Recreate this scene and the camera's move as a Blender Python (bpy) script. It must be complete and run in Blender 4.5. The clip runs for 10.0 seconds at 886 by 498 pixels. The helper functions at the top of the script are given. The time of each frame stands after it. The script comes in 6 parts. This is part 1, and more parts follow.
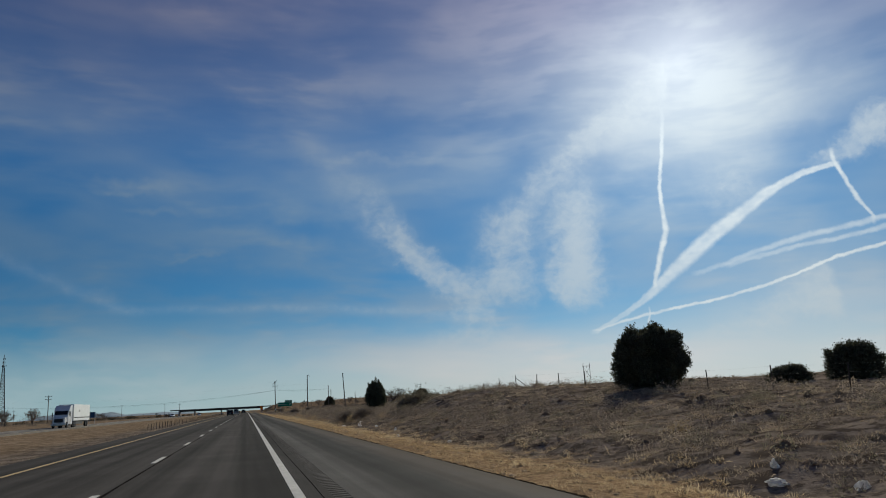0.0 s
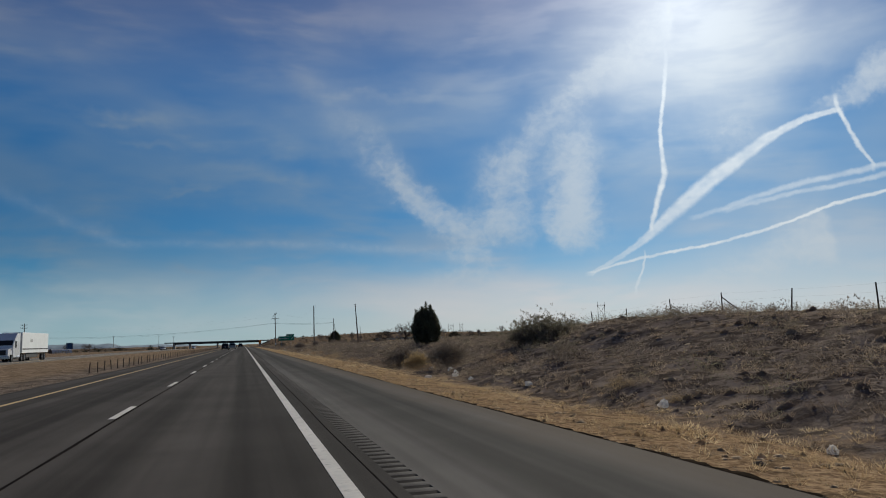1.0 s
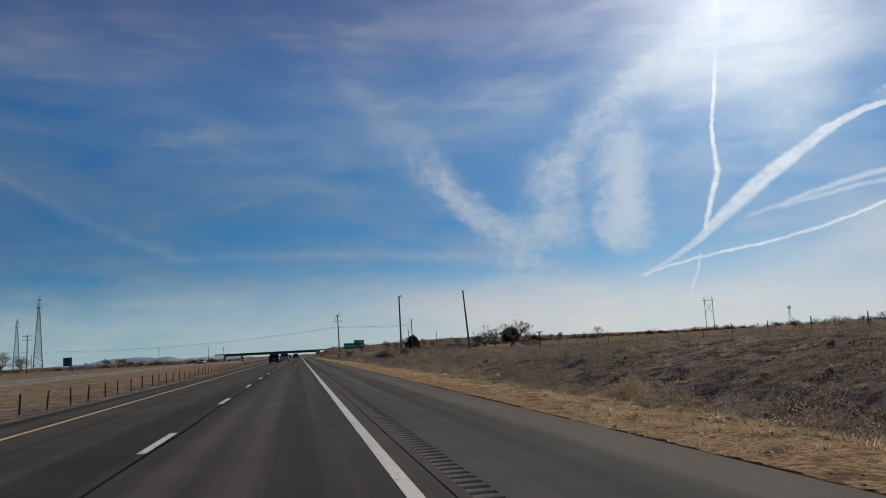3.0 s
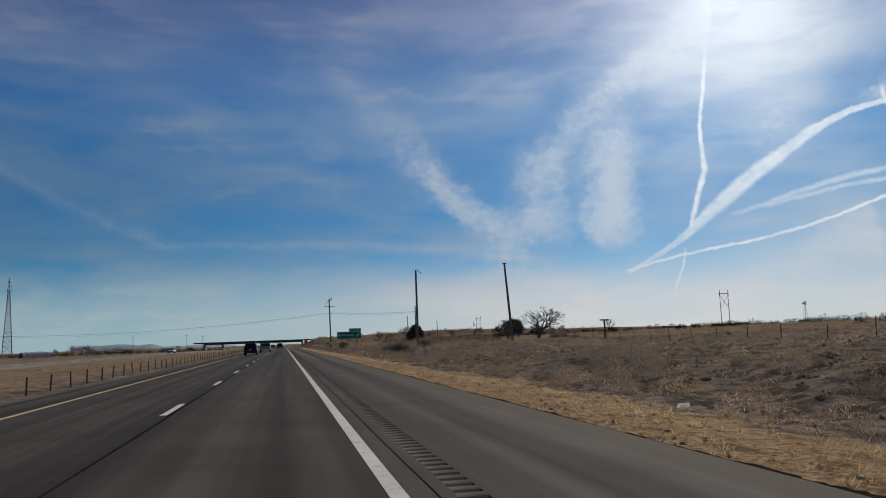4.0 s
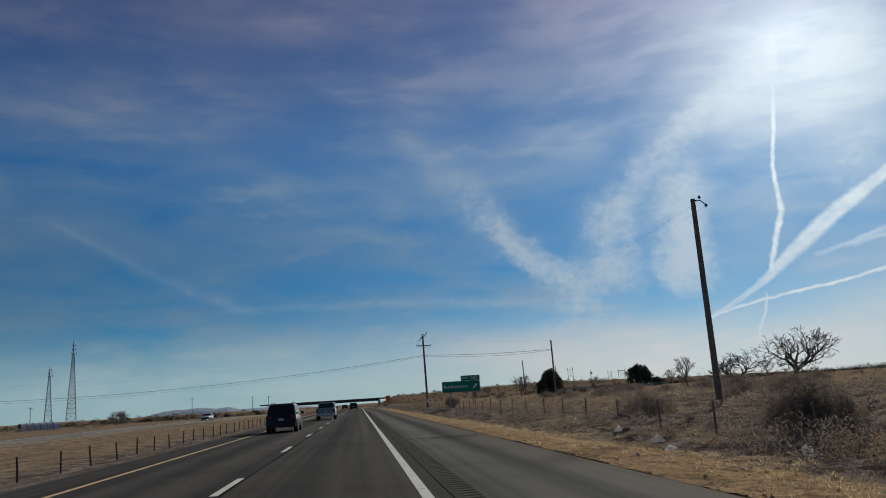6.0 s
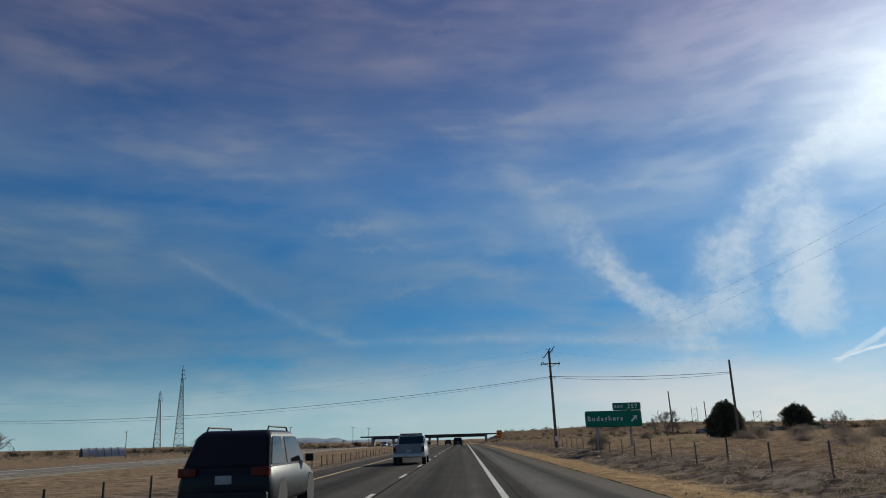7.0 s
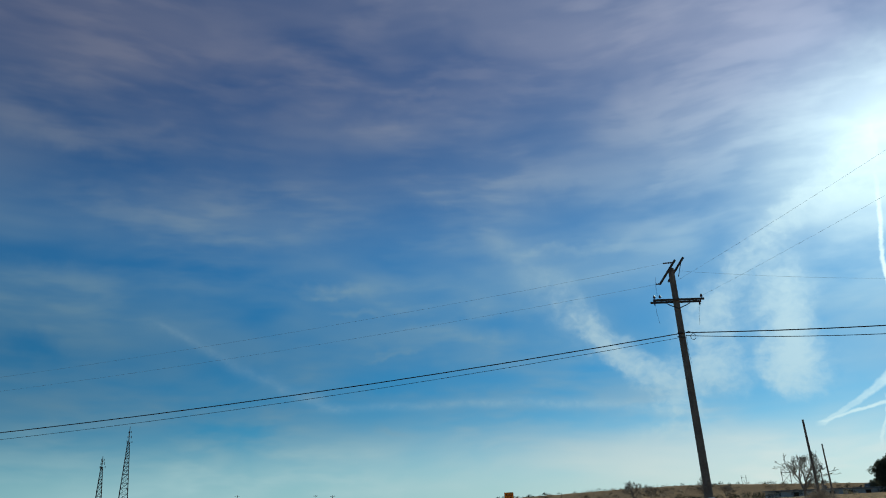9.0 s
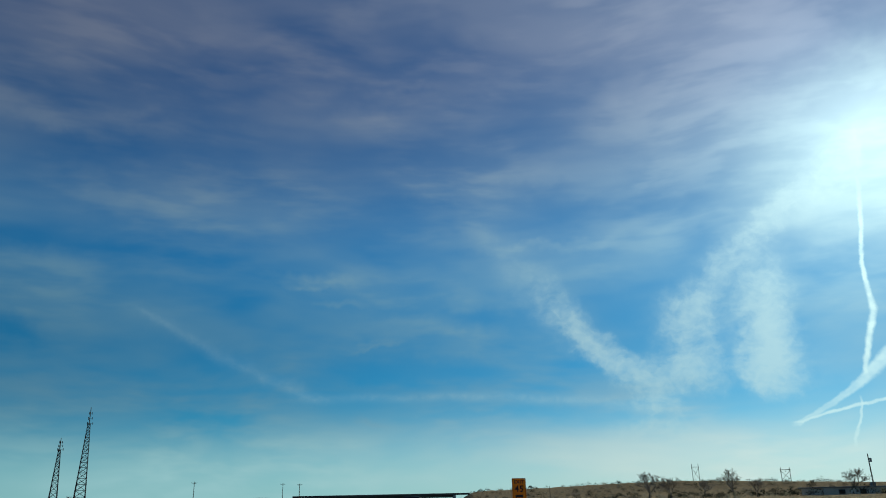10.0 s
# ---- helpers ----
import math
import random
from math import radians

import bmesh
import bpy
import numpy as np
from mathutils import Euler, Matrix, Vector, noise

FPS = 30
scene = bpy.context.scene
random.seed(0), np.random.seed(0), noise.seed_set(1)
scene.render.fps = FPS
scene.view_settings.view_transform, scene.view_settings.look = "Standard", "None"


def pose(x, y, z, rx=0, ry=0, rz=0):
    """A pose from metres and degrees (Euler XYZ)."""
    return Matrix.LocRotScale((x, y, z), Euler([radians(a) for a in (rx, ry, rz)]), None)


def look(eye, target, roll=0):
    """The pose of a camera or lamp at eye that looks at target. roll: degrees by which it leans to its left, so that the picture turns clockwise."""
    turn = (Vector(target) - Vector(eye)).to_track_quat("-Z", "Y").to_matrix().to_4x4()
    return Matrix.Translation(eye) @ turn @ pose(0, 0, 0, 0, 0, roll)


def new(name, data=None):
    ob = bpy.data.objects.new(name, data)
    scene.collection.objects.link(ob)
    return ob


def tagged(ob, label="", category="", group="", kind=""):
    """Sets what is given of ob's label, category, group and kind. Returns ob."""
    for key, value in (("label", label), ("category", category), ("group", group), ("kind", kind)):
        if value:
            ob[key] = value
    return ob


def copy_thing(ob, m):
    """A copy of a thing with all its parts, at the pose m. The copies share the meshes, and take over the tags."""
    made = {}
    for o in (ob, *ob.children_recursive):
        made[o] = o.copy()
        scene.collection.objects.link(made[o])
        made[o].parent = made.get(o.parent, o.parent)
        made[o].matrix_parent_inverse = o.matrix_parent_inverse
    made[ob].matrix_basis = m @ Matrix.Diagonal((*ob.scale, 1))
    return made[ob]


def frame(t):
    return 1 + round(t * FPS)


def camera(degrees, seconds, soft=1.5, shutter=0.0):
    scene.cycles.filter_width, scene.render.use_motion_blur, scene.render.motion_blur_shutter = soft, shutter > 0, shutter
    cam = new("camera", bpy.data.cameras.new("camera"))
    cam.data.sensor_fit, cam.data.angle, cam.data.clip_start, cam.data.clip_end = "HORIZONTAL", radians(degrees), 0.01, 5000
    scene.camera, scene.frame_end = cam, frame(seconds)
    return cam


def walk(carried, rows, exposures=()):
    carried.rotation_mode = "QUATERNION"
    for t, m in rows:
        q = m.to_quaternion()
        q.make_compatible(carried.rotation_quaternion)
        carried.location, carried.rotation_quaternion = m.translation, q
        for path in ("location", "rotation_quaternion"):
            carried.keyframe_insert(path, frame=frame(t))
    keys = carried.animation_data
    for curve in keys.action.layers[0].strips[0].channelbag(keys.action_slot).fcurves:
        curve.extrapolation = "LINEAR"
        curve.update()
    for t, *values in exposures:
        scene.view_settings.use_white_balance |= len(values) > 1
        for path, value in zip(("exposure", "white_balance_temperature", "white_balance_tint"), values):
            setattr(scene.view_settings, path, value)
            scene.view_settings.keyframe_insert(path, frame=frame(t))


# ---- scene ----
cam = camera(61.95, 10.0, soft=1.0)
# seconds, x, y, z, yaw, pitch, roll
PATH = [
    (0.0, 0.00, 0.00, 1.44, -14.60, 11.57, 2.87),
    (0.5, -0.07, 16.29, 1.44, -12.73, 10.52, 1.89),
    (1.0, -0.14, 32.56, 1.44, -15.02, 6.86, 1.78),
    (1.5, -0.21, 48.79, 1.44, -12.49, 6.88, 1.05),
    (2.0, -0.27, 65.00, 1.44, -11.75, 7.63, 2.31),
    (3.5, -0.20, 113.46, 1.44, -10.88, 7.43, 3.07),
    (4.0, -0.18, 129.55, 1.44, -12.10, 6.90, 2.06),
    (4.5, -0.16, 145.62, 1.44, -11.93, 7.84, 3.70),
    (5.0, -0.15, 161.66, 1.44, -11.09, 8.80, 3.64),
    (5.5, -0.14, 177.68, 1.44, -9.59, 10.18, 4.81),
    (6.0, -0.13, 193.66, 1.44, -6.39, 11.44, 3.55),
    (6.2, -0.13, 200.05, 1.44, -4.28, 12.29, 3.25),
    (7.3, -0.14, 235.09, 1.44, 2.14, 17.21, 1.25),
    (7.5, -0.15, 241.45, 1.44, 0.33, 19.66, 1.93),
    (8.0, -0.15, 257.32, 1.44, -0.53, 20.55, 0.97),
    (8.5, -0.16, 273.17, 1.44, -1.23, 19.92, 0.57),
    (9.0, -0.17, 288.99, 1.44, 0.36, 19.38, 2.17),
    (9.5, -0.17, 304.78, 1.44, -1.29, 19.88, 1.32),
    (10.0, -0.18, 320.54, 1.44, -1.25, 18.79, 1.11),
]
# --- end path
walk(cam, [(t, pose(x, y, z, 90 + pitch, roll, yaw)) for t, x, y, z, yaw, pitch, roll in PATH],
     exposures=[(0.0, -0.06, 6450, 3), (1.0, -0.06, 6450, 6), (2.0, 0.0, 6450, 8), (5.0, 0.0, 6500, 8), (6.2, -0.04, 6400, 3), (7.5, 0.28, 6420, 4), (8.5, 0.26, 6080, -9), (9.0, 0.26, 6010, -13), (9.5, 0.22, 5800, -22), (10.0, 0.22, 5800, -22)])

# ---------------------------------------------------------------- sky, sun
SKY_TINT = (0.205, 0.480, 0.690)
SUN_AZ, SUN_EL = 34.7, 24.0          # degrees right of the road's direction, above the horizon
sun_way = Vector((math.sin(radians(SUN_AZ)) * math.cos(radians(SUN_EL)),
                  math.cos(radians(SUN_AZ)) * math.cos(radians(SUN_EL)), math.sin(radians(SUN_EL))))
lamp = bpy.data.lights.new("sun", "SUN")
lamp.energy, lamp.angle, lamp.color = 3.3, radians(2.5), (1.0, 0.93, 0.82)
sun = new("sun", lamp)
sun.matrix_world = look(sun_way * 200, (0, 0, 0))

world = bpy.data.worlds.new("sky")
scene.world = world
world.use_nodes = True
WT = world.node_tree
WT.nodes.clear()


class Tree:
    """Small expression builder for one node tree."""

    def __init__(self, tree):
        self.t = tree

    def node(self, kind):
        return self.t.nodes.new(kind)

    def put(self, socket, value):
        if isinstance(value, bpy.types.NodeSocket):
            self.t.links.new(value, socket)
        elif value is not None:
            socket.default_value = value

    def m(self, op, a, b=None, c=None, clamp=False):
        n = self.node("ShaderNodeMath")
        n.operation, n.use_clamp = op, clamp
        for s, v in zip(n.inputs, (a, b, c)):
            self.put(s, v)
        return n.outputs[0]

    def v(self, op, a, b=None, out=0):
        n = self.node("ShaderNodeVectorMath")
        n.operation = op
        self.put(n.inputs[0], a)
        if b is not None:
            self.put(n.inputs["Scale"] if op == "SCALE" else n.inputs[1], b)
        return n.outputs[out]

    def noise(self, vec, scale, detail=4.0, rough=0.55, dims="3D", out="Fac", distort=0.0):
        n = self.node("ShaderNodeTexNoise")
        n.noise_dimensions = dims
        self.put(n.inputs["Vector"], vec)
        n.inputs["Scale"].default_value = scale
        n.inputs["Detail"].default_value = detail
        n.inputs["Roughness"].default_value = rough
        n.inputs["Distortion"].default_value = distort
        return n.outputs[out]

    def ramp(self, fac, lo, hi, a=0.0, b=1.0):
        n = self.node("ShaderNodeMapRange")
        n.interpolation_type = "SMOOTHSTEP"
        self.put(n.inputs[0], fac)
        if lo > hi:
            lo, hi, a, b = hi, lo, b, a
        for s, v in zip(n.inputs[1:5], (lo, hi, a, b)):
            s.default_value = v
        return n.outputs[0]

    def mix(self, fac, a, b, kind="MIX"):
        n = self.node("ShaderNodeMix")
        n.data_type, n.blend_type = "RGBA", kind
        self.put(n.inputs[0], fac)
        for s, v in ((n.inputs[6], a), (n.inputs[7], b)):
            self.put(s, (*v, 1.0) if isinstance(v, tuple) and len(v) == 3 else v)
        return n.outputs[2]


W = Tree(WT)
way = WT.nodes.new("ShaderNodeTexCoord").outputs["Generated"]
way = W.v("NORMALIZE", way)
sep = W.node("ShaderNodeSeparateXYZ")
W.put(sep.inputs[0], way)
az = W.m("MULTIPLY", W.m("ARCTAN2", sep.outputs[0], sep.outputs[1]), 180 / math.pi)
el = W.m("MULTIPLY", W.m("ARCSINE", sep.outputs[2]), 180 / math.pi)
comb = W.node("ShaderNodeCombineXYZ")
W.put(comb.inputs[0], az)
W.put(comb.inputs[1], el)
deg = comb.outputs[0]                 # a sky map in degrees


def warped(scale, amount, detail):
    c = W.noise(deg, scale, detail, 0.6, out="Color")
    return W.v("ADD", deg, W.v("SCALE", W.v("SUBTRACT", c, (0.5, 0.5, 0.5)), amount))


QUEUE = []                            # the newest field: each one waits for the one before, which keeps the shader's stack small


def after(p):
    if not QUEUE:
        return p
    n = W.node("ShaderNodeVectorMath")
    n.operation = "MULTIPLY_ADD"
    W.put(n.inputs[0], QUEUE[-1])
    n.inputs[1].default_value = (1e-7, 1e-7, 0.0)
    W.put(n.inputs[2], p)
    return n.outputs[0]


def band(p, points, core=0.15):
    """A soft band over the sky map through points of az, el, half width and strength, in the order of its longer reach."""
    p = parts(after(p))
    us, vs = [q[0] for q in points], [q[1] for q in points]
    flip = abs(vs[-1] - vs[0]) > abs(us[-1] - us[0])
    run, rise = (vs, us) if flip else (us, vs)
    rows = sorted(zip(run, rise, (q[2] for q in points), (q[3] for q in points)))
    lo, hi = rows[0][0] - 0.6, rows[-1][0] + 0.6
    r0, r1 = min(rise) - 1.0, max(rise) + 1.0
    a, b = (p[1], p[0]) if flip else (p[0], p[1])
    ramp = W.node("ShaderNodeValToRGB")
    W.put(ramp.inputs[0], W.m("MULTIPLY_ADD", a, 1 / (hi - lo), -lo / (hi - lo)))
    ramp.color_ramp.interpolation = "LINEAR"
    stops = [(0.0, rows[0][1], rows[0][2], 0.0)] + [((r[0] - lo) / (hi - lo), r[1], r[2], r[3]) for r in rows] + [(1.0, rows[-1][1], rows[-1][2], 0.0)]
    cr = ramp.color_ramp
    while len(cr.elements) < len(stops):
        cr.elements.new(0.5)
    for e, (at_, mid_, width_, strong_) in zip(cr.elements, stops):
        e.position = at_
    for e, (at_, mid_, width_, strong_) in zip(cr.elements, stops):
        e.position = at_
        e.color = ((mid_ - r0) / (r1 - r0), width_ / 10.0, strong_, 1.0)
    c = W.node("ShaderNodeSeparateColor")
    W.put(c.inputs[0], ramp.outputs[0])
    slope = math.hypot(1.0, (rows[-1][1] - rows[0][1]) / max(0.5, rows[-1][0] - rows[0][0]))
    off = W.m("ABSOLUTE", W.m("SUBTRACT", b, W.m("MULTIPLY_ADD", c.outputs[0], r1 - r0, r0)))
    off = W.m("DIVIDE", off, W.m("MULTIPLY", c.outputs[1], 10.0 * slope))
    QUEUE.append(W.m("MULTIPLY", W.ramp(off, 1.0, core), c.outputs[2]))
    return QUEUE[-1]


def parts(v):
    c = W.node("ShaderNodeSeparateXYZ")
    W.put(c.inputs[0], v)
    return c.outputs


def cloud(p, shape, core=0.0):
    """One soft elliptical patch over the sky map."""
    u, v, ra, re, tilt, k = shape
    n = W.node("ShaderNodeMapping")
    n.vector_type = "TEXTURE"
    W.put(n.inputs[0], after(p))
    n.inputs[1].default_value, n.inputs[2].default_value, n.inputs[3].default_value = (u, v, 0), (0, 0, radians(tilt)), (ra, re, 1)
    QUEUE.append(W.ramp(W.v("LENGTH", n.outputs[0], out=1), 1.0, core, 0.0, k))
    return QUEUE[-1]


def both(fields):
    """Covers laid over one another."""
    clear = None
    for f in fields:
        g = W.m("SUBTRACT", 1.0, f)
        clear = g if clear is None else W.m("MULTIPLY", clear, g)
    return W.m("SUBTRACT", 1.0, clear)


def flat(v):
    return W.v("MULTIPLY", v, (1.0, 1.0, 0.0))


crisp, soft = flat(warped(1.2, 0.32, 3.0)), flat(warped(0.20, 3.2, 4.0))
calm = flat(warped(0.10, 1.2, 2.0))
fluff = W.v("ADD", flat(warped(0.42, 2.6, 4.0)), (-0.2, 0.8, 0.0))

trails = [
    band(crisp, [(33.1, 20.1, 0.21, 0.20), (32.8, 17.8, 0.21, 0.75), (32.3, 15.0, 0.18, 0.90), (32.3, 13.2, 0.25, 0.90), (32.4, 11.6, 0.33, 0.95), (31.8, 9.8, 0.33, 0.95), (31.4, 8.5, 0.29, 0.90), (31.2, 7.7, 0.21, 0.70)]),
    band(crisp, [(44.1, 14.6, 0.21, 0.90), (42.2, 14.4, 0.25, 0.85), (40.7, 13.8, 0.33, 0.85), (39.4, 13.2, 0.53, 0.85), (38.0, 12.3, 0.61, 0.80), (35.9, 11.0, 0.78, 0.80), (34.0, 9.6, 0.82, 0.75), (32.1, 8.1, 0.66, 0.72), (30.7, 6.9, 0.41, 0.62), (28.5, 5.5, 0.25, 0.50), (26.6, 4.5, 0.21, 0.40)], 0.35),
    band(crisp, [(47.6, 9.0, 0.18, 0.95), (43.5, 8.3, 0.18, 0.95), (41.1, 7.5, 0.17, 0.95), (38.6, 6.8, 0.17, 0.90), (34.9, 6.1, 0.16, 0.90), (31.7, 5.7, 0.16, 0.85), (28.9, 5.2, 0.16, 0.80), (26.8, 4.6, 0.12, 0.50)]),
    band(crisp, [(47.9, 10.7, 0.29, 0.55), (43.7, 10.2, 0.29, 0.55), (42.1, 10.1, 0.29, 0.55), (39.2, 9.5, 0.29, 0.45), (37.0, 8.9, 0.25, 0.40), (34.3, 8.2, 0.25, 0.25)]),
    band(crisp, [(47.8, 10.1, 0.25, 0.50), (43.6, 9.5, 0.25, 0.50), (41.3, 9.4, 0.25, 0.45), (38.8, 9.0, 0.25, 0.40), (36.6, 8.6, 0.25, 0.30)]),
    band(crisp, [(30.6, 5.5, 0.12, 0.70), (30.3, 4.5, 0.14, 0.65), (29.8, 3.3, 0.16, 0.45)]),
    band(crisp, [(44.2, 15.2, 0.21, 0.90), (44.8, 13.4, 0.21, 0.85), (45.5, 11.7, 0.21, 0.80), (46.1, 10.7, 0.16, 0.60)]),
]
clumps = [
    band(fluff, [(3.6, 21.3, 3.12, 0.00), (5.8, 19.0, 3.44, 0.15), (8.0, 16.7, 3.44, 0.25), (10.0, 14.7, 2.95, 0.36), (11.7, 13.1, 2.46, 0.52), (13.2, 11.7, 2.21, 0.60), (14.5, 10.5, 1.89, 0.54), (15.9, 9.3, 1.56, 0.46), (17.1, 8.0, 1.39, 0.38), (18.3, 7.0, 1.15, 0.24), (19.3, 6.2, 0.90, 0.00)], 0.1),
    band(fluff, [(9.7, 14.2, 0.66, 0.00), (10.8, 13.1, 0.98, 0.16), (12.1, 11.7, 1.23, 0.26), (13.6, 10.4, 1.15, 0.26), (15.0, 9.2, 0.90, 0.18), (16.3, 8.3, 0.66, 0.00)], 0.3),
    band(fluff, [(20.4, 14.5, 2.05, 0.00), (22.1, 16.1, 2.13, 0.34), (23.9, 17.6, 2.21, 0.50), (25.8, 19.1, 2.21, 0.56), (27.9, 20.6, 2.30, 0.56), (30.5, 21.7, 2.54, 0.58), (33.3, 23.0, 3.12, 0.60)], 0.0),
    band(fluff, [(41.8, 15.1, 0.57, 0.00), (42.9, 15.6, 0.98, 0.35), (44.0, 16.0, 1.23, 0.60), (45.4, 16.7, 1.72, 0.70), (47.5, 17.7, 2.21, 0.75)], 0.1),
    band(soft, [(-23.1, 14.3, 0.49, 0.00), (-21.0, 13.4, 0.90, 0.13), (-17.3, 11.6, 1.39, 0.16), (-14.3, 10.1, 1.64, 0.16), (-11.7, 8.9, 1.56, 0.17), (-9.1, 7.8, 1.15, 0.17), (-6.6, 6.5, 0.49, 0.00)], 0.0),
    band(crisp, [(-22.7, 14.0, 0.21, 0.00), (-21.0, 13.3, 0.37, 0.09), (-19.3, 12.4, 0.45, 0.11), (-16.0, 10.7, 0.53, 0.05), (-12.1, 8.8, 0.61, 0.07), (-8.9, 7.5, 0.53, 0.10), (-7.6, 6.8, 0.25, 0.00)], 0.0),
    band(calm, [(-11.1, 7.2, 0.49, 0.00), (-7.3, 7.3, 0.66, 0.20), (-0.3, 7.5, 0.74, 0.25), (5.7, 7.4, 0.74, 0.27), (11.9, 6.9, 0.74, 0.28), (17.1, 6.0, 0.74, 0.28), (21.4, 5.0, 0.57, 0.00)], 0.0),
    band(soft, [(11.7, 3.8, 0.57, 0.00), (13.9, 4.3, 0.82, 0.25), (16.2, 4.6, 1.03, 0.40), (18.5, 4.5, 1.03, 0.40), (20.4, 3.8, 0.90, 0.25), (22.1, 2.8, 0.66, 0.00)], 0.1),
    band(soft, [(28.6, 1.0, 1.23, 0.10), (31.8, 2.1, 1.72, 0.30), (35.4, 3.7, 2.30, 0.45), (39.5, 5.3, 2.95, 0.60), (43.2, 6.1, 3.53, 0.70)], 0.0),
]
PUFFS = (   # az, el, half length, half height, tilt, strength
    (18.6, 9.2, 5.5, 3.15, 12, 0.46), (16.8, 9.5, 3.8, 2.08, 0, 0.25), (20.6, 9.4, 3.6, 2.49, 0, 0.44), (20.1, 12.3, 4.1, 3.74, 0, 0.50),
    (21.1, 14.6, 3.6, 4.15, 0, 0.42), (18.8, 13.4, 3.1, 2.49, 0, 0.22), (25.2, 10.2, 3.4, 4.15, 0, 0.95), (25.4, 12.9, 3.3, 4.98, 0, 0.66),
    (26.0, 15.6, 3.6, 4.15, 0, 0.42), (24.7, 8.5, 2.6, 2.49, 0, 0.55), (28.0, 8.9, 3.8, 3.74, 0, 0.22), (37.4, 14.4, 4.2, 3.82, 0, 0.42),
    (36.1, 15.9, 3.8, 2.49, 0, 0.20), (17.3, 6.5, 6.4, 1.41, 0, 0.18),
)
VEILS = (
    (34.5, 22.6, 14.0, 8.30, 0, 0.62), (37.9, 20.1, 6.4, 6.23, 0, 0.60), (30.5, 19.4, 11.5, 5.40, 0, 0.30), (42.4, 19.5, 9.4, 3.32, 0, 0.35),
    (36.0, 18.5, 9.8, 7.06, 0, 0.42), (40.9, 5.6, 16.2, 7.06, 14, 0.40), (35.3, 23.2, 8.1, 7.89, 0, 0.35),
)
STREAKS = (
    (-8.1, 16.5, 6.0, 0.71, -4, 0.24), (-6.9, 15.8, 7.7, 1.66, -2, 0.14), (8.7, 18.8, 7.7, 0.75, 3, 0.24), (14.2, 19.1, 4.2, 1.08, 4, 0.20),
    (5.6, 19.1, 5.1, 2.08, -12, 0.18), (-4.3, 11.5, 2.7, 0.42, 0, 0.24), (-1.5, 11.7, 5.5, 1.00, 0, 0.12), (0.5, 8.0, 11.9, 0.83, 0, 0.14),
    (-4.1, 5.3, 2.6, 0.54, -14, 0.24), (2.4, 14.4, 4.2, 0.66, 0, 0.10), (15.6, 20.9, 9.4, 1.25, 6, 0.20), (5.3, 24.4, 12.8, 3.32, 0, 0.26),
    (17.2, 23.6, 11.1, 2.49, 4, 0.22), (-11.3, 19.9, 9.4, 1.66, -6, 0.14), (11.3, 16.4, 8.5, 1.00, 0, 0.14),
    (-29.9, 25.9, 7.7, 1.49, -8, 0.30), (-10.9, 23.0, 8.1, 1.66, -3, 0.22), (-0.1, 23.6, 4.7, 1.33, -8, 0.22), (-8.7, 16.3, 5.1, 0.42, -2, 0.30),
    (-6.4, 14.7, 3.2, 0.42, -6, 0.24), (-4.1, 11.2, 3.2, 0.29, 2, 0.34), (-26.5, 14.9, 12.8, 3.32, -6, 0.32), (-28.9, 16.1, 6.4, 1.83, 0, 0.16),
)
STREAKS_HIGH = (
    (9.1, 18.9, 6.4, 0.50, 2, 0.30), (4.5, 19.9, 2.8, 1.49, -28, 0.24), (15.4, 19.3, 6.4, 1.49, 4, 0.20), (8.1, 16.9, 3.0, 1.66, -20, 0.18),
    (-9.5, 29.6, 6.4, 0.66, 2, 0.12), (-0.1, 31.2, 4.2, 0.54, -8, 0.30), (4.9, 30.7, 4.2, 0.66, 4, 0.16), (12.5, 33.1, 16.2, 4.57, 8, 0.38),
    (21.5, 29.1, 14.0, 4.57, 10, 0.44), (28.6, 31.7, 10.2, 5.40, 20, 0.34), (-20.9, 34.3, 19.6, 3.15, -10, 0.26), (-30.5, 31.0, 8.5, 2.49, 0, 0.12),
    (-5.9, 36.8, 11.1, 2.08, 0, 0.14), (23.2, 25.5, 8.5, 1.66, 10, 0.26), (18.5, 23.2, 8.5, 1.41, 6, 0.20), (30.5, 26.9, 8.5, 3.74, 14, 0.36),
)
GAPS = (
    (4.5, 13.5, 5.5, 1.66, -2, 0.80), (15.7, 12.8, 3.8, 2.74, 0, 0.80), (1.4, 9.6, 9.8, 1.49, 0, 0.70), (11.1, 22.5, 5.1, 1.49, 0, 0.60),
    (-3.6, 22.3, 11.1, 1.08, -3, 0.40), (-16.6, 10.4, 6.0, 1.41, -16, 0.50), (8.3, 6.1, 12.8, 0.75, 0, 0.50),
    (9.1, 23.1, 5.5, 1.66, -4, 0.85), (-21.4, 28.4, 14.5, 1.91, 0, 0.55), (-26.9, 24.0, 12.8, 3.74, 0, 0.60), (-5.6, 30.0, 8.5, 1.58, 8, 0.60),
    (-18.7, 24.9, 11.1, 2.16, -6, 0.45), (-20.1, 18.9, 14.5, 1.66, -4, 0.40), (-29.1, 11.3, 3.8, 1.66, -22, 0.80), (-1.1, 14.3, 8.1, 1.41, 0, 0.50),
    (-4.9, 9.1, 10.2, 1.41, 0, 0.55),
)
trail = both(trails)
dense = both(clumps + [cloud(fluff, s) for s in PUFFS])
thin = both([cloud(soft, s) for s in VEILS])
wisp = both([cloud(soft, s) for s in STREAKS + STREAKS_HIGH])
gap = both([cloud(soft, s) for s in GAPS])

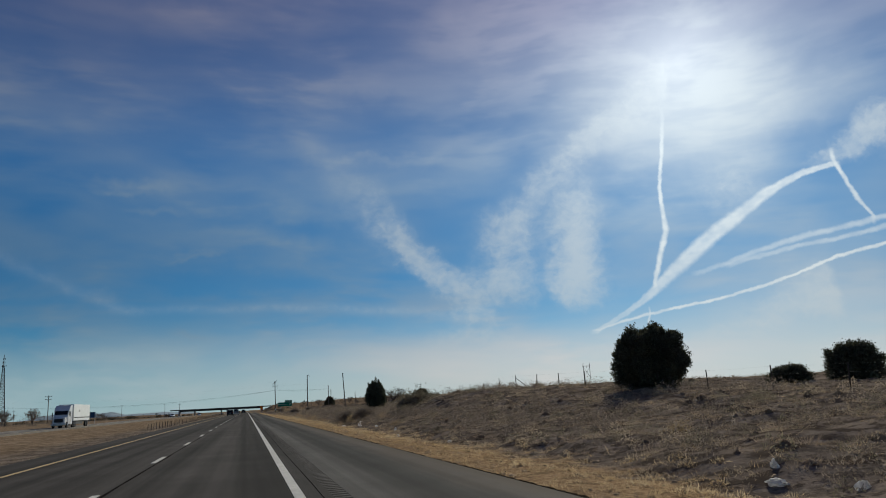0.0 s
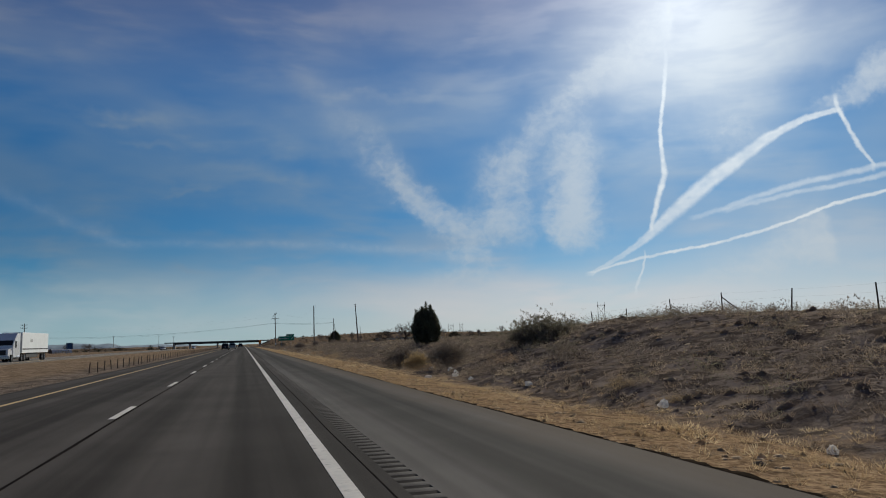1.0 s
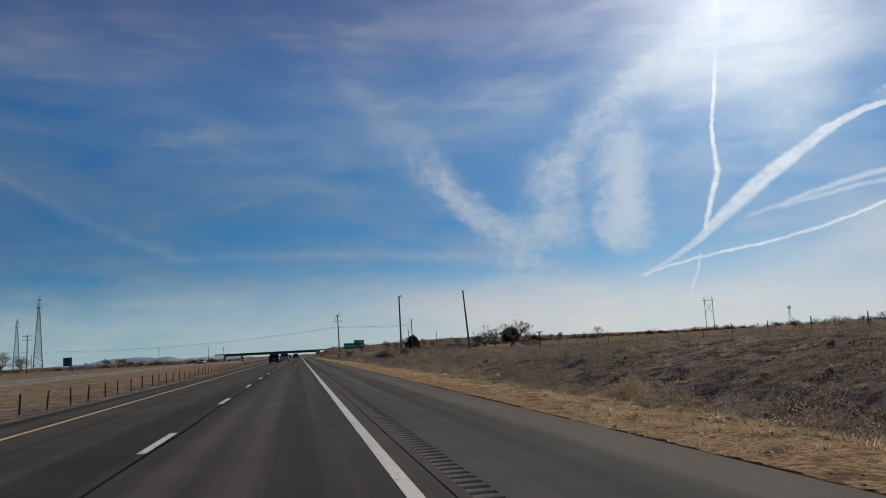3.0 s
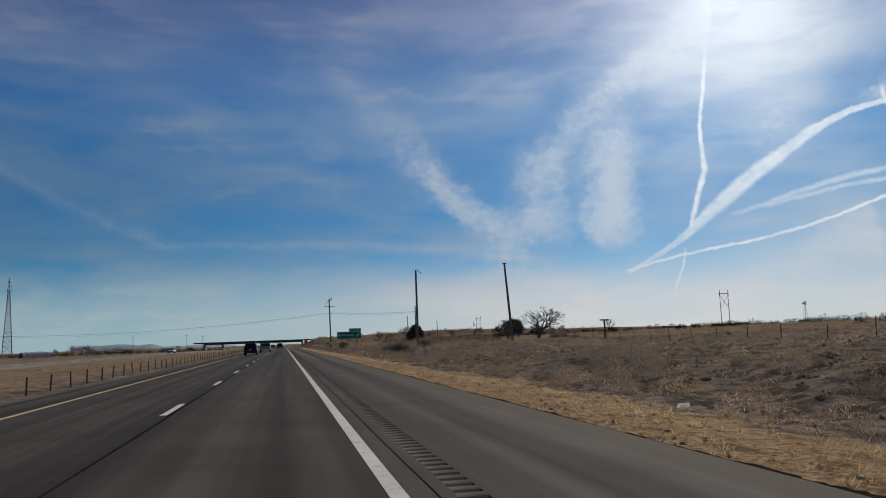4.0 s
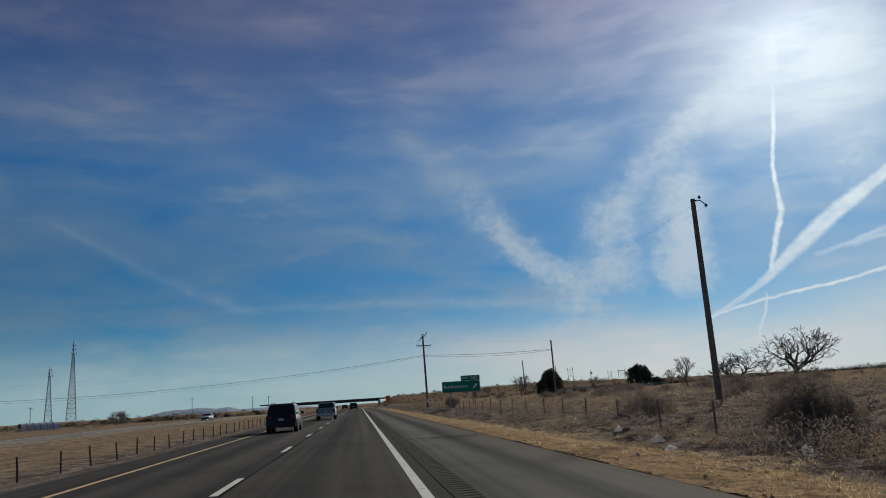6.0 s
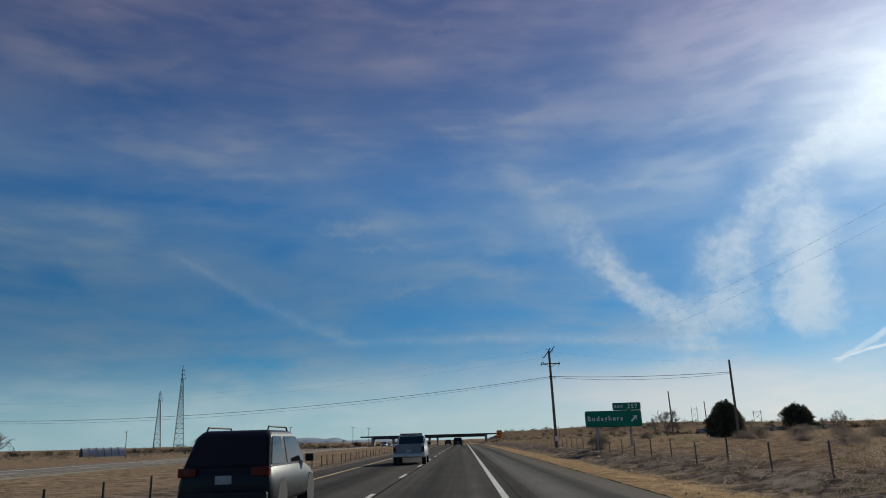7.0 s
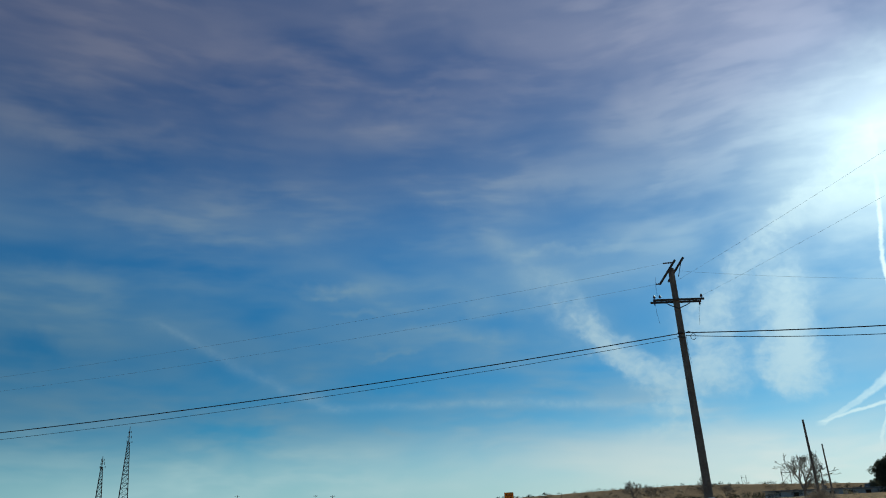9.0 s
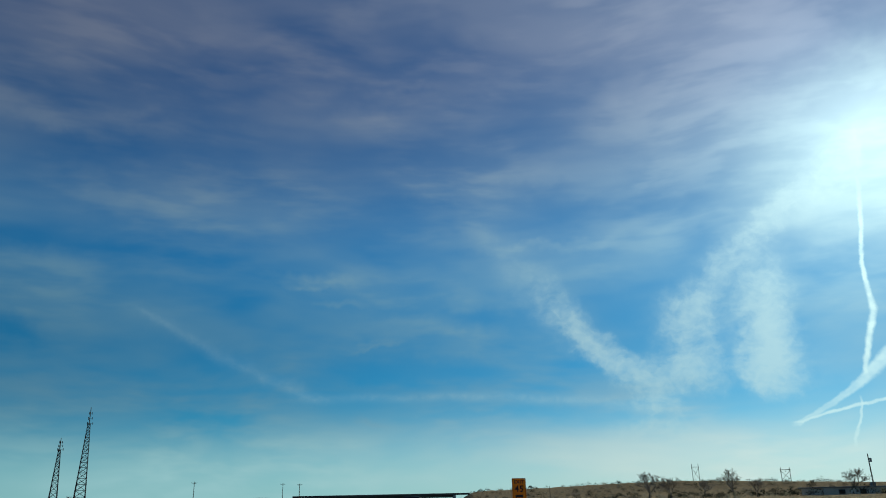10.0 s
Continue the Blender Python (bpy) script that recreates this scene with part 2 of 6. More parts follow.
# streaky high cirrus: long in azimuth, thin in height, in uneven patches
drift = W.v("ADD", deg, W.v("SCALE", W.noise(deg, 0.05, 1.5, out="Color"), 3.5))
streak = W.ramp(W.noise(W.v("MULTIPLY", drift, (0.050, 0.24, 1.0)), 1.0, 3.0, 0.50), 0.30, 0.74)
fine = W.ramp(W.noise(W.v("MULTIPLY", drift, (0.14, 0.60, 1.0)), 1.0, 3.0, 0.52), 0.35, 0.70)
ragged = W.ramp(W.noise(W.v("MULTIPLY", deg, (0.5, 1.0, 1.0)), 0.12, 3.0, 0.5), 0.36, 0.64)
streak = W.m("MULTIPLY_ADD", W.m("MULTIPLY", fine, ragged), 0.40, W.m("MULTIPLY", streak, 0.46))
streak = W.m("MULTIPLY", streak, W.m("SUBTRACT", 1.0, gap))
lumps = W.m("MULTIPLY_ADD", W.noise(W.v("MULTIPLY", deg, (1.0, 1.4, 1.0)), 0.8, 2.5, 0.55), 0.6, W.m("MULTIPLY", W.noise(deg, 0.42, 3.0, 0.5), 0.4))
ripple = W.noise(W.v("MULTIPLY", fluff, (1.3, 1.8, 1.0)), 1.0, 2.0, 0.5)
mottle = W.m("MULTIPLY_ADD", ripple, 0.40, W.m("MULTIPLY_ADD", lumps, 0.70, -0.55))
clump = W.m("MULTIPLY", W.ramp(W.m("MULTIPLY_ADD", mottle, W.ramp(dense, 0.04, 0.45), dense), 0.0, 0.98), 0.70)
wisp = W.m("MULTIPLY", wisp, W.ramp(fine, 0.0, 1.0, 0.55, 1.25))
trail = W.m("MULTIPLY", trail, W.ramp(lumps, 0.36, 0.60, 0.66, 1.0))

cosang = W.v("DOT_PRODUCT", way, tuple(sun_way), out=1)
ang = W.m("MULTIPLY", W.m("ARCCOSINE", W.m("MINIMUM", cosang, 0.999999)), 180 / math.pi)


def fall(width, power):
    return W.m("EXPONENT", W.m("MULTIPLY", W.m("POWER", W.m("DIVIDE", ang, width), power), -1.0))


near, mid, wide = fall(3.4, 1.1), fall(11.0, 1.5), fall(30.0, 1.4)

sky = W.node("ShaderNodeTexSky")
sky.sky_type, sky.sun_disc = "NISHITA", False
sky.sun_elevation, sky.sun_rotation = radians(SUN_EL), radians(SUN_AZ)
sky.altitude, sky.air_density, sky.dust_density, sky.ozone_density = 1700, 1.0, 0.35, 2.0
blue = W.mix(1.0, sky.outputs[0], SKY_TINT, "MULTIPLY")
# thin veil and horizon haze
veil_bright = W.m("ADD", W.m("MULTIPLY", wide, 3.15), W.m("MULTIPLY_ADD", mid, 1.3, 2.3))
veil = W.mix(1.0, (0.77, 1.0, 1.32), W.v("SCALE", (1.0, 1.0, 1.0), veil_bright), "MULTIPLY")
haze_bright = W.m("MULTIPLY_ADD", wide, 5.0, 4.15)
haze = W.mix(1.0, W.mix(W.ramp(wide, 0.05, 0.42), (0.76, 1.0, 1.11), (1.06, 1.0, 1.0)), W.v("SCALE", (1.0, 1.0, 1.0), haze_bright), "MULTIPLY")
low = W.m("EXPONENT", W.m("MULTIPLY", W.m("POWER", W.m("DIVIDE", W.m("MAXIMUM", el, 0.0), W.m("MULTIPLY_ADD", wide, 2.2, W.m("MULTIPLY_ADD", streak, 1.2, 3.7))), 2.8), -1.0))
high = W.ramp(el, 13.0, 34.0)
deep = W.m("MULTIPLY", W.m("SUBTRACT", 1.0, wide), W.ramp(el, 22.0, 10.0))
blue = W.mix(deep, blue, W.mix(1.0, blue, (0.54, 0.64, 0.66), "MULTIPLY"))
veil = W.mix(deep, veil, W.mix(1.0, veil, (0.66, 0.74, 0.78), "MULTIPLY"))
blue = W.mix(high, blue, W.mix(1.0, blue, (1.12, 0.74, 0.80), "MULTIPLY"))
veil = W.mix(high, veil, W.mix(1.0, veil, (0.80, 0.61, 0.69), "MULTIPLY"))
dusk = W.m("MULTIPLY", W.m("SUBTRACT", 1.0, wide), W.ramp(el, 15.0, 27.0))
blue = W.mix(dusk, blue, W.mix(1.0, blue, (0.90, 0.84, 0.88), "MULTIPLY"))
veil = W.mix(dusk, veil, W.mix(1.0, veil, (0.90, 0.84, 0.88), "MULTIPLY"))
cover = W.m("MULTIPLY_ADD", wide, 0.30, W.m("MULTIPLY_ADD", high, 0.12, W.m("MULTIPLY_ADD", streak, 0.84, -0.03)), clamp=True)
cover = both([cover, wisp, W.m("MULTIPLY", thin, 0.8)])
base = W.mix(cover, blue, veil)
base = W.mix(W.m("MULTIPLY", low, W.m("MULTIPLY_ADD", streak, 0.50, 0.66, clamp=True)), base, haze)
white_bright = W.m("ADD", W.m("MULTIPLY", wide, 3.0), W.m("MULTIPLY_ADD", mid, 2.4, 4.1))
white = W.mix(1.0, (0.93, 1.0, 1.08), W.v("SCALE", (1.0, 1.0, 1.0), white_bright), "MULTIPLY")
base = W.mix(W.m("MULTIPLY", thin, W.ramp(fine, 0.0, 1.0, 0.62, 0.92)), base, white)
base = W.mix(clump, base, white)
base = W.mix(trail, base, W.mix(1.0, white, (1.22, 1.20, 1.18), "MULTIPLY"))
glow = W.m("MULTIPLY_ADD", near, 1.2, W.m("MULTIPLY", mid, 0.50))
base = W.mix(1.0, base, W.v("SCALE", (1.0, 0.93, 0.97), glow), "ADD")
bg = W.node("ShaderNodeBackground")
W.put(bg.inputs[0], base)
bg.inputs[1].default_value = 0.1
W.put(W.node("ShaderNodeOutputWorld").inputs[0], bg.outputs[0])

# ---------------------------------------------------------------- materials


def material(name, colors, scale=1.0, rough=0.85, metal=0.0, bump=0.0, bump_scale=None, spread=(0.35, 0.65), fine=0.25, island=0.0, spec=0.3, translucent=0.0, coords="Object"):
    """colors: two or three base colours mixed by noise of two scales. island: how much each loose piece varies in brightness."""
    mat = bpy.data.materials.new(name)
    mat.use_nodes = True
    t = Tree(mat.node_tree)
    b = mat.node_tree.nodes["Principled BSDF"]
    if coords == "World":
        vec = t.node("ShaderNodeNewGeometry").outputs["Position"]
    else:
        vec = t.node("ShaderNodeTexCoord").outputs["Object"]
    big = t.ramp(t.noise(vec, scale, 5.0, 0.6), *spread)
    col = t.mix(big, colors[0], colors[1])
    small = t.noise(vec, scale * 9.0, 4.0, 0.65)
    if len(colors) > 2:
        col = t.mix(t.ramp(small, 0.52, 0.72), col, colors[2])
    col = t.mix(1.0, col, t.v("SCALE", (1.0, 1.0, 1.0), t.ramp(small, 0.2, 0.8, 1.0 - fine, 1.0 + fine)), "MULTIPLY")
    if island:
        r = t.node("ShaderNodeNewGeometry").outputs["Random Per Island"]
        col = t.mix(1.0, col, t.v("SCALE", (1.0, 1.0, 1.0), t.m("MULTIPLY_ADD", r, 2 * island, 1.0 - island)), "MULTIPLY")
    t.put(b.inputs["Base Color"], col)
    t.put(b.inputs["Roughness"], t.ramp(small, 0.2, 0.8, max(0.0, rough - 0.08), min(1.0, rough + 0.08)))
    b.inputs["Metallic"].default_value = metal
    b.inputs["Specular IOR Level"].default_value = spec
    if bump:
        n = t.node("ShaderNodeBump")
        n.inputs["Strength"].default_value = bump
        n.inputs["Distance"].default_value = 0.02
        t.put(n.inputs["Height"], t.noise(vec, bump_scale or scale * 20, 4.0, 0.6))
        t.put(b.inputs["Normal"], n.outputs[0])
    if translucent:
        tr = t.node("ShaderNodeBsdfTranslucent")
        t.put(tr.inputs[0], col)
        ms = t.node("ShaderNodeMixShader")
        ms.inputs[0].default_value = translucent
        t.put(ms.inputs[1], b.outputs[0])
        t.put(ms.inputs[2], tr.outputs[0])
        t.put(mat.node_tree.nodes["Material Output"].inputs[0], ms.outputs[0])
    return mat


def ground_material():
    mat = bpy.data.materials.new("dry_earth")
    mat.use_nodes = True
    t = Tree(mat.node_tree)
    b = mat.node_tree.nodes["Principled BSDF"]
    pos = t.node("ShaderNodeNewGeometry").outputs["Position"]
    s = t.node("ShaderNodeSeparateXYZ")
    t.put(s.inputs[0], pos)
    n1, n2, n3 = t.noise(pos, 0.09, 5.0, 0.6), t.noise(pos, 0.8, 5.0, 0.65), t.noise(pos, 9.0, 4.0, 0.7)
    n4 = t.noise(pos, 1.5, 6.0, 0.70)
    soil = t.mix(t.ramp(n1, 0.35, 0.62), (0.240, 0.190, 0.148), (0.33, 0.264, 0.206))
    soil = t.mix(t.ramp(n2, 0.40, 0.60), soil, (0.138, 0.110, 0.087))
    soil = t.mix(t.ramp(n4, 0.50, 0.57, 0.0, 0.92), soil, (0.098, 0.076, 0.058))
    soil = t.mix(t.ramp(n4, 0.46, 0.36, 0.0, 0.75), soil, (0.320, 0.262, 0.205))
    soil = t.mix(t.ramp(n3, 0.58, 0.78, 0.0, 0.35), soil, (0.26, 0.187, 0.122))
    # straw-covered verge beside the pavement, and straw in the flat fields
    edge = t.m("ADD", s.outputs[0], t.m("MULTIPLY", t.m("SUBTRACT", n2, 0.5), 7.0))
    verge = t.m("MULTIPLY", t.ramp(edge, 9.2, 7.2), t.ramp(s.outputs[0], -7.0, 4.0))
    straw = t.mix(t.ramp(n3, 0.40, 0.60), (0.25, 0.155, 0.082), (0.52, 0.355, 0.195))
    straw = t.mix(t.ramp(n4, 0.51, 0.62, 0.0, 0.75), straw, (0.135, 0.094, 0.057))
    straw = t.mix(t.ramp(n2, 0.56, 0.70, 0.0, 0.5), straw, (0.21, 0.175, 0.112))
    left = t.ramp(t.m("ADD", s.outputs[0], t.m("MULTIPLY", n2, 4.0)), -9.0, -13.0, 0.0, 0.5)
    far = t.ramp(s.outputs[0], 28.0, 60.0, 0.0, 0.22)
    flat_field = t.m("MULTIPLY", t.m("MULTIPLY", t.ramp(s.outputs[1], 228.0, 255.0), t.ramp(s.outputs[0], 12.0, 15.0)), t.ramp(n2, 0.3, 0.6, 0.3, 0.8))
    cover = t.m("MAXIMUM", t.m("MAXIMUM", verge, t.m("MAXIMUM", left, flat_field)), t.m("MULTIPLY", far, t.ramp(n1, 0.3, 0.6)))
    col = t.mix(t.m("MULTIPLY", cover, 0.85), soil, straw)
    t.put(b.inputs["Base Color"], col)
    b.inputs["Roughness"].default_value = 0.95
    b.inputs["Specular IOR Level"].default_value = 0.0
    n = t.node("ShaderNodeBump")
    n.inputs["Strength"].default_value = 0.9
    n.inputs["Distance"].default_value = 0.12
    t.put(n.inputs["Height"], t.m("MULTIPLY_ADD", n4, 0.8, t.m("MULTIPLY", n3, 0.3)))
    t.put(b.inputs["Normal"], n.outputs[0])
    return mat


def asphalt(name, a, c, rough, dusty=False):
    mat = bpy.data.materials.new(name)
    mat.use_nodes = True
    t = Tree(mat.node_tree)
    b = mat.node_tree.nodes["Principled BSDF"]
    pos = t.node("ShaderNodeNewGeometry").outputs["Position"]
    grain = t.noise(pos, 60.0, 3.0, 0.7)
    along = t.noise(t.v("MULTIPLY", pos, (1.3, 0.02, 1.0)), 1.0, 4.0, 0.6)
    patch = t.noise(pos, 0.35, 4.0, 0.6)
    col = t.mix(t.ramp(along, 0.38, 0.62), a, c)
    broad = t.noise(t.v("MULTIPLY", pos, (0.85, 0.006, 1.0)), 1.0, 3.0, 0.55)
    col = t.mix(1.0, col, t.v("SCALE", (1.0, 1.0, 1.0), t.ramp(broad, 0.34, 0.66, 0.62, 1.34)), "MULTIPLY")
    col = t.mix(1.0, col, t.v("SCALE", (1.0, 1.0, 1.0), t.ramp(patch, 0.25, 0.75, 0.86, 1.14)), "MULTIPLY")
    col = t.mix(1.0, col, t.v("SCALE", (1.0, 1.0, 1.0), t.ramp(grain, 0.2, 0.8, 0.7, 1.3)), "MULTIPLY")
    if dusty:                                # soil blown over the outer edge
        sx = t.node("ShaderNodeSeparateXYZ")
        t.put(sx.inputs[0], pos)
        wob = t.noise(t.v("MULTIPLY", pos, (1.0, 0.25, 1.0)), 1.0, 4.0, 0.6)
        tyre = t.ramp(t.m("ABSOLUTE", t.m("SUBTRACT", t.m("MULTIPLY_ADD", wob, 0.5, sx.outputs[0]), 3.35)), 0.85, 0.15, 1.0, 0.62)
        col = t.mix(1.0, col, t.v("SCALE", (1.0, 1.0, 1.0), tyre), "MULTIPLY")
        dust = t.ramp(t.m("MULTIPLY_ADD", wob, 1.2, sx.outputs[0]), 3.9, 5.1, 0.0, 0.8)
        col = t.mix(dust, col, (0.125, 0.097, 0.072))
    t.put(b.inputs["Base Color"], col)
    b.inputs["Roughness"].default_value = rough
    b.inputs["Specular IOR Level"].default_value = 0.03
    n = t.node("ShaderNodeBump")
    n.inputs["Strength"].default_value = 0.5
    n.inputs["Distance"].default_value = 0.006
    t.put(n.inputs["Height"], grain)
    t.put(b.inputs["Normal"], n.outputs[0])
    return mat


def glass(name, tint, rough=0.05):
    mat = bpy.data.materials.new(name)
    mat.use_nodes = True
    b = mat.node_tree.nodes["Principled BSDF"]
    b.inputs["Base Color"].default_value = (*tint, 1)
    b.inputs["Roughness"].default_value = rough
    b.inputs["Specular IOR Level"].default_value = 0.3
    return mat


def paint(name, color, rough=0.3, coat=0.5, metal=0.0):
    mat = material(name, [color, tuple(c * 0.9 for c in color)], 1.2, rough, metal, fine=0.06)
    mat.node_tree.nodes["Principled BSDF"].inputs["Coat Weight"].default_value = coat
    return mat


M = {
    "earth": ground_material(),
    "lane": asphalt("worn_asphalt", (0.0590, 0.0525, 0.0455), (0.0770, 0.0685, 0.0600), 0.9),
    "shoulder": asphalt("grey_asphalt", (0.0920, 0.0850, 0.0750), (0.1200, 0.1110, 0.0985), 0.9, True),
    "groove": asphalt("dark_groove", (0.040, 0.036, 0.032), (0.054, 0.049, 0.043), 0.97),
    "far_lane": asphalt("pale_asphalt", (0.200, 0.180, 0.152), (0.260, 0.235, 0.200), 0.95),
    "crumbs": material("crumbled_edge", [(0.016, 0.013, 0.010), (0.034, 0.026, 0.019)], 2.0, 0.98, island=0.5, coords="World", spec=0.0),
    "tar": material("tar", [(0.018, 0.016, 0.015), (0.03, 0.026, 0.024)], 1.0, 0.9, spec=0.0),
    "white_line": material("white_road_paint", [(0.74, 0.69, 0.60), (0.62, 0.58, 0.50), (0.34, 0.31, 0.27)], 0.6, 0.6, coords="World", fine=0.15),
    "yellow_line": material("yellow_road_paint", [(0.68, 0.46, 0.19), (0.56, 0.385, 0.165), (0.30, 0.22, 0.12)], 0.6, 0.6, coords="World", fine=0.15),
    "straw": material("straw", [(0.49, 0.350, 0.190), (0.62, 0.470, 0.280)], 0.25, 0.9, island=0.25, translucent=0.5, coords="World", spec=0.02),
    "weed": material("brown_weeds", [(0.255, 0.190, 0.138), (0.37, 0.285, 0.210)], 0.5, 0.95, island=0.25, translucent=0.48, coords="World", spec=0.02),
    "dry_grass": material("dry_grass", [(0.34, 0.265, 0.185), (0.49, 0.395, 0.285), (0.22, 0.165, 0.115)], 0.15, 0.9, island=0.22, translucent=0.5, coords="World", spec=0.02),
    "twig": material("grey_twigs", [(0.20, 0.163, 0.128), (0.285, 0.235, 0.185)], 0.8, 0.9, island=0.35, translucent=0.45, spec=0.02),
    "thicket": material("dark_twigs", [(0.180, 0.145, 0.117), (0.265, 0.216, 0.175)], 0.8, 0.9, island=0.4, translucent=0.45, spec=0.02),
    "pale_straw": material("pale_straw", [(0.56, 0.425, 0.250), (0.68, 0.535, 0.340)], 0.4, 0.9, island=0.25, translucent=0.55, coords="World", spec=0.02),
    "rust_brush": material("rusty_brush", [(0.30, 0.205, 0.122), (0.40, 0.285, 0.180)], 0.8, 0.95, island=0.3, translucent=0.5, coords="World", spec=0.02),
    "clod": material("earth_clods", [(0.30, 0.205, 0.112), (0.42, 0.300, 0.175)], 1.5, 0.95, island=0.4, coords="World", spec=0.1),
    "dark_clod": material("dark_clods", [(0.110, 0.073, 0.045), (0.170, 0.115, 0.072)], 1.5, 0.95, island=0.4, coords="World", spec=0.05),
    "rabbitbrush": material("yellow_brush", [(0.40, 0.29, 0.145), (0.50, 0.375, 0.205)], 0.8, 0.9, island=0.35, translucent=0.45, spec=0.02),
    "sage": material("sage_leaves", [(0.20, 0.175, 0.12), (0.27, 0.235, 0.16)], 0.8, 0.9, island=0.4, translucent=0.4, spec=0.02),
    "juniper": material("juniper_leaves", [(0.080, 0.082, 0.055), (0.135, 0.130, 0.085)], 1.0, 0.85, island=0.5, translucent=0.25, spec=0.02),
    "dull_sage": material("dull_sage_leaves", [(0.150, 0.132, 0.094), (0.215, 0.190, 0.138)], 0.8, 0.9, island=0.4, translucent=0.5, spec=0.02),
    "bark": material("grey_bark", [(0.095, 0.078, 0.062), (0.15, 0.125, 0.10)], 3.0, 0.92, bump=0.5),
    "pale_bark": material("pale_bark", [(0.20, 0.165, 0.132), (0.27, 0.225, 0.182)], 3.0, 0.92),
    "wood": material("weathered_wood", [(0.150, 0.115, 0.088), (0.215, 0.170, 0.132)], 1.5, 0.88, bump=0.3),
    "dark_wood": material("creosoted_wood", [(0.060, 0.045, 0.036), (0.085, 0.065, 0.05)], 1.5, 0.88, bump=0.3),
    "steel": material("galvanised_steel", [(0.38, 0.39, 0.40), (0.30, 0.31, 0.32)], 2.0, 0.5, 0.7),
    "dark_steel": material("dark_steel", [(0.055, 0.057, 0.062), (0.08, 0.082, 0.088)], 2.0, 0.6, 0.3),
    "wire": material("black_cable", [(0.02, 0.02, 0.022), (0.03, 0.03, 0.03)], 1.0, 0.6),
    "bare_wire": material("aluminium_wire", [(0.22, 0.22, 0.23), (0.28, 0.28, 0.29)], 1.0, 0.5, 0.6),
    "porcelain": material("brown_porcelain", [(0.08, 0.05, 0.04), (0.10, 0.06, 0.05)], 1.0, 0.3),
    "concrete": material("concrete", [(0.30, 0.28, 0.26), (0.38, 0.36, 0.33)], 0.5, 0.88, bump=0.2),
    "girder": material("weathered_girder", [(0.075, 0.068, 0.062), (0.10, 0.09, 0.082)], 0.8, 0.8),
    "sign_green": material("green_sign_sheeting", [(0.0, 0.215, 0.125), (0.0, 0.190, 0.110)], 0.5, 0.4, fine=0.06),
    "sign_blue": material("blue_sign_sheeting", [(0.015, 0.06, 0.16), (0.012, 0.05, 0.14)], 0.5, 0.4, fine=0.06),
    "sign_white": material("white_sheeting", [(0.84, 0.86, 0.84), (0.78, 0.80, 0.78)], 1.0, 0.4, fine=0.05),
    "sign_orange": material("amber_sheeting", [(0.80, 0.30, 0.012), (0.72, 0.26, 0.012)], 1.0, 0.45, fine=0.06, translucent=0.25),
    "black": material("black_print", [(0.02, 0.02, 0.02), (0.025, 0.025, 0.025)], 1.0, 0.5),
    "litter": material("white_plastic", [(0.92, 0.90, 0.86), (0.84, 0.81, 0.76)], 4.0, 0.6, translucent=0.6),
    "tyre": material("rubber", [(0.018, 0.018, 0.018), (0.026, 0.025, 0.024)], 4.0, 0.85),
    "rim": material("alloy", [(0.45, 0.45, 0.46), (0.38, 0.38, 0.39)], 3.0, 0.3, 0.9),
    "trim": material("black_plastic", [(0.02, 0.02, 0.021), (0.03, 0.03, 0.03)], 3.0, 0.6),
    "navy": paint("dark_blue_paint", (0.007, 0.009, 0.013), 0.45, 0.06),
    "black_car": paint("black_paint", (0.006, 0.006, 0.007), 0.45, 0.06),
    "white_car": paint("white_paint", (0.68, 0.69, 0.70)),
    "window": glass("car_glass", (0.012, 0.014, 0.016)),
    "red": material("red_lens", [(0.14, 0.010, 0.008), (0.10, 0.008, 0.007)], 2.0, 0.2),
    "lamp": material("clear_lens", [(0.62, 0.64, 0.66), (0.5, 0.52, 0.54)], 2.0, 0.15),
    "plate": material("plate_bar", [(0.45, 0.45, 0.42), (0.40, 0.40, 0.38)], 2.0, 0.5),
    # blue-grey of the distant haze is put into the hills' base colour
    "far_hill": material("haze_tinted_hills", [(0.26, 0.33, 0.38), (0.30, 0.37, 0.41)], 0.004, 0.95, coords="World"),
    "far_trees": material("dark_scrub", [(0.032, 0.038, 0.026), (0.055, 0.056, 0.038)], 0.1, 0.9, island=0.4, coords="World", spec=0.02),
    "stucco": material("pale_stucco", [(0.46, 0.42, 0.37), (0.54, 0.50, 0.44)], 0.6, 0.9),
    "roof": material("grey_roofing", [(0.16, 0.16, 0.16), (0.20, 0.20, 0.20)], 0.6, 0.85),
    "rust": material("rusty_sheet", [(0.09, 0.06, 0.045), (0.13, 0.09, 0.065)], 0.8, 0.85),
    "whitewash": material("white_sheet_metal", [(0.55, 0.56, 0.56), (0.42, 0.42, 0.41), (0.14, 0.13, 0.12)], 0.5, 0.6),
}

# ---------------------------------------------------------------- mesh helpers


def finish(bm, name, mat, smooth=False):
    me = bpy.data.meshes.new(name)
    bmesh.ops.recalc_face_normals(bm, faces=bm.faces)
    bm.to_mesh(me)
    bm.free()
    if smooth:
        me.polygons.foreach_set("use_smooth", [True] * len(me.polygons))
    me.materials.append(mat)
    return me


def part(name, bm, mat, parent, label="", smooth=False):
    ob = new(name, finish(bm, name, mat, smooth))
    ob.parent = parent
    if label:
        ob["label"] = label
    return ob


def thing(name, label, category, m, group="", kind=""):
    ob = new(name)
    ob.empty_display_size = 0.2
    ob.matrix_world = m
    return tagged(ob, label, category, group, kind)


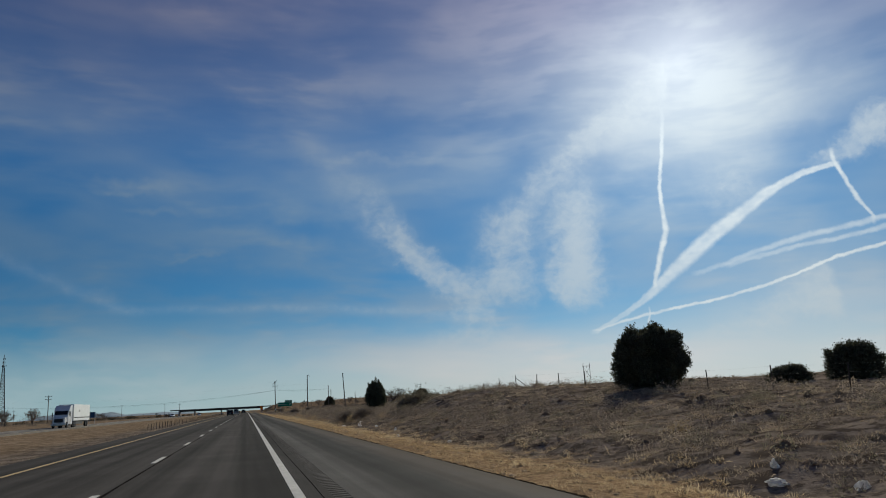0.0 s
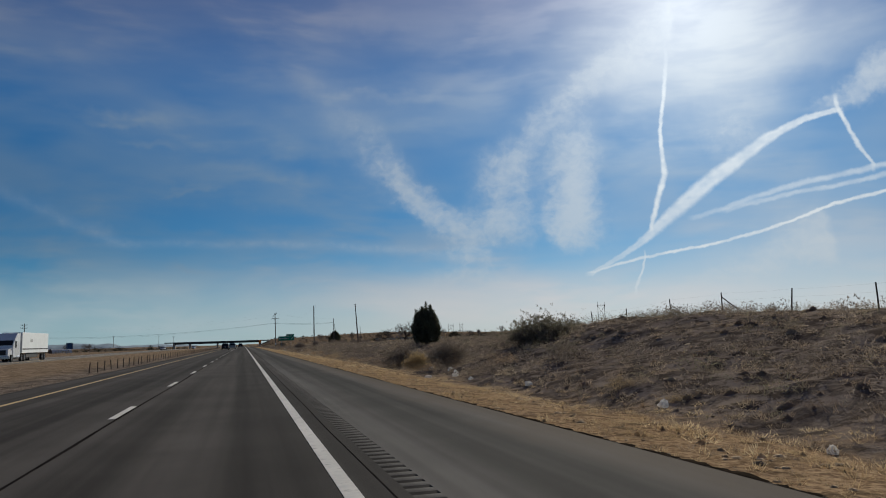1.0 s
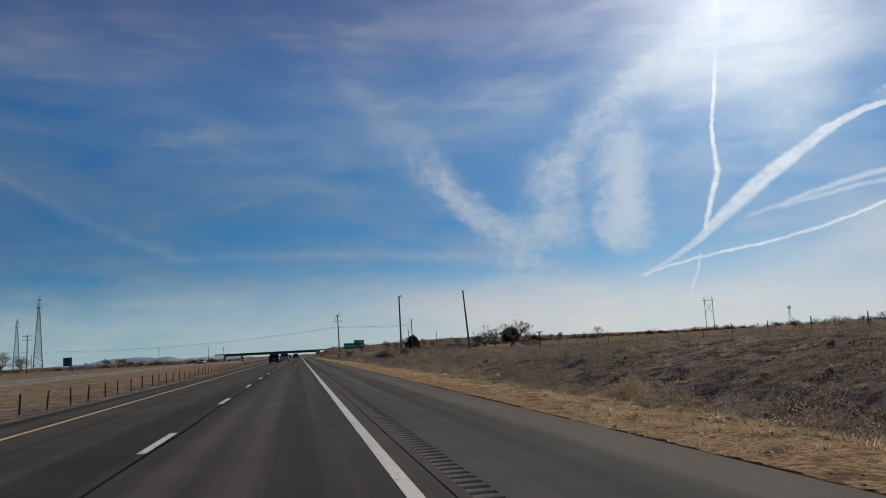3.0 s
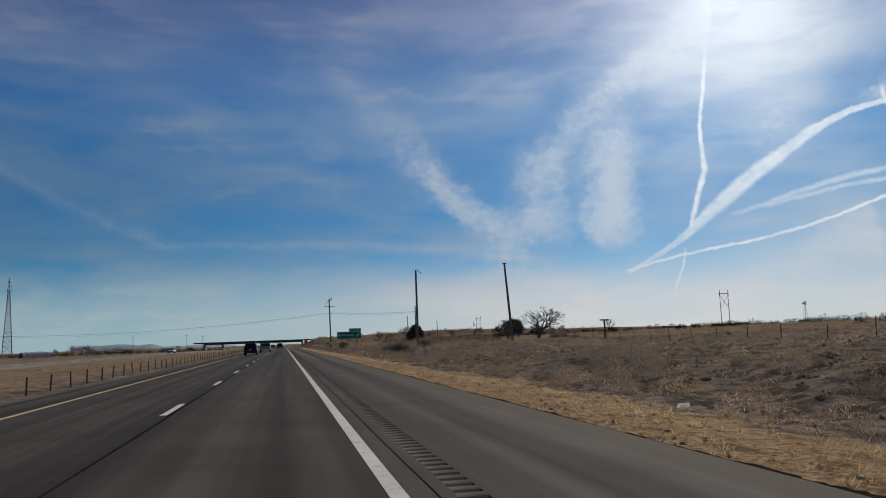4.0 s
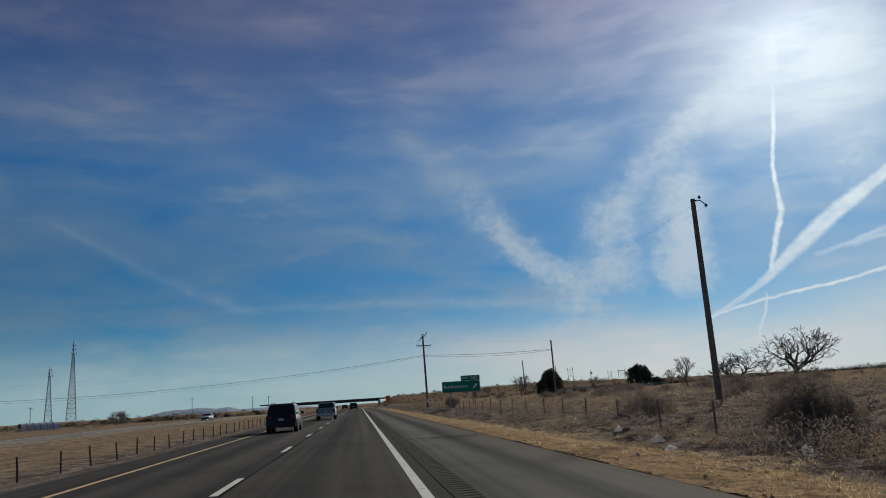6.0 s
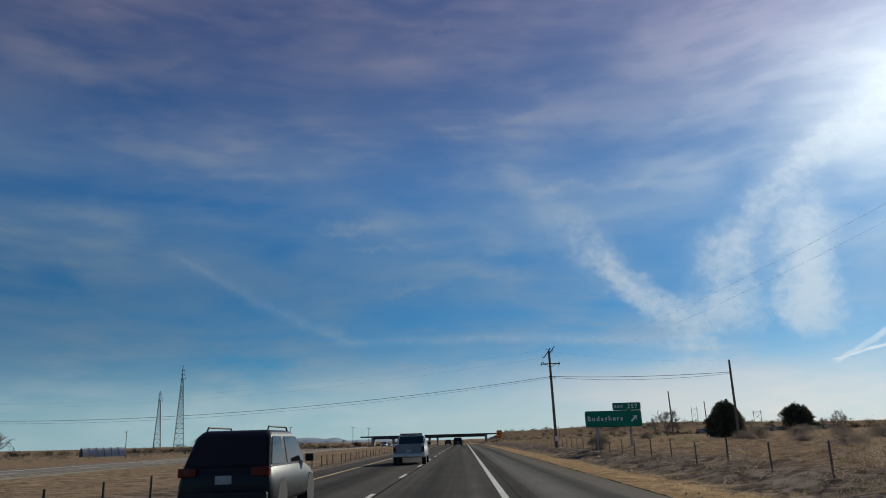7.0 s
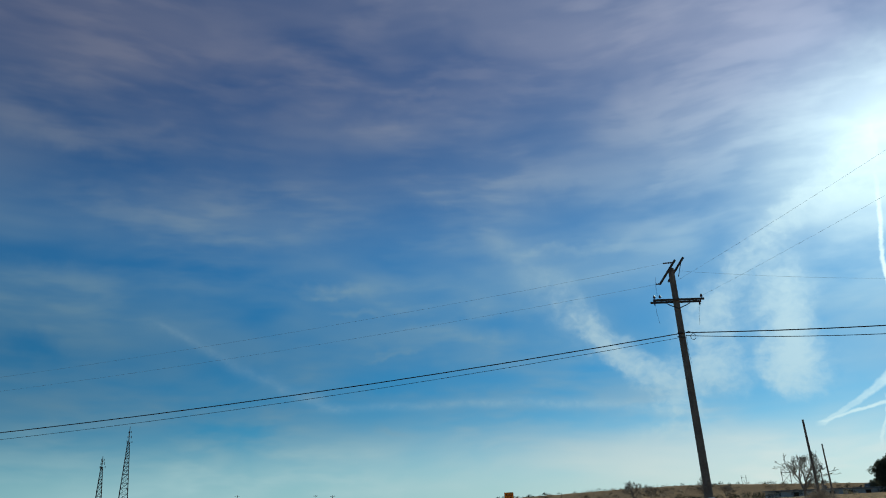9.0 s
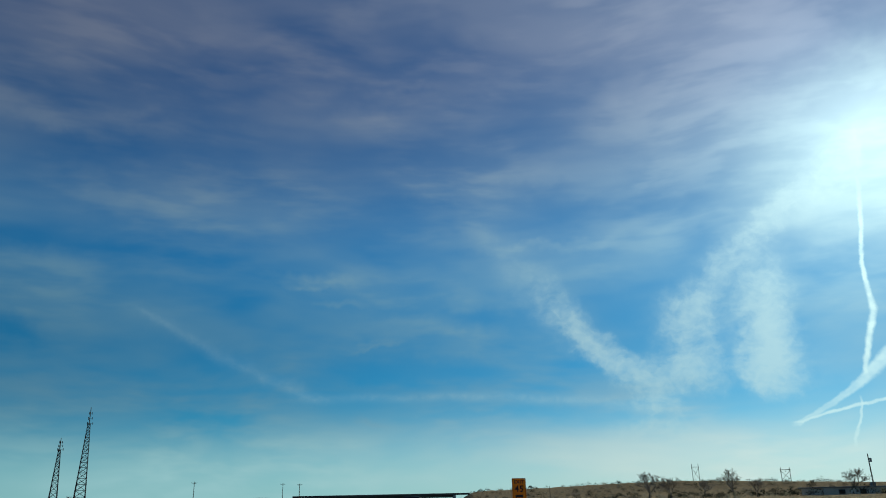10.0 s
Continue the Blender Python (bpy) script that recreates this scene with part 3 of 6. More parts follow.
def solid(name, bm, mat, label, category, m=None, group="", kind="", smooth=False):
    ob = new(name, finish(bm, name, mat, smooth))
    if m is not None:
        ob.matrix_world = m
    return tagged(ob, label, category, group, kind)


def box(bm, x0, x1, y0, y1, z0, z1, bevel=0.0, m=None):
    tmp = bmesh.new() if bevel else bm
    vs = [tmp.verts.new((x, y, z)) for x in (x0, x1) for y in (y0, y1) for z in (z0, z1)]
    for f in ((0, 1, 3, 2), (4, 6, 7, 5), (0, 4, 5, 1), (2, 3, 7, 6), (0, 2, 6, 4), (1, 5, 7, 3)):
        tmp.faces.new([vs[i] for i in f])
    if bevel:
        bmesh.ops.bevel(tmp, geom=list(tmp.edges), offset=bevel, segments=2, affect="EDGES", profile=0.6)
        merge(bm, tmp, m)
    elif m is not None:
        bmesh.ops.transform(bm, matrix=m, verts=vs)
    return bm


def merge(bm, other, m=None):
    if m is not None:
        bmesh.ops.transform(other, matrix=m, verts=other.verts)
    me = bpy.data.meshes.new("tmp")
    other.to_mesh(me)
    other.free()
    bm.from_mesh(me)
    bpy.data.meshes.remove(me)


def tube(bm, pts, radii, sides=8, cap=True):
    """A tapered tube along pts."""
    rings = []
    n = len(pts)
    pts = [Vector(p) for p in pts]
    for i, p in enumerate(pts):
        d = (pts[min(i + 1, n - 1)] - pts[max(i - 1, 0)])
        d = d.normalized() if d.length > 1e-9 else Vector((0, 0, 1))
        a = d.cross(Vector((0.31, 0.87, 0.22)))
        if a.length < 1e-3:
            a = d.cross(Vector((1, 0, 0)))
        a.normalize()
        b = d.cross(a)
        r = radii[i] if isinstance(radii, (list, tuple)) else radii
        rings.append([bm.verts.new(p + (a * math.cos(k * 2 * math.pi / sides) + b * math.sin(k * 2 * math.pi / sides)) * r) for k in range(sides)])
    for r0, r1 in zip(rings, rings[1:]):
        for k in range(sides):
            bm.faces.new((r0[k], r0[(k + 1) % sides], r1[(k + 1) % sides], r1[k]))
    if cap and sides > 2:
        bm.faces.new(rings[0][::-1])
        bm.faces.new(rings[-1])
    return bm


def loft(bm, rings, cap=True):
    """Faces between equal closed rings of points."""
    vr = [[bm.verts.new(p) for p in r] for r in rings]
    n = len(rings[0])
    for a, b in zip(vr, vr[1:]):
        for k in range(n):
            bm.faces.new((a[k], a[(k + 1) % n], b[(k + 1) % n], b[k]))
    if cap:
        bm.faces.new(vr[0][::-1])
        bm.faces.new(vr[-1])
    return bm


def raw_mesh(name, verts, faces, mat):
    """A mesh straight from arrays; faces is (n, 3) or (n, 4)."""
    me = bpy.data.meshes.new(name)
    k = faces.shape[1]
    me.vertices.add(len(verts))
    me.vertices.foreach_set("co", np.asarray(verts, dtype=np.float32).ravel())
    me.loops.add(faces.size)
    me.loops.foreach_set("vertex_index", np.asarray(faces, dtype=np.int32).ravel())
    me.polygons.add(len(faces))
    me.polygons.foreach_set("loop_start", np.arange(0, faces.size, k, dtype=np.int32))
    me.update(calc_edges=True)
    me.materials.append(mat)
    return me


def lettering(text, height, depth=0.004, space=1.12):
    """The text as a flat mesh, its capitals height tall, centred, in the xz plane."""
    cu = bpy.data.curves.new("text", "FONT")
    cu.body, cu.align_x, cu.align_y = text, "CENTER", "CENTER"
    cu.size, cu.extrude, cu.resolution_u, cu.space_character, cu.offset = height / 0.70, depth, 3, space, height * 0.028
    tmp = new("text", cu)
    me = bpy.data.meshes.new_from_object(tmp.evaluated_get(bpy.context.evaluated_depsgraph_get()))
    bpy.data.objects.remove(tmp)
    bpy.data.curves.remove(cu)
    me.transform(pose(0, 0, 0, 90, 0, 0))
    return me

# ---------------------------------------------------------------- the lie of the land


def lattice(x, y, seed):
    """Smooth value noise, -1 to 1, on arrays."""
    xi, yi = np.floor(x).astype(np.int64), np.floor(y).astype(np.int64)
    fx, fy = x - xi, y - yi
    fx, fy = fx * fx * (3 - 2 * fx), fy * fy * (3 - 2 * fy)

    def h(i, j):
        n = (i * 374761393 + j * 668265263 + seed * 974711) & 0x7FFFFFFF
        n = ((n ^ (n >> 13)) * 1274126177) & 0x7FFFFFFF
        return ((n ^ (n >> 16)) & 0xFFFF) / 32767.5 - 1.0

    a, b, c, d = h(xi, yi), h(xi + 1, yi), h(xi, yi + 1), h(xi + 1, yi + 1)
    return (a * (1 - fx) + b * fx) * (1 - fy) + (c * (1 - fx) + d * fx) * fy


def step(v, a, b):
    t = np.clip((v - a) / (b - a), 0, 1)
    return t * t * (3 - 2 * t)


ROAD_L, ROAD_R = -8.0, 4.62           # pavement edges of our carriageway
FAR_L, FAR_R = -38.0, -26.4           # pavement edges of the opposite one


def road_z(y):
    """The highway dips slightly to pass below the bridge."""
    return -1.5 * step(y, 400.0, 660.0)


BANK_Y = (-60, 20, 36, 50, 60, 70, 79, 87, 95, 108, 130, 165, 200, 228, 260, 300, 345, 420, 520)
BANK_H = (0.95, 1.0, 1.25, 1.88, 2.2, 2.35, 2.0, 1.4, 1.3, 1.4, 1.1, 0.55, 0.45, 0.85, 0.75, 0.6, 0.7, 0.9, 1.0)


def land(x, y):
    x, y = np.asarray(x, float), np.asarray(y, float)
    z = road_z(y) - 0.10
    bank = np.interp(y + 3 * lattice(x / 9, y / 9, 3), BANK_Y, BANK_H)
    right = x > 0
    rise = bank * step(x, 8.6, 23.5 + 2 * lattice(y / 23, y * 0, 5))
    deep = step(y, 60.0, 84.0) * (1 - 0.5 * step(y, 110.0, 150.0)) * (1 - step(y, 205.0, 235.0))
    ditch = -0.35 * np.exp(-((x - 8.6) / 1.7) ** 2) * (1 - deep) - 0.72 * np.exp(-((x - 11.2) / 2.9) ** 2) * deep
    far = 0.0105 * np.clip(x - 60, 0, 420) + 0.6 * lattice(x / 70, y / 70, 8) * step(x, 40, 110)
    hill = 3.4 * np.exp(-((x - 115) / 85.0) ** 2 - ((y - 705) / 70.0) ** 2) + 4.6 * step(x, 10.0, 26.0) * np.exp(-((y - 700) / 22.0) ** 2) * step(-x, -420, -200)
    bumps = 0.13 * lattice(x / 1.7, y / 1.7, 1) + 0.09 * lattice(x / 0.9, y / 0.9, 2) + 0.13 * lattice(x / 5.5, y / 5.5, 4)
    z = z + np.where(right, rise + ditch + far + hill + bumps * step(x, 5.6, 11.0) + 0.02 * lattice(x * 2, y * 2, 6), 0.0)
    lx = -x
    verge = -0.22 * step(lx, 8.2, 11.0) * (1 - step(lx, 21.0, 25.8))
    beyond = 0.12 * lattice(x / 6, y / 6, 9) * step(lx, 39, 46) + 0.9 * lattice(x / 120, y / 120, 10) * step(lx, 60, 200)
    lhill = 3.0 * step(lx, 54, 74) * np.exp(-((y - 700) / 22.0) ** 2)
    lb = (0.05 * lattice(x / 1.6, y / 1.6, 11) + 0.05 * lattice(x / 4, y / 4, 12)) * step(lx, 9, 11) * (1 - step(lx, 23, 25.8))
    z = z + np.where(right, 0.0, verge + beyond + lb + lhill)
    return z


def at(x, y):
    return float(land(x, y))


def spaced(*spans):
    out = []
    for a, b, s in spans:
        out += list(np.arange(a, b, s))
    return np.array(out + [spans[-1][1]])


GX = spaced((-4600, -800, 400), (-800, -200, 50), (-200, -60, 10), (-60, -40, 2.5), (-40, -8.4, 0.9), (-8.4, 4.4, 3.2), (4.4, 30, 0.46), (30, 60, 1.2), (60, 160, 4), (160, 600, 20), (600, 4600, 400))
GY = spaced((-400, -20, 40), (-20, 6, 2), (6, 120, 0.55), (120, 345, 0.8), (345, 480, 2.0), (480, 800, 5), (800, 1600, 50), (1600, 4800, 400))
gx, gy = np.meshgrid(GX, GY)
gv = np.stack([gx.ravel(), gy.ravel(), land(gx, gy).ravel()], 1)
nx, ny = len(GX), len(GY)
i = (np.arange(ny - 1)[:, None] * nx + np.arange(nx - 1)[None, :]).ravel()
ground = new("ground", raw_mesh("ground", gv, np.stack([i, i + 1, i + nx + 1, i + nx], 1), M["earth"]))
ground.data.polygons.foreach_set("use_smooth", [True] * len(ground.data.polygons))
tagged(ground, "dry brown earth and straw-coloured grass falling to a ditch and rising in a bank", "ground", kind="structure")

# ---------------------------------------------------------------- pavement

SY = spaced((-40, 400, 20), (400, 700, 10), (700, 1500, 50))


def strip(name, x0, x1, mat, lift=0.0, thick=0.25, ys=SY):
    bm = bmesh.new()
    loft(bm, [[(x0, y, road_z(y) + lift), (x1, y, road_z(y) + lift), (x1, y, road_z(y) + lift - thick), (x0, y, road_z(y) + lift - thick)] for y in (float(v) for v in ys)])
    return finish(bm, name, mat)


RUMBLE_L = 1.37
road = tagged(new("road", strip("road", ROAD_L, RUMBLE_L, M["lane"])), "two lanes of worn dark brown-grey asphalt with a tarred joint", "road", kind="structure")
shoulder = tagged(new("road_shoulder", strip("shoulder", 1.65, ROAD_R, M["shoulder"])), "paved grey asphalt shoulder with a ragged outer edge", "shoulder", kind="structure")
far_road = tagged(new("far_road", strip("far_road", FAR_L, FAR_R, M["far_lane"])), "opposite carriageway of pale grey asphalt beyond the median", "road", kind="structure")

# milled rumble strip: a groove every 0.31 m
prof = []
y = -10.0
while y < 350:
    prof += [(y, 0.0), (y + 0.17, 0.0), (y + 0.20, -0.013), (y + 0.27, -0.013)]
    y += 0.31
pa = np.array(prof)
rv = np.concatenate([np.stack([np.full(len(pa), q), pa[:, 0], pa[:, 1]], 1) for q in (RUMBLE_L, 1.65)])
j = np.arange(len(pa) - 1)
# groove slopes and floors take a darker asphalt than the lands between
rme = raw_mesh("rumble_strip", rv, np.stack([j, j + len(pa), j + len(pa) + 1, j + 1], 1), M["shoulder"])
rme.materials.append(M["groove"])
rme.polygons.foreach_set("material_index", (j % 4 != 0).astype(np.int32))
rumble = new("rumble_strip", rme)
tagged(rumble, "row of dark grooves milled across the asphalt beside the edge line", "rumble strip", kind="structure")
new("rumble_bed", strip("rumble_bed", RUMBLE_L, 1.65, M["tar"], lift=-0.04, thick=0.2)).parent = rumble
new("rumble_end", strip("rumble_end", RUMBLE_L, 1.65, M["shoulder"], thick=0.2, ys=spaced((350, 700, 10), (700, 1500, 50)))).parent = rumble

XW, XD, XY = 0.858, -2.739, -6.366
edge_line = tagged(new("edge_line", strip("edge_line", XW - 0.095, XW + 0.08, M["white_line"], 0.006, 0.006)), "solid white painted edge line, slightly worn", "road marking", kind="structure")
yellow = tagged(new("yellow_line", strip("yellow_line", XY - 0.065, XY + 0.065, M["yellow_line"], 0.006, 0.006)), "solid yellow painted edge line beside the median", "road marking", kind="structure")
tagged(new("far_edge_line", strip("far_edge_line", FAR_R - 1.4, FAR_R - 1.26, M["yellow_line"], 0.006, 0.006)), "faded yellow edge line of the opposite carriageway", "road marking", kind="structure")
tagged(new("far_edge_line", strip("far_edge_line", FAR_L + 2.9, FAR_L + 3.04, M["white_line"], 0.006, 0.006)), "white edge line of the opposite carriageway", "road marking", kind="structure")

# broken white line: 3.05 m dashes every 12.19 m
for nm, xx, y0, lab in (("lane_dash", XD, 123.9 - 12.19 * 12, "white lane dash"), ("lane_dash", FAR_L + 6.7, 118.0 - 12.19 * 8, "white lane dash")):
    bm = bmesh.new()
    box(bm, -0.07, 0.07, -1.6, 1.6, -0.004, 0.006)
    dash_me = finish(bm, "lane_dash", M["white_line"])
    for k in range(45):
        yy = y0 + 12.19 * k
        ob = new(nm, dash_me)
        ob.location = (xx, yy, float(road_z(yy)))
        ob.parent = road if xx > -10 else far_road

# tarred joint, wandering a little, beside the dashes
bm = bmesh.new()
jy = spaced((-20, 350, 2.5), (350, 650, 20))
loft(bm, [[(XD + 0.11 + w, y, road_z(y) + 0.003), (XD + 0.165 + w + u, y, road_z(y) + 0.003), (XD + 0.165 + w + u, y, road_z(y) - 0.01), (XD + 0.11 + w, y, road_z(y) - 0.01)]
          for y, w, u in ((float(v), 0.03 * float(lattice(np.array(v / 6), np.array(0.3), 21)), 0.03 * float(lattice(np.array(v / 3), np.array(9.3), 22))) for v in jy)])
tagged(new("joint", finish(bm, "joint", M["tar"])), "dark tar-sealed joint running along the lane", "crack seal", kind="structure")
bm = bmesh.new()
loft(bm, [[(1.20 + w, y, 0.003), (1.218 + w, y, 0.003), (1.218 + w, y, -0.01), (1.20 + w, y, -0.01)] for y, w in ((float(v), 0.02 * float(lattice(np.array(v / 5), np.array(2.3), 23))) for v in jy[:149])])
tagged(new("joint", finish(bm, "joint", M["tar"])), "thin dark joint between the lane and the shoulder", "crack seal", kind="structure")

# ragged crumbling edge of the pavement: asphalt lumps
rng = np.random.default_rng(4)
lump_v, lump_f = [], []
for k, y in enumerate(np.arange(4, 350, 0.11)):
    q = float(step(lattice(np.array(y / 2.3), np.array(.5), 33), -.6, .3))
    x = ROAD_R + .05 * float(lattice(np.array(y / .7), np.array(3.5), 34))
    lump_v += [(ROAD_R - .03, y, .003), (x + .02 + q * rng.uniform(0, .09), y, rng.uniform(-.012, .002)), (x + .03 + q * rng.uniform(.02, .12), y, -.10)]
    if k:
        a = 3 * k
        lump_f += [(a - 3, a - 2, a + 1, a), (a - 2, a - 1, a + 2, a + 1)]
edge_lumps = new("pavement_edge", raw_mesh("pavement_edge", np.array(lump_v), np.array(lump_f), M["crumbs"]))
tagged(edge_lumps, "crumbled dark lumps along the edge of the pavement", "rubble", kind="stuff")

# a tar patch across the shoulder
for px, py, pw, pl in ((3.0, 222.5, 1.3, 0.10), (3.3, 221.7, 0.9, 0.07)):
    bm = bmesh.new()
    loft(bm, [[(px - pw + q * pw / 3, py - pl + 0.07 * math.sin(q * 1.7), 0.004), (px - pw + q * pw / 3, py + pl + 0.06 * math.sin(q * 2.3 + 1), 0.004),
               (px - pw + q * pw / 3, py + pl + 0.06 * math.sin(q * 2.3 + 1), -0.01), (px - pw + q * pw / 3, py - pl + 0.07 * math.sin(q * 1.7), -0.01)] for q in range(7)])
    solid("tar_patch", bm, M["tar"], "black tar crack seal across the grey shoulder", "crack seal", kind="structure")

# far hills on the horizon, distance haze painted in as their blue
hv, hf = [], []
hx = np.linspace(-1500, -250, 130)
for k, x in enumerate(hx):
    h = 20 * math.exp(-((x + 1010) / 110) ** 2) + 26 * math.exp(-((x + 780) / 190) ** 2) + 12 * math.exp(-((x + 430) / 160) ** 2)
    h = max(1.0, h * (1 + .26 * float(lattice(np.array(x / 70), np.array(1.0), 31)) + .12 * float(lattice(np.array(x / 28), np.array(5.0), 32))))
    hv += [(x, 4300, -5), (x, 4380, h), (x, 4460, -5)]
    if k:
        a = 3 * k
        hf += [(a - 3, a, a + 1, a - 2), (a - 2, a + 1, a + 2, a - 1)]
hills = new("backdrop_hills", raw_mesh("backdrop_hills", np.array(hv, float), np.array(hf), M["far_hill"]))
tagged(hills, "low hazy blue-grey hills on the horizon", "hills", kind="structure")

# ---------------------------------------------------------------- overpass


def overpass(y):
    top = thing("overpass_bridge", "low concrete highway bridge on piers across both carriageways", "bridge", pose(0, y, -0.85))
    x0, x1 = -56.0, 13.0
    bm = bmesh.new()
    box(bm, x0 - 8, x1 + 8, -5.5, 5.5, 4.55, 4.95)
    part("deck", bm, M["girder"], top)
    for k in range(5):
        bm = bmesh.new()
        yy = -4.4 + 2.2 * k
        box(bm, x0, x1, yy - 0.22, yy + 0.22, 3.45, 3.55)
        box(bm, x0, x1, yy - 0.06, yy + 0.06, 3.55, 4.45)
        box(bm, x0, x1, yy - 0.22, yy + 0.22, 4.45, 4.55)
        part("girder", bm, M["girder"], top, "dark steel girder")
    for yy in (-5.5, 5.3):
        bm = bmesh.new()
        box(bm, x0 - 8, x1 + 8, yy, yy + 0.2, 4.95, 5.40)
        part("parapet", bm, M["girder"], top)
    for x in (-44.0, -21.5, -16.5):
        for yy in (-4.4, 0.0, 4.4):
            bm = bmesh.new()
            tube(bm, [(x, yy, -1.7), (x, yy, 3.0)], 0.45, 14)
            part("pier", bm, M["concrete"], top)
        bm = bmesh.new()
        box(bm, x - 0.6, x + 0.6, -5.3, 5.3, 2.85, 3.45, 0.03)
        part("pier_cap", bm, M["concrete"], top)
    for x in (x0 - 1.2, x1):
        bm = bmesh.new()
        box(bm, x, x + 1.2, -5.8, 5.8, -1.7, 4.55, 0.03)
        part("abutment", bm, M["concrete"], top)


overpass(700.0)

# ---------------------------------------------------------------- poles, wires, towers


def pole(name, x, y, z_top, r0=0.17, r1=0.11, lean=(0, 0), label="", mat="wood"):
    base = at(x, y)
    top = thing(name, label or "weathered bare wooden utility pole standing in the dry field", "utility pole", pose(x, y, base), "utility poles along the highway")
    h = z_top - base
    bm = bmesh.new()
    tube(bm, [(lean[0] * q, lean[1] * q, -0.4 * (q == 0) + h * q) for q in (0, .25, .5, .75, 1)], [r0 + (r1 - r0) * q for q in (0, .25, .5, .75, 1)], 10)
    part("shaft", bm, M[mat], top)
    return top, h


def insulator(x, y, z, parent, r=0.07):
    bm = bmesh.new()
    tube(bm, [(x, y, z), (x, y, z + .05), (x, y, z + .06), (x, y, z + .11), (x, y, z + .12), (x, y, z + .2)], [.02, .02, r, r * .8, r * .9, .03], 8)
    part("insulator", bm, M["porcelain"], parent, "brown porcelain insulator")


def cross_pole(name, x, y, z_top, arms, half, label):
    """A pole with crossarms along x at the heights given below the top."""
    top, h = pole(name, x, y, z_top, label=label)
    for dz in arms:
        bm = bmesh.new()
        box(bm, -half, half, -0.20, -0.10, h - dz - 0.06, h - dz + 0.06, 0.012)
        arm = part("crossarm", bm, M["dark_wood"], top, "dark timber crossarm")
        for s in (-1, 1):
            bm = bmesh.new()
            tube(bm, [(s * half * 0.55, -0.15, h - dz - .05), (0, -0.12, h - dz - 0.55)], 0.018, 5)
            part("brace", bm, M["dark_steel"], top)
            for q in (0.45, 0.95):
                insulator(s * half * q, -0.15, h - dz + 0.06, top)
    return top, h


# the pole with the double crossarm beside the exit sign
XP, YP = 11.83, 324.7
xp, xh = pole("crossarm_pole", XP, YP, 12.47, 0.2, 0.145, (-0.25, 0), "tall brown wooden utility pole with a double timber crossarm")
az0 = 10.78 - at(XP, YP)
for yy in (-0.30, 0.17):
    bm = bmesh.new()
    box(bm, -1.44, 1.10, yy, yy + 0.09, az0 - .05, az0 + .05, 0.012)
    part("crossarm", bm, M["dark_wood"], xp, "dark weathered timber crossarm")
for s in (-1, 1):
    bm = bmesh.new()
    tube(bm, [(-.2 + s * 0.78, -0.24, az0 - .06), (-.2 + s * 0.42, -0.22, az0 - .27), (-.2, -0.19, az0 - .44)], 0.022, 6)
    part("brace", bm, M["dark_steel"], xp)
for x in (-1.36, -1.08, 0.98):
    insulator(x, -0.25, az0 + .05, xp)
insulator(-1.38, -0.25, az0 - .26, xp, .05)
insulator(1.02, 0.21, az0 - .22, xp, .05)
# two slanting timbers bolted across the top, with strain insulators at their ends
slants = ((-.97, -.86, -.04, .39, -.20), (-.40, -.63, .53, .64, .20))
for x0, z0, x1, z1, yy in slants:
    bm = bmesh.new()
    tube(bm, [(x0, yy, xh + z0), (x1, yy, xh + z1)], 0.058, 8)
    part("top_timber", bm, M["dark_wood"], xp, "dark timber slanting across the pole's top")
bm = bmesh.new()
tube(bm, [(.38, .20, xh + .40), (.12, .12, xh - .40)], 0.02, 5)
part("brace", bm, M["dark_steel"], xp)
for x, z, n in ((-.12, xh + .26, 5), (-.97, xh - .84, 2)):
    bm = bmesh.new()
    pts = [q * .055 for q in range(2 * n + 1)]
    tube(bm, [(x - q, -0.2, z - 0.05 * q) for q in pts], [.05 if k % 2 else .022 for k in range(2 * n + 1)], 8)
    part("insulator", bm, M["porcelain"], xp, "string of dark insulators")
for a, b in (((-1.14, -.22, xh - .50), (-1.20, -.24, az0 + .2)), ((-1.36, -.25, az0 - .08), (-1.24, -.22, az0 - 1.22)), ((1.0, .2, az0 - .05), (.74, -.1, az0 - 1.35)),
             ((-.05, -.24, az0 - 1.8), (.0, -.26, az0 - 3.2))):
    bm = bmesh.new()
    tube(bm, [a, ((a[0] + b[0]) / 2 - .03, (a[1] + b[1]) / 2, (a[2] + b[2]) / 2), b], 0.007, 5)
    part("lead", bm, M["wire"], xp, "thin dark hanging lead")
bm = bmesh.new()
tube(bm, [(.30 + .13 * math.cos(q * .6), -.2, 8.90 - at(XP, YP) + .15 * math.sin(q * .6)) for q in range(11)], 0.014, 5)
part("cable_loop", bm, M["wire"], xp, "coiled loop of spare black cable")
for x, z in ((-.32, 9.11), (.10, 9.11), (-.36, 8.91)):
    bm = bmesh.new()
    tube(bm, [(x - .12, -.2, z - at(XP, YP)), (x, -.2, z - at(XP, YP) + .03), (x + .14, -.2, z - at(XP, YP))], [.02, .045, .02], 6)
    part("clamp", bm, M["dark_steel"], xp, "dark cable clamp")
bm = bmesh.new()
box(bm, -0.16, 0.16, -0.225, -0.20, 0.9, 1.5, 0.01)
part("marker_plate", bm, M["sign_white"], xp, "pale marker plate")

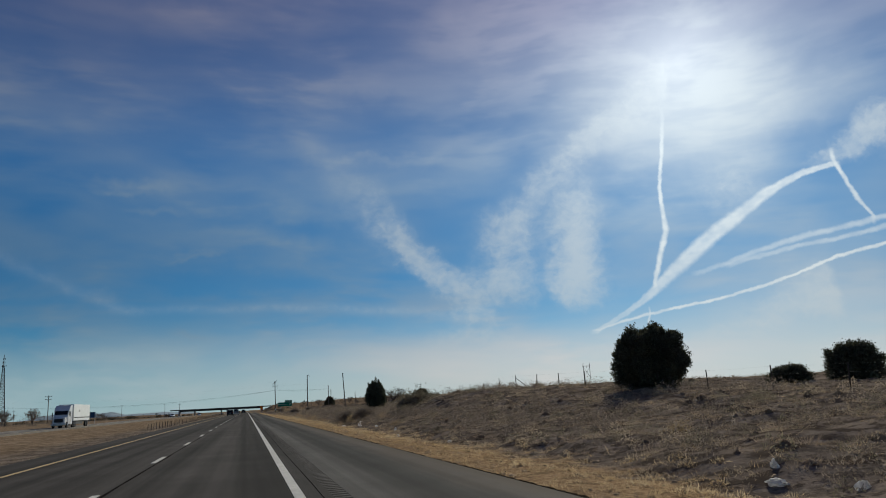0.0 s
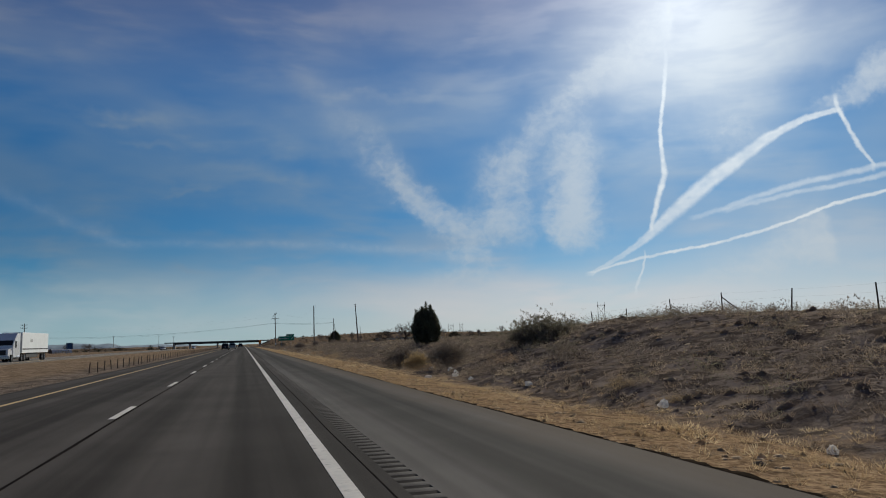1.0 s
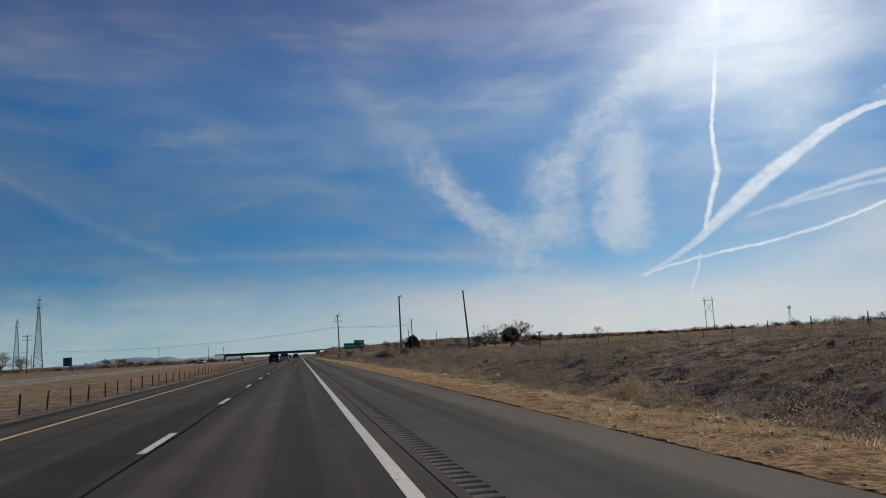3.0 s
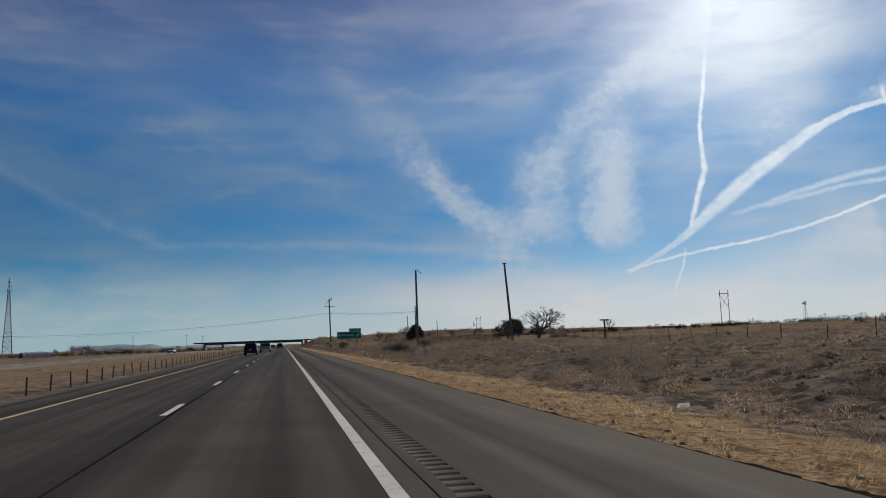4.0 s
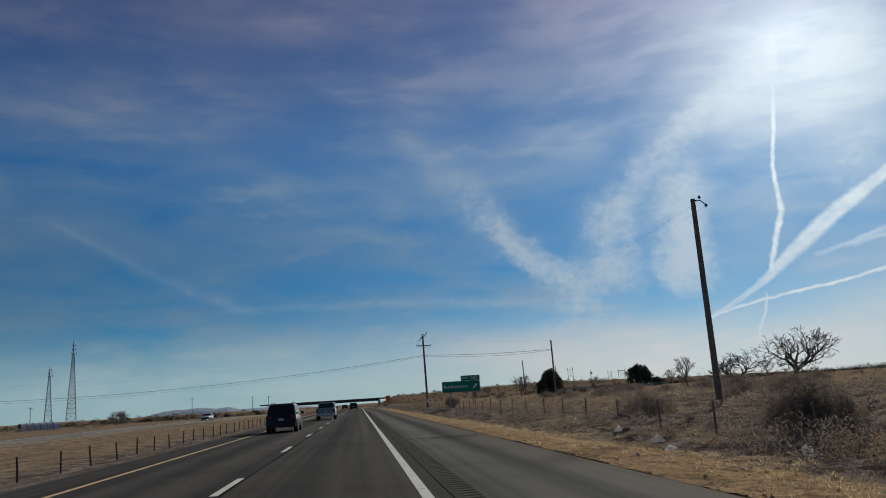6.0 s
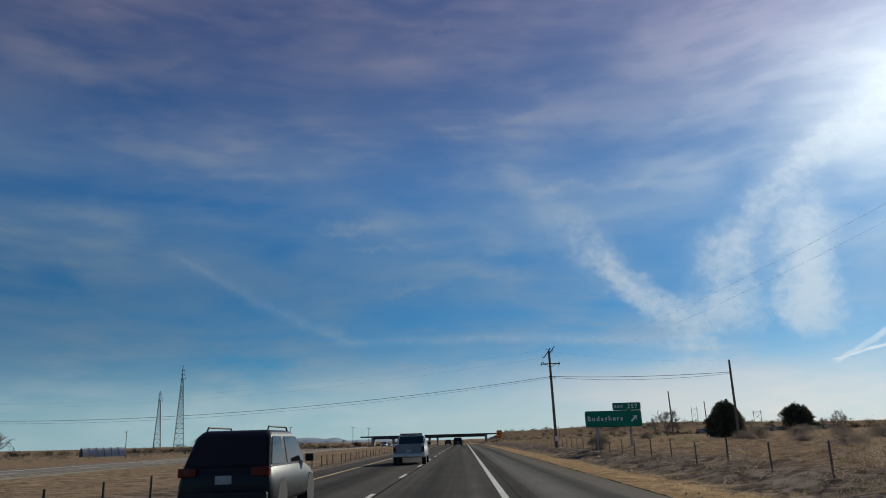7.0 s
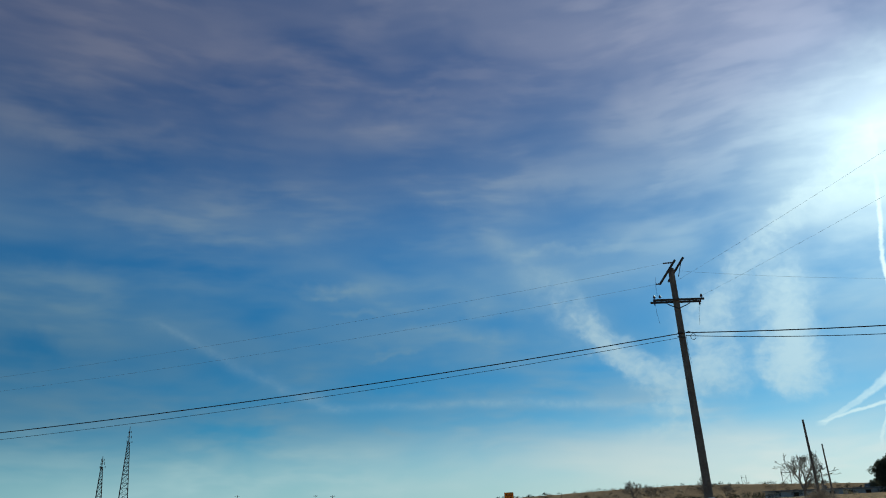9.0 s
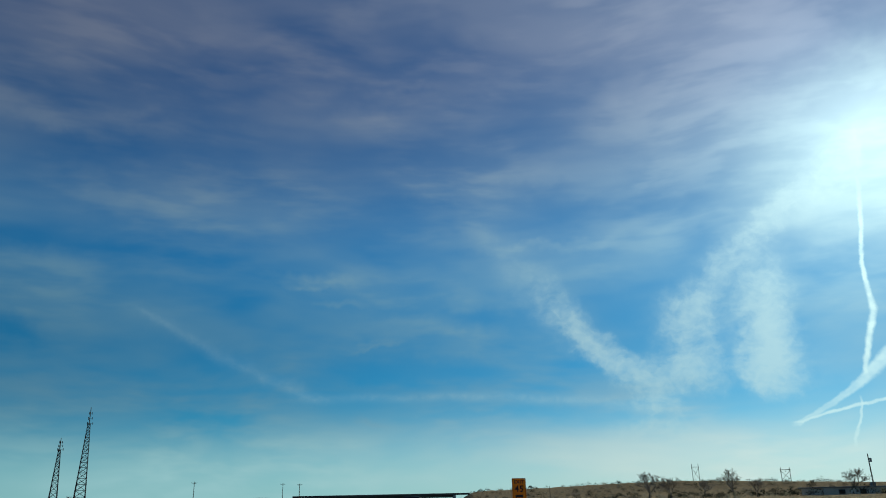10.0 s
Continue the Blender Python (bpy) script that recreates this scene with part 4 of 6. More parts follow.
pole_b, hb = pole("utility_pole", 17.75, 229.5, 10.9, 0.17, 0.12, (-0.02, 0), "dark wooden utility pole with a short bracket at its top")
bm = bmesh.new()
tube(bm, [(-.15, -.1, hb - .15), (.3, -.12, hb - .1), (.62, -.12, hb - .35)], 0.03, 6)
part("bracket", bm, M["dark_steel"], pole_b)
insulator(0.62, -.12, hb - .5, pole_b, .09)
insulator(0.3, -.12, hb - .05, pole_b, .09)
pole_c, hc = pole("utility_pole", 27.65, 218.1, 10.6, 0.17, 0.11, (-0.65, 0), "leaning dark wooden utility pole in the dry field")
bm = bmesh.new()
tube(bm, [(-.95, -.1, hc - .12), (-.45, -.1, hc - .08)], 0.04, 6)
part("bracket", bm, M["dark_steel"], pole_c)
insulator(-.45, -.1, hc - .2, pole_c, .08)
pole_d, hd = pole("utility_pole", 33.5, 319.6, 10.15, 0.17, 0.12, (-0.1, 0), "leaning brown wooden utility pole beside a juniper")
pole_e, he = pole("utility_pole", 40.6, 374.5, 9.4, 0.16, 0.11, (-0.25, 0), "brown wooden utility pole with small side brackets")
for dz in (.5, 1.1, 2.0):
    insulator(-.3, -.1, he - dz, pole_e, .08)
pole_f, hf_ = pole("utility_pole", 56.7, 404.0, 8.5, 0.14, 0.10, (-0.2, 0))
pole_g, hg = pole("utility_pole", 88.5, 472.0, 8.6, 0.14, 0.10, (-0.1, 0), "wooden utility pole with a grey transformer near its top")
bm = bmesh.new()
tube(bm, [(.32, 0, hg - 1.6), (.32, 0, hg - .8)], .22, 12)
part("transformer", bm, M["steel"], pole_g, "grey cylindrical transformer")
pole_h, hh = pole("utility_pole", 54.5, 662.0, at(54.5, 662) + 5.5, 0.14, 0.1)
pole_l, hl = cross_pole("crossarm_pole", -75.0, 324.65, 11.0, (0.5, 1.6), 1.2, "dark wooden utility pole with two crossarms across the median")
for x, y, z in ((-95, 640, 10.5), (-68, 690, 10.5), (-150, 560, 9.0), (-52, 640, 9.0)):
    cross_pole("crossarm_pole", x, y, z, (0.5,), 1.1, "distant wooden utility pole with a crossarm")


def wire(name, a, b, sag, r, mat="wire", label="thin black overhead cable between two poles"):
    bm = bmesh.new()
    a, b = Vector(a), Vector(b)
    n = 28
    tube(bm, [a.lerp(b, q / n) - Vector((0, 0, sag * 4 * (q / n) * (1 - q / n))) for q in range(n + 1)], r, 5)
    solid(name, bm, M[mat], label, "overhead cable", group="overhead cables")


END = (-98.4, 342.3)
pole_w, hw_ = cross_pole("crossarm_pole", END[0], END[1], 9.6, (0.5,), 1.1, "weathered utility pole carrying the cables across the highway")
wire("overhead_cable", (XP - .1, YP - .2, 9.11), (*END, 7.5), 2.6, 0.026)
wire("overhead_cable", (XP - .1, YP - .2, 8.91), (*END, 7.3), 2.8, 0.012)
wire("overhead_cable", (XP - .06, YP - .2, 9.11), (33.35, 319.4, 8.62), 0.28, 0.028)
wire("overhead_cable", (XP - .06, YP - .2, 8.96), (33.35, 319.4, 8.45), 0.52, 0.018)
thin = "thin grey bare conductor between two poles"
wire("conductor", (XP - .66, YP - .2, 12.70), (*END, 9.5), 2.6, 0.004, "bare_wire", thin)
wire("conductor", (XP - 1.08, YP - .2, 11.62), (*END, 9.2), 2.6, 0.004, "bare_wire", thin)
wire("conductor", (XP + .2, YP + .2, 12.40), (33.4, 319.5, 10.1), .5, 0.004, "bare_wire", thin)
wire("conductor", (XP - .15, YP - .15, 11.75), (17.75, 229.5, 10.6), 1.6, 0.003, "bare_wire", thin)
wire("conductor", (XP + 1.05, YP - .25, 10.95), (18.2, 229.4, 10.4), 1.6, 0.003, "bare_wire", thin)


def h_frame(x, y, z_top, gap, r=0.2):
    base = min(at(x - gap / 2, y), at(x + gap / 2, y))
    h = z_top - base
    top = thing("power_line_frame", "tall wooden H-frame power pole pair with cross braces", "power pylon", pose(x, y, base), "H-frame power poles")
    for s in (-1, 1):
        bm = bmesh.new()
        tube(bm, [(s * gap / 2, 0, -0.5), (s * gap / 2, 0, h)], [r, r * .65], 8)
        part("post", bm, M["dark_wood"], top)
        bm = bmesh.new()
        tube(bm, [(-s * gap / 2, 0, h * .50), (s * gap / 2, 0, h * .86)], r * .45, 6)
        part("cross_brace", bm, M["dark_wood"], top)
    bm = bmesh.new()
    box(bm, -gap * .62, gap * .62, -.12, .12, h * .89, h * .89 + .3)
    part("crossarm", bm, M["dark_wood"], top)
    for q in (-.55, 0, .55):
        bm = bmesh.new()
        tube(bm, [(q * gap, 0, h * .89), (q * gap, 0, h * .89 - 1.1)], .09, 6)
        part("insulator", bm, M["porcelain"], top)


h_frame(236.0, 493.0, 22.3, 5.0)
h_frame(206.0, 905.0, 24.0, 5.0, .22)
h_frame(198.5, 742.0, 15.0, 5.0, .2)
h_frame(330.0, 1150.0, 24.0, 5.0, .25)


def lattice_tower(x, y, z_top, w0, w1, label):
    base = at(x, y)
    h = z_top - base
    top = thing("radio_tower", label, "radio tower", pose(x, y, base, 0, 0, 20), "radio towers")
    mast = h * .84
    corners = [(math.cos(a), math.sin(a)) for a in (math.pi / 4, 3 * math.pi / 4, 5 * math.pi / 4, 7 * math.pi / 4)]

    def pt(c, z):
        w = (w0 + (w1 - w0) * min(1, z / mast)) * .707
        return (c[0] * w, c[1] * w, z)
    for c in corners:
        bm = bmesh.new()
        tube(bm, [pt(c, 0), pt(c, mast)], [.30, .22], 6)
        part("leg", bm, M["dark_steel"], top)
    zs = [0]
    while zs[-1] < mast - 1:
        zs.append(min(mast, zs[-1] + max(2.2, 5.0 * (1 - .6 * zs[-1] / mast))))
    for a, b in zip(zs, zs[1:]):
        bm = bmesh.new()
        for k in range(4):
            c, d = corners[k], corners[(k + 1) % 4]
            tube(bm, [pt(c, a), pt(d, b)], .11, 4)
            tube(bm, [pt(d, a), pt(c, b)], .11, 4)
            tube(bm, [pt(c, b), pt(d, b)], .12, 4)
        part("bracing", bm, M["dark_steel"], top)
    bm = bmesh.new()
    tube(bm, [(0, 0, mast - 1), (0, 0, h)], [.42, .22], 8)
    part("mast", bm, M["dark_steel"], top)
    for z, r in ((mast, 2.4), (mast + h * .05, 1.7), (h * .94, 1.2)):
        bm = bmesh.new()
        for k in range(3):
            a = k * 2.1
            tube(bm, [(0, 0, z), (r * math.cos(a), r * math.sin(a), z)], .08, 5)
            box(bm, r * math.cos(a) - .2, r * math.cos(a) + .2, r * math.sin(a) - .2, r * math.sin(a) + .2, z - .9, z + .9)
        part("antenna", bm, M["dark_steel"], top)


lattice_tower(-251.0, 890.0, 72.6, 8.4, 1.6, "tall dark steel lattice radio tower with antennas at its top")
lattice_tower(-271.5, 893.0, 50.8, 6.2, 1.4, "shorter steel lattice radio tower with antennas at its top")


def windmill(x, y, z_top):
    base = at(x, y)
    h = z_top - base
    top = thing("windmill", "small steel farm windmill on a lattice tower", "windmill", pose(x, y, base))
    bm = bmesh.new()
    for sx in (-1, 1):
        for sy in (-1, 1):
            tube(bm, [(sx * 1.3, sy * 1.3, 0), (sx * .15, sy * .15, h - .6)], .07, 5)
    for z in (3, 6, 9):
        w = 1.3 - 1.15 * z / h
        for a, b in (((-w, -w), (w, -w)), ((w, -w), (w, w)), ((w, w), (-w, w)), ((-w, w), (-w, -w))):
            tube(bm, [(*a, z), (*b, z)], .04, 4)
    part("tower", bm, M["dark_steel"], top)
    bm = bmesh.new()
    for k in range(12):
        a = k * math.pi / 6
        c, s = math.cos(a), math.sin(a)
        vs = [bm.verts.new((r * c - q * s, -.3 + .05 * q, h - .6 + r * s + q * c)) for r, q in ((.3, -.08), (1.3, -.22), (1.3, .22), (.3, .08))]
        bm.faces.new(vs)
    bmesh.ops.solidify(bm, geom=bm.faces[:], thickness=.02)
    part("wheel", bm, M["steel"], top)
    bm = bmesh.new()
    tube(bm, [(0, -.3, h - .6), (0, 1.4, h - .6)], .05, 5)
    box(bm, -.02, .02, 1.2, 2.2, h - 1, h - .2)
    part("tail_vane", bm, M["steel"], top)


windmill(320.0, 536.0, 15.8)

# ---------------------------------------------------------------- signs


def panel(bm, x0, x1, z0, z1, y, r, depth=0.03):
    """A sheet with rounded corners standing in the xz plane."""
    pts = []
    for cx, cz, a0 in ((x1 - r, z1 - r, 0), (x0 + r, z1 - r, 90), (x0 + r, z0 + r, 180), (x1 - r, z0 + r, 270)):
        for k in range(5):
            a = radians(a0 + 22.5 * k)
            pts.append((cx + r * math.cos(a), cz + r * math.sin(a)))
    loft(bm, [[(x, y, z) for x, z in pts], [(x, y + depth, z) for x, z in pts]])
    return bm


def border(bm, x0, x1, z0, z1, y, r, w):
    """A rounded frame of width w."""
    outer, inner = [], []
    for cx, cz, a0, s, u in ((x1 - r, z1 - r, 0, 1, 1), (x0 + r, z1 - r, 90, -1, 1), (x0 + r, z0 + r, 180, -1, -1), (x1 - r, z0 + r, 270, 1, -1)):
        for k in range(5):
            a = radians(a0 + 22.5 * k)
            outer.append((cx + r * math.cos(a), cz + r * math.sin(a)))
            inner.append((cx + (r - w) * math.cos(a), cz + (r - w) * math.sin(a)))
    n = len(outer)
    o = [bm.verts.new((x, y, z)) for x, z in outer]
    q = [bm.verts.new((x, y, z)) for x, z in inner]
    for k in range(n):
        bm.faces.new((o[k], o[(k + 1) % n], q[(k + 1) % n], q[k]))
    bmesh.ops.solidify(bm, geom=bm.faces[:], thickness=0.003)
    return bm


def text_part(name, text, height, x, y, z, mat, parent, label="", space=1.12):
    me = lettering(text, height, space=space)
    me.materials.clear()
    me.materials.append(mat)
    ob = new(name, me)
    ob.parent = parent
    ob.location = (x, y, z)
    if label:
        ob["label"] = label
    return ob


YS = 299.3
sx0, sx1, sz0, sz1 = 11.68, 17.12, 2.17, 3.70
sign = thing("exit_sign", "large green highway exit sign with white lettering on steel posts", "road sign", pose(0, YS, 0))
bm = panel(bmesh.new(), sx0, sx1, sz0, sz1, 0, 0.14)
main = part("panel", bm, M["sign_green"], sign)
part("border", border(bmesh.new(), sx0, sx1, sz0, sz1, -0.004, 0.14, 0.05), M["sign_white"], main, "white border")
text_part("lettering", "Budaghers", 0.44, sx0 + 1.92, -0.004, (sz0 + sz1) / 2 + 0.02, M["sign_white"], main, "white letters reading Budaghers", 1.32)
bm = bmesh.new()
ax, azz = sx1 - 0.72, (sz0 + sz1) / 2
d = Vector((1, 1)).normalized()
n_ = Vector((-d.y, d.x))
tip = Vector((ax, azz)) + d * 0.42
shape = [tip, tip - d * .36 + n_ * .27, tip - d * .30 + n_ * .085, tip - d * .84 + n_ * .085, tip - d * .84 - n_ * .085, tip - d * .30 - n_ * .085, tip - d * .36 - n_ * .27]
loft(bm, [[(p.x, -0.006, p.y) for p in shape], [(p.x, -0.001, p.y) for p in shape]])
part("arrow", bm, M["sign_white"], main, "white arrow pointing up to the right")
bm = panel(bmesh.new(), sx0 + 2.72, sx1, sz1 + 0.01, 4.43, 0, 0.12)
plaque = part("number_panel", bm, M["sign_green"], sign)
part("border", border(bmesh.new(), sx0 + 2.72, sx1, sz1 + 0.01, 4.43, -0.004, 0.12, 0.04), M["sign_white"], plaque, "white border")
text_part("lettering", "EXIT", 0.27, sx0 + 3.33, -0.004, (sz1 + 4.43) / 2, M["sign_white"], plaque, "white letters reading EXIT")
text_part("lettering", "257", 0.40, sx1 - 0.80, -0.004, (sz1 + 4.43) / 2, M["sign_white"], plaque, "white numerals reading 257", 1.22)
for x in (sx0 + 1.1, sx1 - 1.1):
    bm = bmesh.new()
    ph = 3.6 if x < 14 else 4.3
    box(bm, x - .08, x + .08, .09, .11, at(x, YS) - .3, ph)
    box(bm, x - .02, x + .02, .11, .25, at(x, YS) - .3, ph)
    box(bm, x - .08, x + .08, .25, .27, at(x, YS) - .3, ph)
    part("post", bm, M["steel"], sign, "galvanised I-beam post")
for z in (2.45, 2.95, 3.45):
    bm = bmesh.new()
    box(bm, sx0 + .1, sx1 - .1, .032, .088, z - .03, z + .03)
    part("stringer", bm, M["steel"], sign)

adv = thing("speed_sign", "amber exit speed sign with black lettering on a post", "road sign", pose(7.1, 381.0, 0))
bm = panel(bmesh.new(), -0.54, 0.54, 1.35, 2.95, 0, 0.06)
face = part("panel", bm, M["sign_orange"], adv)
part("border", border(bmesh.new(), -0.51, 0.51, 1.38, 2.92, -0.004, 0.05, 0.025), M["black"], face, "black border")
text_part("lettering", "EXIT", 0.24, 0, -0.004, 2.66, M["black"], face, "black letters reading EXIT")
text_part("lettering", "45", 0.46, 0, -0.004, 2.14, M["black"], face, "black numerals reading 45")
bm = bmesh.new()
box(bm, -.3, .3, -.005, -.001, 1.52, 1.72)
part("print_bar", bm, M["black"], face)
for x in (-.3, .3):
    bm = bmesh.new()
    box(bm, x - .04, x + .04, .032, .09, at(7.1, 381) - .3, 2.9)
    part("post", bm, M["steel"], adv)

lsg = thing("road_sign", "small square blue road sign beside the opposite carriageway", "road sign", pose(-49.0, 270.0, at(-49, 270)))
part("panel", panel(bmesh.new(), -0.9, 0.9, 1.7, 3.5, 0, 0.08), M["sign_blue"], lsg)
for x in (-.7, .7):
    bm = bmesh.new()
    box(bm, x - .05, x + .05, -.09, -.005, -.3, 3.4)
    part("post", bm, M["steel"], lsg)

tp = thing("marker_post", "short wooden post carrying a flat crosspiece in the field", "post", pose(39.6, 217.2, at(39.6, 217.2)))
bm = bmesh.new()
tube(bm, [(0, 0, -.3), (0, 0, 3.0 - at(39.6, 217.2))], .11, 8)
part("post", bm, M["dark_wood"], tp)
bm = bmesh.new()
box(bm, -.55, .55, -.2, .2, 2.95 - at(39.6, 217.2), 3.1 - at(39.6, 217.2), .02)
part("crosspiece", bm, M["dark_wood"], tp)

# ---------------------------------------------------------------- fences


def fence(label, line, gap, height, r, wires, mat, seed, group, braced=()):
    """Posts every gap metres along the line of (x, y), with strands between them."""
    rg = np.random.default_rng(seed)
    pts = []
    for (x0, y0), (x1, y1) in zip(line, line[1:]):
        n = max(1, round(math.hypot(x1 - x0, y1 - y0) / gap))
        pts += [(x0 + (x1 - x0) * q / n, y0 + (y1 - y0) * q / n) for q in range(n)]
    pts.append(line[-1])
    top = thing("wire_fence", label, "fence", pose(0, 0, 0), group)
    heads = []
    shared = []
    for k in range(4):
        bm = bmesh.new()
        tx, ty = rg.normal(0, .03), rg.normal(0, .03)
        tube(bm, [(0, 0, -.3), (tx * .5, ty * .5, height * .5), (tx, ty, height)], [r, r * .95, r * .85], 7)
        shared.append(finish(bm, "post", M[mat]))
    for k, (x, y) in enumerate(pts):
        x, y = x + rg.normal(0, .04), y + rg.normal(0, .1)
        z = at(x, y)
        ob = new("post", shared[k % 4])
        ob.parent = top
        ob.matrix_world = pose(x, y, z, rg.normal(0, 2.0), rg.normal(0, 2.0), rg.uniform(0, 360))
        heads.append((x, y, z))
        if k in braced:
            bm = bmesh.new()
            tube(bm, [(x, y, z + height * .8), (x + .9, y - .3, z + .1)], r * .8, 6)
            part("brace", bm, M[mat], top)
    for q in wires:
        bm = bmesh.new()
        for a, b in zip(heads, heads[1:]):
            tube(bm, [(a[0], a[1], a[2] + q), ((a[0] + b[0]) / 2, (a[1] + b[1]) / 2, (a[2] + b[2]) / 2 + q - .03), (b[0], b[1], b[2] + q)], .0016, 3, False)
        part("strand", bm, M["dark_steel"], top, "thin wire strand")


fence("low wire fence with weathered wooden posts along the median", [(-10.6, 89.3), (-10.7, 154.3), (-10.9, 232.3), (-11.3, 300.6), (-11.6, 417.6)], 3.25, .80, .040, (.38, .72), "dark_wood", 5, "wire fences")
fence("wire fence with thin posts along the top of the bank", [(24.7, 16), (24.65, 57), (24.7, 67), (25.5, 110), (33.0, 170), (42.0, 240)], 5.15, 1.15, .036, (.4, .75, 1.1), "dark_wood", 6, "wire fences", (10,))
fence("wire fence with wooden posts in dry grass beside the sign", [(11.5, 191.8), (11.5, 206.4), (11.5, 217.3), (11.5, 259.6), (12.2, 300), (13.0, 345), (15.0, 400)], 4.9, 1.12, .040, (.4, .75, 1.1), "wood", 7, "wire fences", (0,))

# ---------------------------------------------------------------- grass


def tufts(name, label, n, xr, yr, size, blades, mat, seed, dense=None, spread=.10, broad=1.0):
    """Clumps of thin blades, one mesh."""
    rg = np.random.default_rng(seed)
    x, y = rg.uniform(*xr, n), rg.uniform(*yr, n)
    if dense is not None:
        keep = rg.random(n) < dense(x, y)
        x, y = x[keep], y[keep]
    n = len(x)
    z = land(x, y) - .02
    s = rg.uniform(*size, n) * (0.75 + 0.5 * rg.random(n))
    X, Y, Z, S = (np.repeat(v, blades) for v in (x, y, z, s))
    k = len(X)
    a = rg.uniform(0, 2 * np.pi, k)
    rad = rg.random(k) ** .7
    bx, by = X + np.cos(a) * rad * spread * (S / .3 + .3), Y + np.sin(a) * rad * spread * (S / .3 + .3)
    lean = rg.uniform(.25, 1.05, k) * S
    h = S * rg.uniform(.30, .95, k)
    w = broad * (S * rg.uniform(.008, .020, k) + .0025)
    pa, qa = a + rg.normal(0, .7, k), rg.uniform(0, 2 * np.pi, k)
    b0 = np.stack([bx - np.cos(qa) * w, by - np.sin(qa) * w, Z], 1)
    b1 = np.stack([bx + np.cos(qa) * w, by + np.sin(qa) * w, Z], 1)
    tip = np.stack([bx + np.cos(pa) * lean, by + np.sin(pa) * lean, Z + h], 1)
    v = np.stack([b0, b1, tip], 1).reshape(-1, 3)
    f = np.arange(3 * k).reshape(-1, 3)
    ob = new(name, raw_mesh(name, v, f, M[mat]))
    return tagged(ob, label, "grass", kind="stuff")


def patchy(scale, seed, lo=-.35, hi=.5):
    return lambda x, y: .15 + .85 * step(lattice(x / scale, y / scale, seed), lo, hi)


tufts("verge_grass", "short straw-coloured dry grass along the pavement", 16000, (4.72, 9.2), (6, 350), (.05, .17), 10, "straw", 41, lambda x, y: (1 - .6 * step(x, 6.8, 9.2)) * patchy(.9, 51, -.3, .5)(x, y), .13)
tufts("bank_tussocks", "dense tan-brown grass tussocks covering the bank", 7000, (8.0, 27.0), (8, 250), (.12, .26), 40, "dry_grass", 71, patchy(1.0, 72, -.15, .25), .22, 1.0)
tufts("bank_weeds", "matted dark brown weeds between the tussocks", 4200, (8.0, 27.0), (8, 250), (.10, .26), 36, "weed", 48, patchy(1.0, 58, -.5, .3), .24, 1.2)
tufts("verge_tussocks", "small straw-coloured tussocks along the verge", 4500, (5.0, 9.0), (8, 260), (.05, .13), 30, "straw", 73, patchy(.9, 74, -.6, .4), .18, 1.0)
tufts("verge_weeds", "low brown weeds in the straw of the verge", 6000, (4.9, 9.0), (8, 260), (.05, .13), 24, "weed", 49, patchy(.8, 59, -.3, .5), .18, 1.1)
tufts("bank_straw", "pale straw clumps on the bank", 8000, (7.2, 27.0), (8, 350), (.08, .26), 10, "straw", 43, patchy(3.0, 53, 0.0, .7), .18)
tufts("field_grass", "brown dry grass in the field", 16000, (27, 85), (20, 420), (.2, .45), 8, "dry_grass", 44, patchy(4.0, 54), .3)
tufts("field_straw", "pale straw clumps in the field", 7000, (27, 85), (20, 420), (.2, .4), 8, "straw", 47, patchy(5.0, 57, 0, .6), .3)
tufts("median_grass", "short dry straw-coloured grass in the median", 18000, (-26.0, -8.3), (10, 400), (.06, .18), 8, "dry_grass", 45, patchy(2.5, 55), .14)
tufts("median_weeds", "brown weeds in the median", 7000, (-26.0, -8.6), (10, 400), (.08, .22), 8, "dry_grass", 46, patchy(1.5, 56), .16)


def clods(name, label, n, xr, yr, size, seed, dense, mat="clod"):
    """Low irregular lumps of earth and matted stalks, one mesh."""
    rg = np.random.default_rng(seed)
    x, y = rg.uniform(*xr, n), rg.uniform(*yr, n)
    keep = rg.random(n) < dense(x, y)
    x, y = x[keep], y[keep]
    n = len(x)
    s = rg.uniform(*size, n) * rg.uniform(.6, 1.4, n)
    a = np.arange(6) * np.pi / 3 + rg.uniform(0, 1.0, (n, 1))
    r = s[:, None] * rg.uniform(.6, 1.3, (n, 6))
    z = land(x, y)
    low = np.stack([x[:, None] + r * np.cos(a), y[:, None] + r * np.sin(a), np.repeat(z[:, None] - .03, 6, 1)], 2)
    q = rg.uniform(.25, .60, (n, 6))
    top = np.stack([x[:, None] + q * r * np.cos(a), y[:, None] + q * r * np.sin(a), z[:, None] + s[:, None] * rg.uniform(.08, .30, (n, 6))], 2)
    v = np.concatenate([low, top], 1).reshape(-1, 3)
    k = 12 * np.arange(n)[:, None]
    side = [k + np.array((i, (i + 1) % 6, 6 + (i + 1) % 6, 6 + i)) for i in range(6)]
    cap = [k + np.array((6, 7, 8, 9)), k + np.array((6, 9, 10, 11))]
    f = np.concatenate(side + cap)
    return tagged(new(name, raw_mesh(name, v, f, M[mat])), label, "earth clods", kind="stuff")


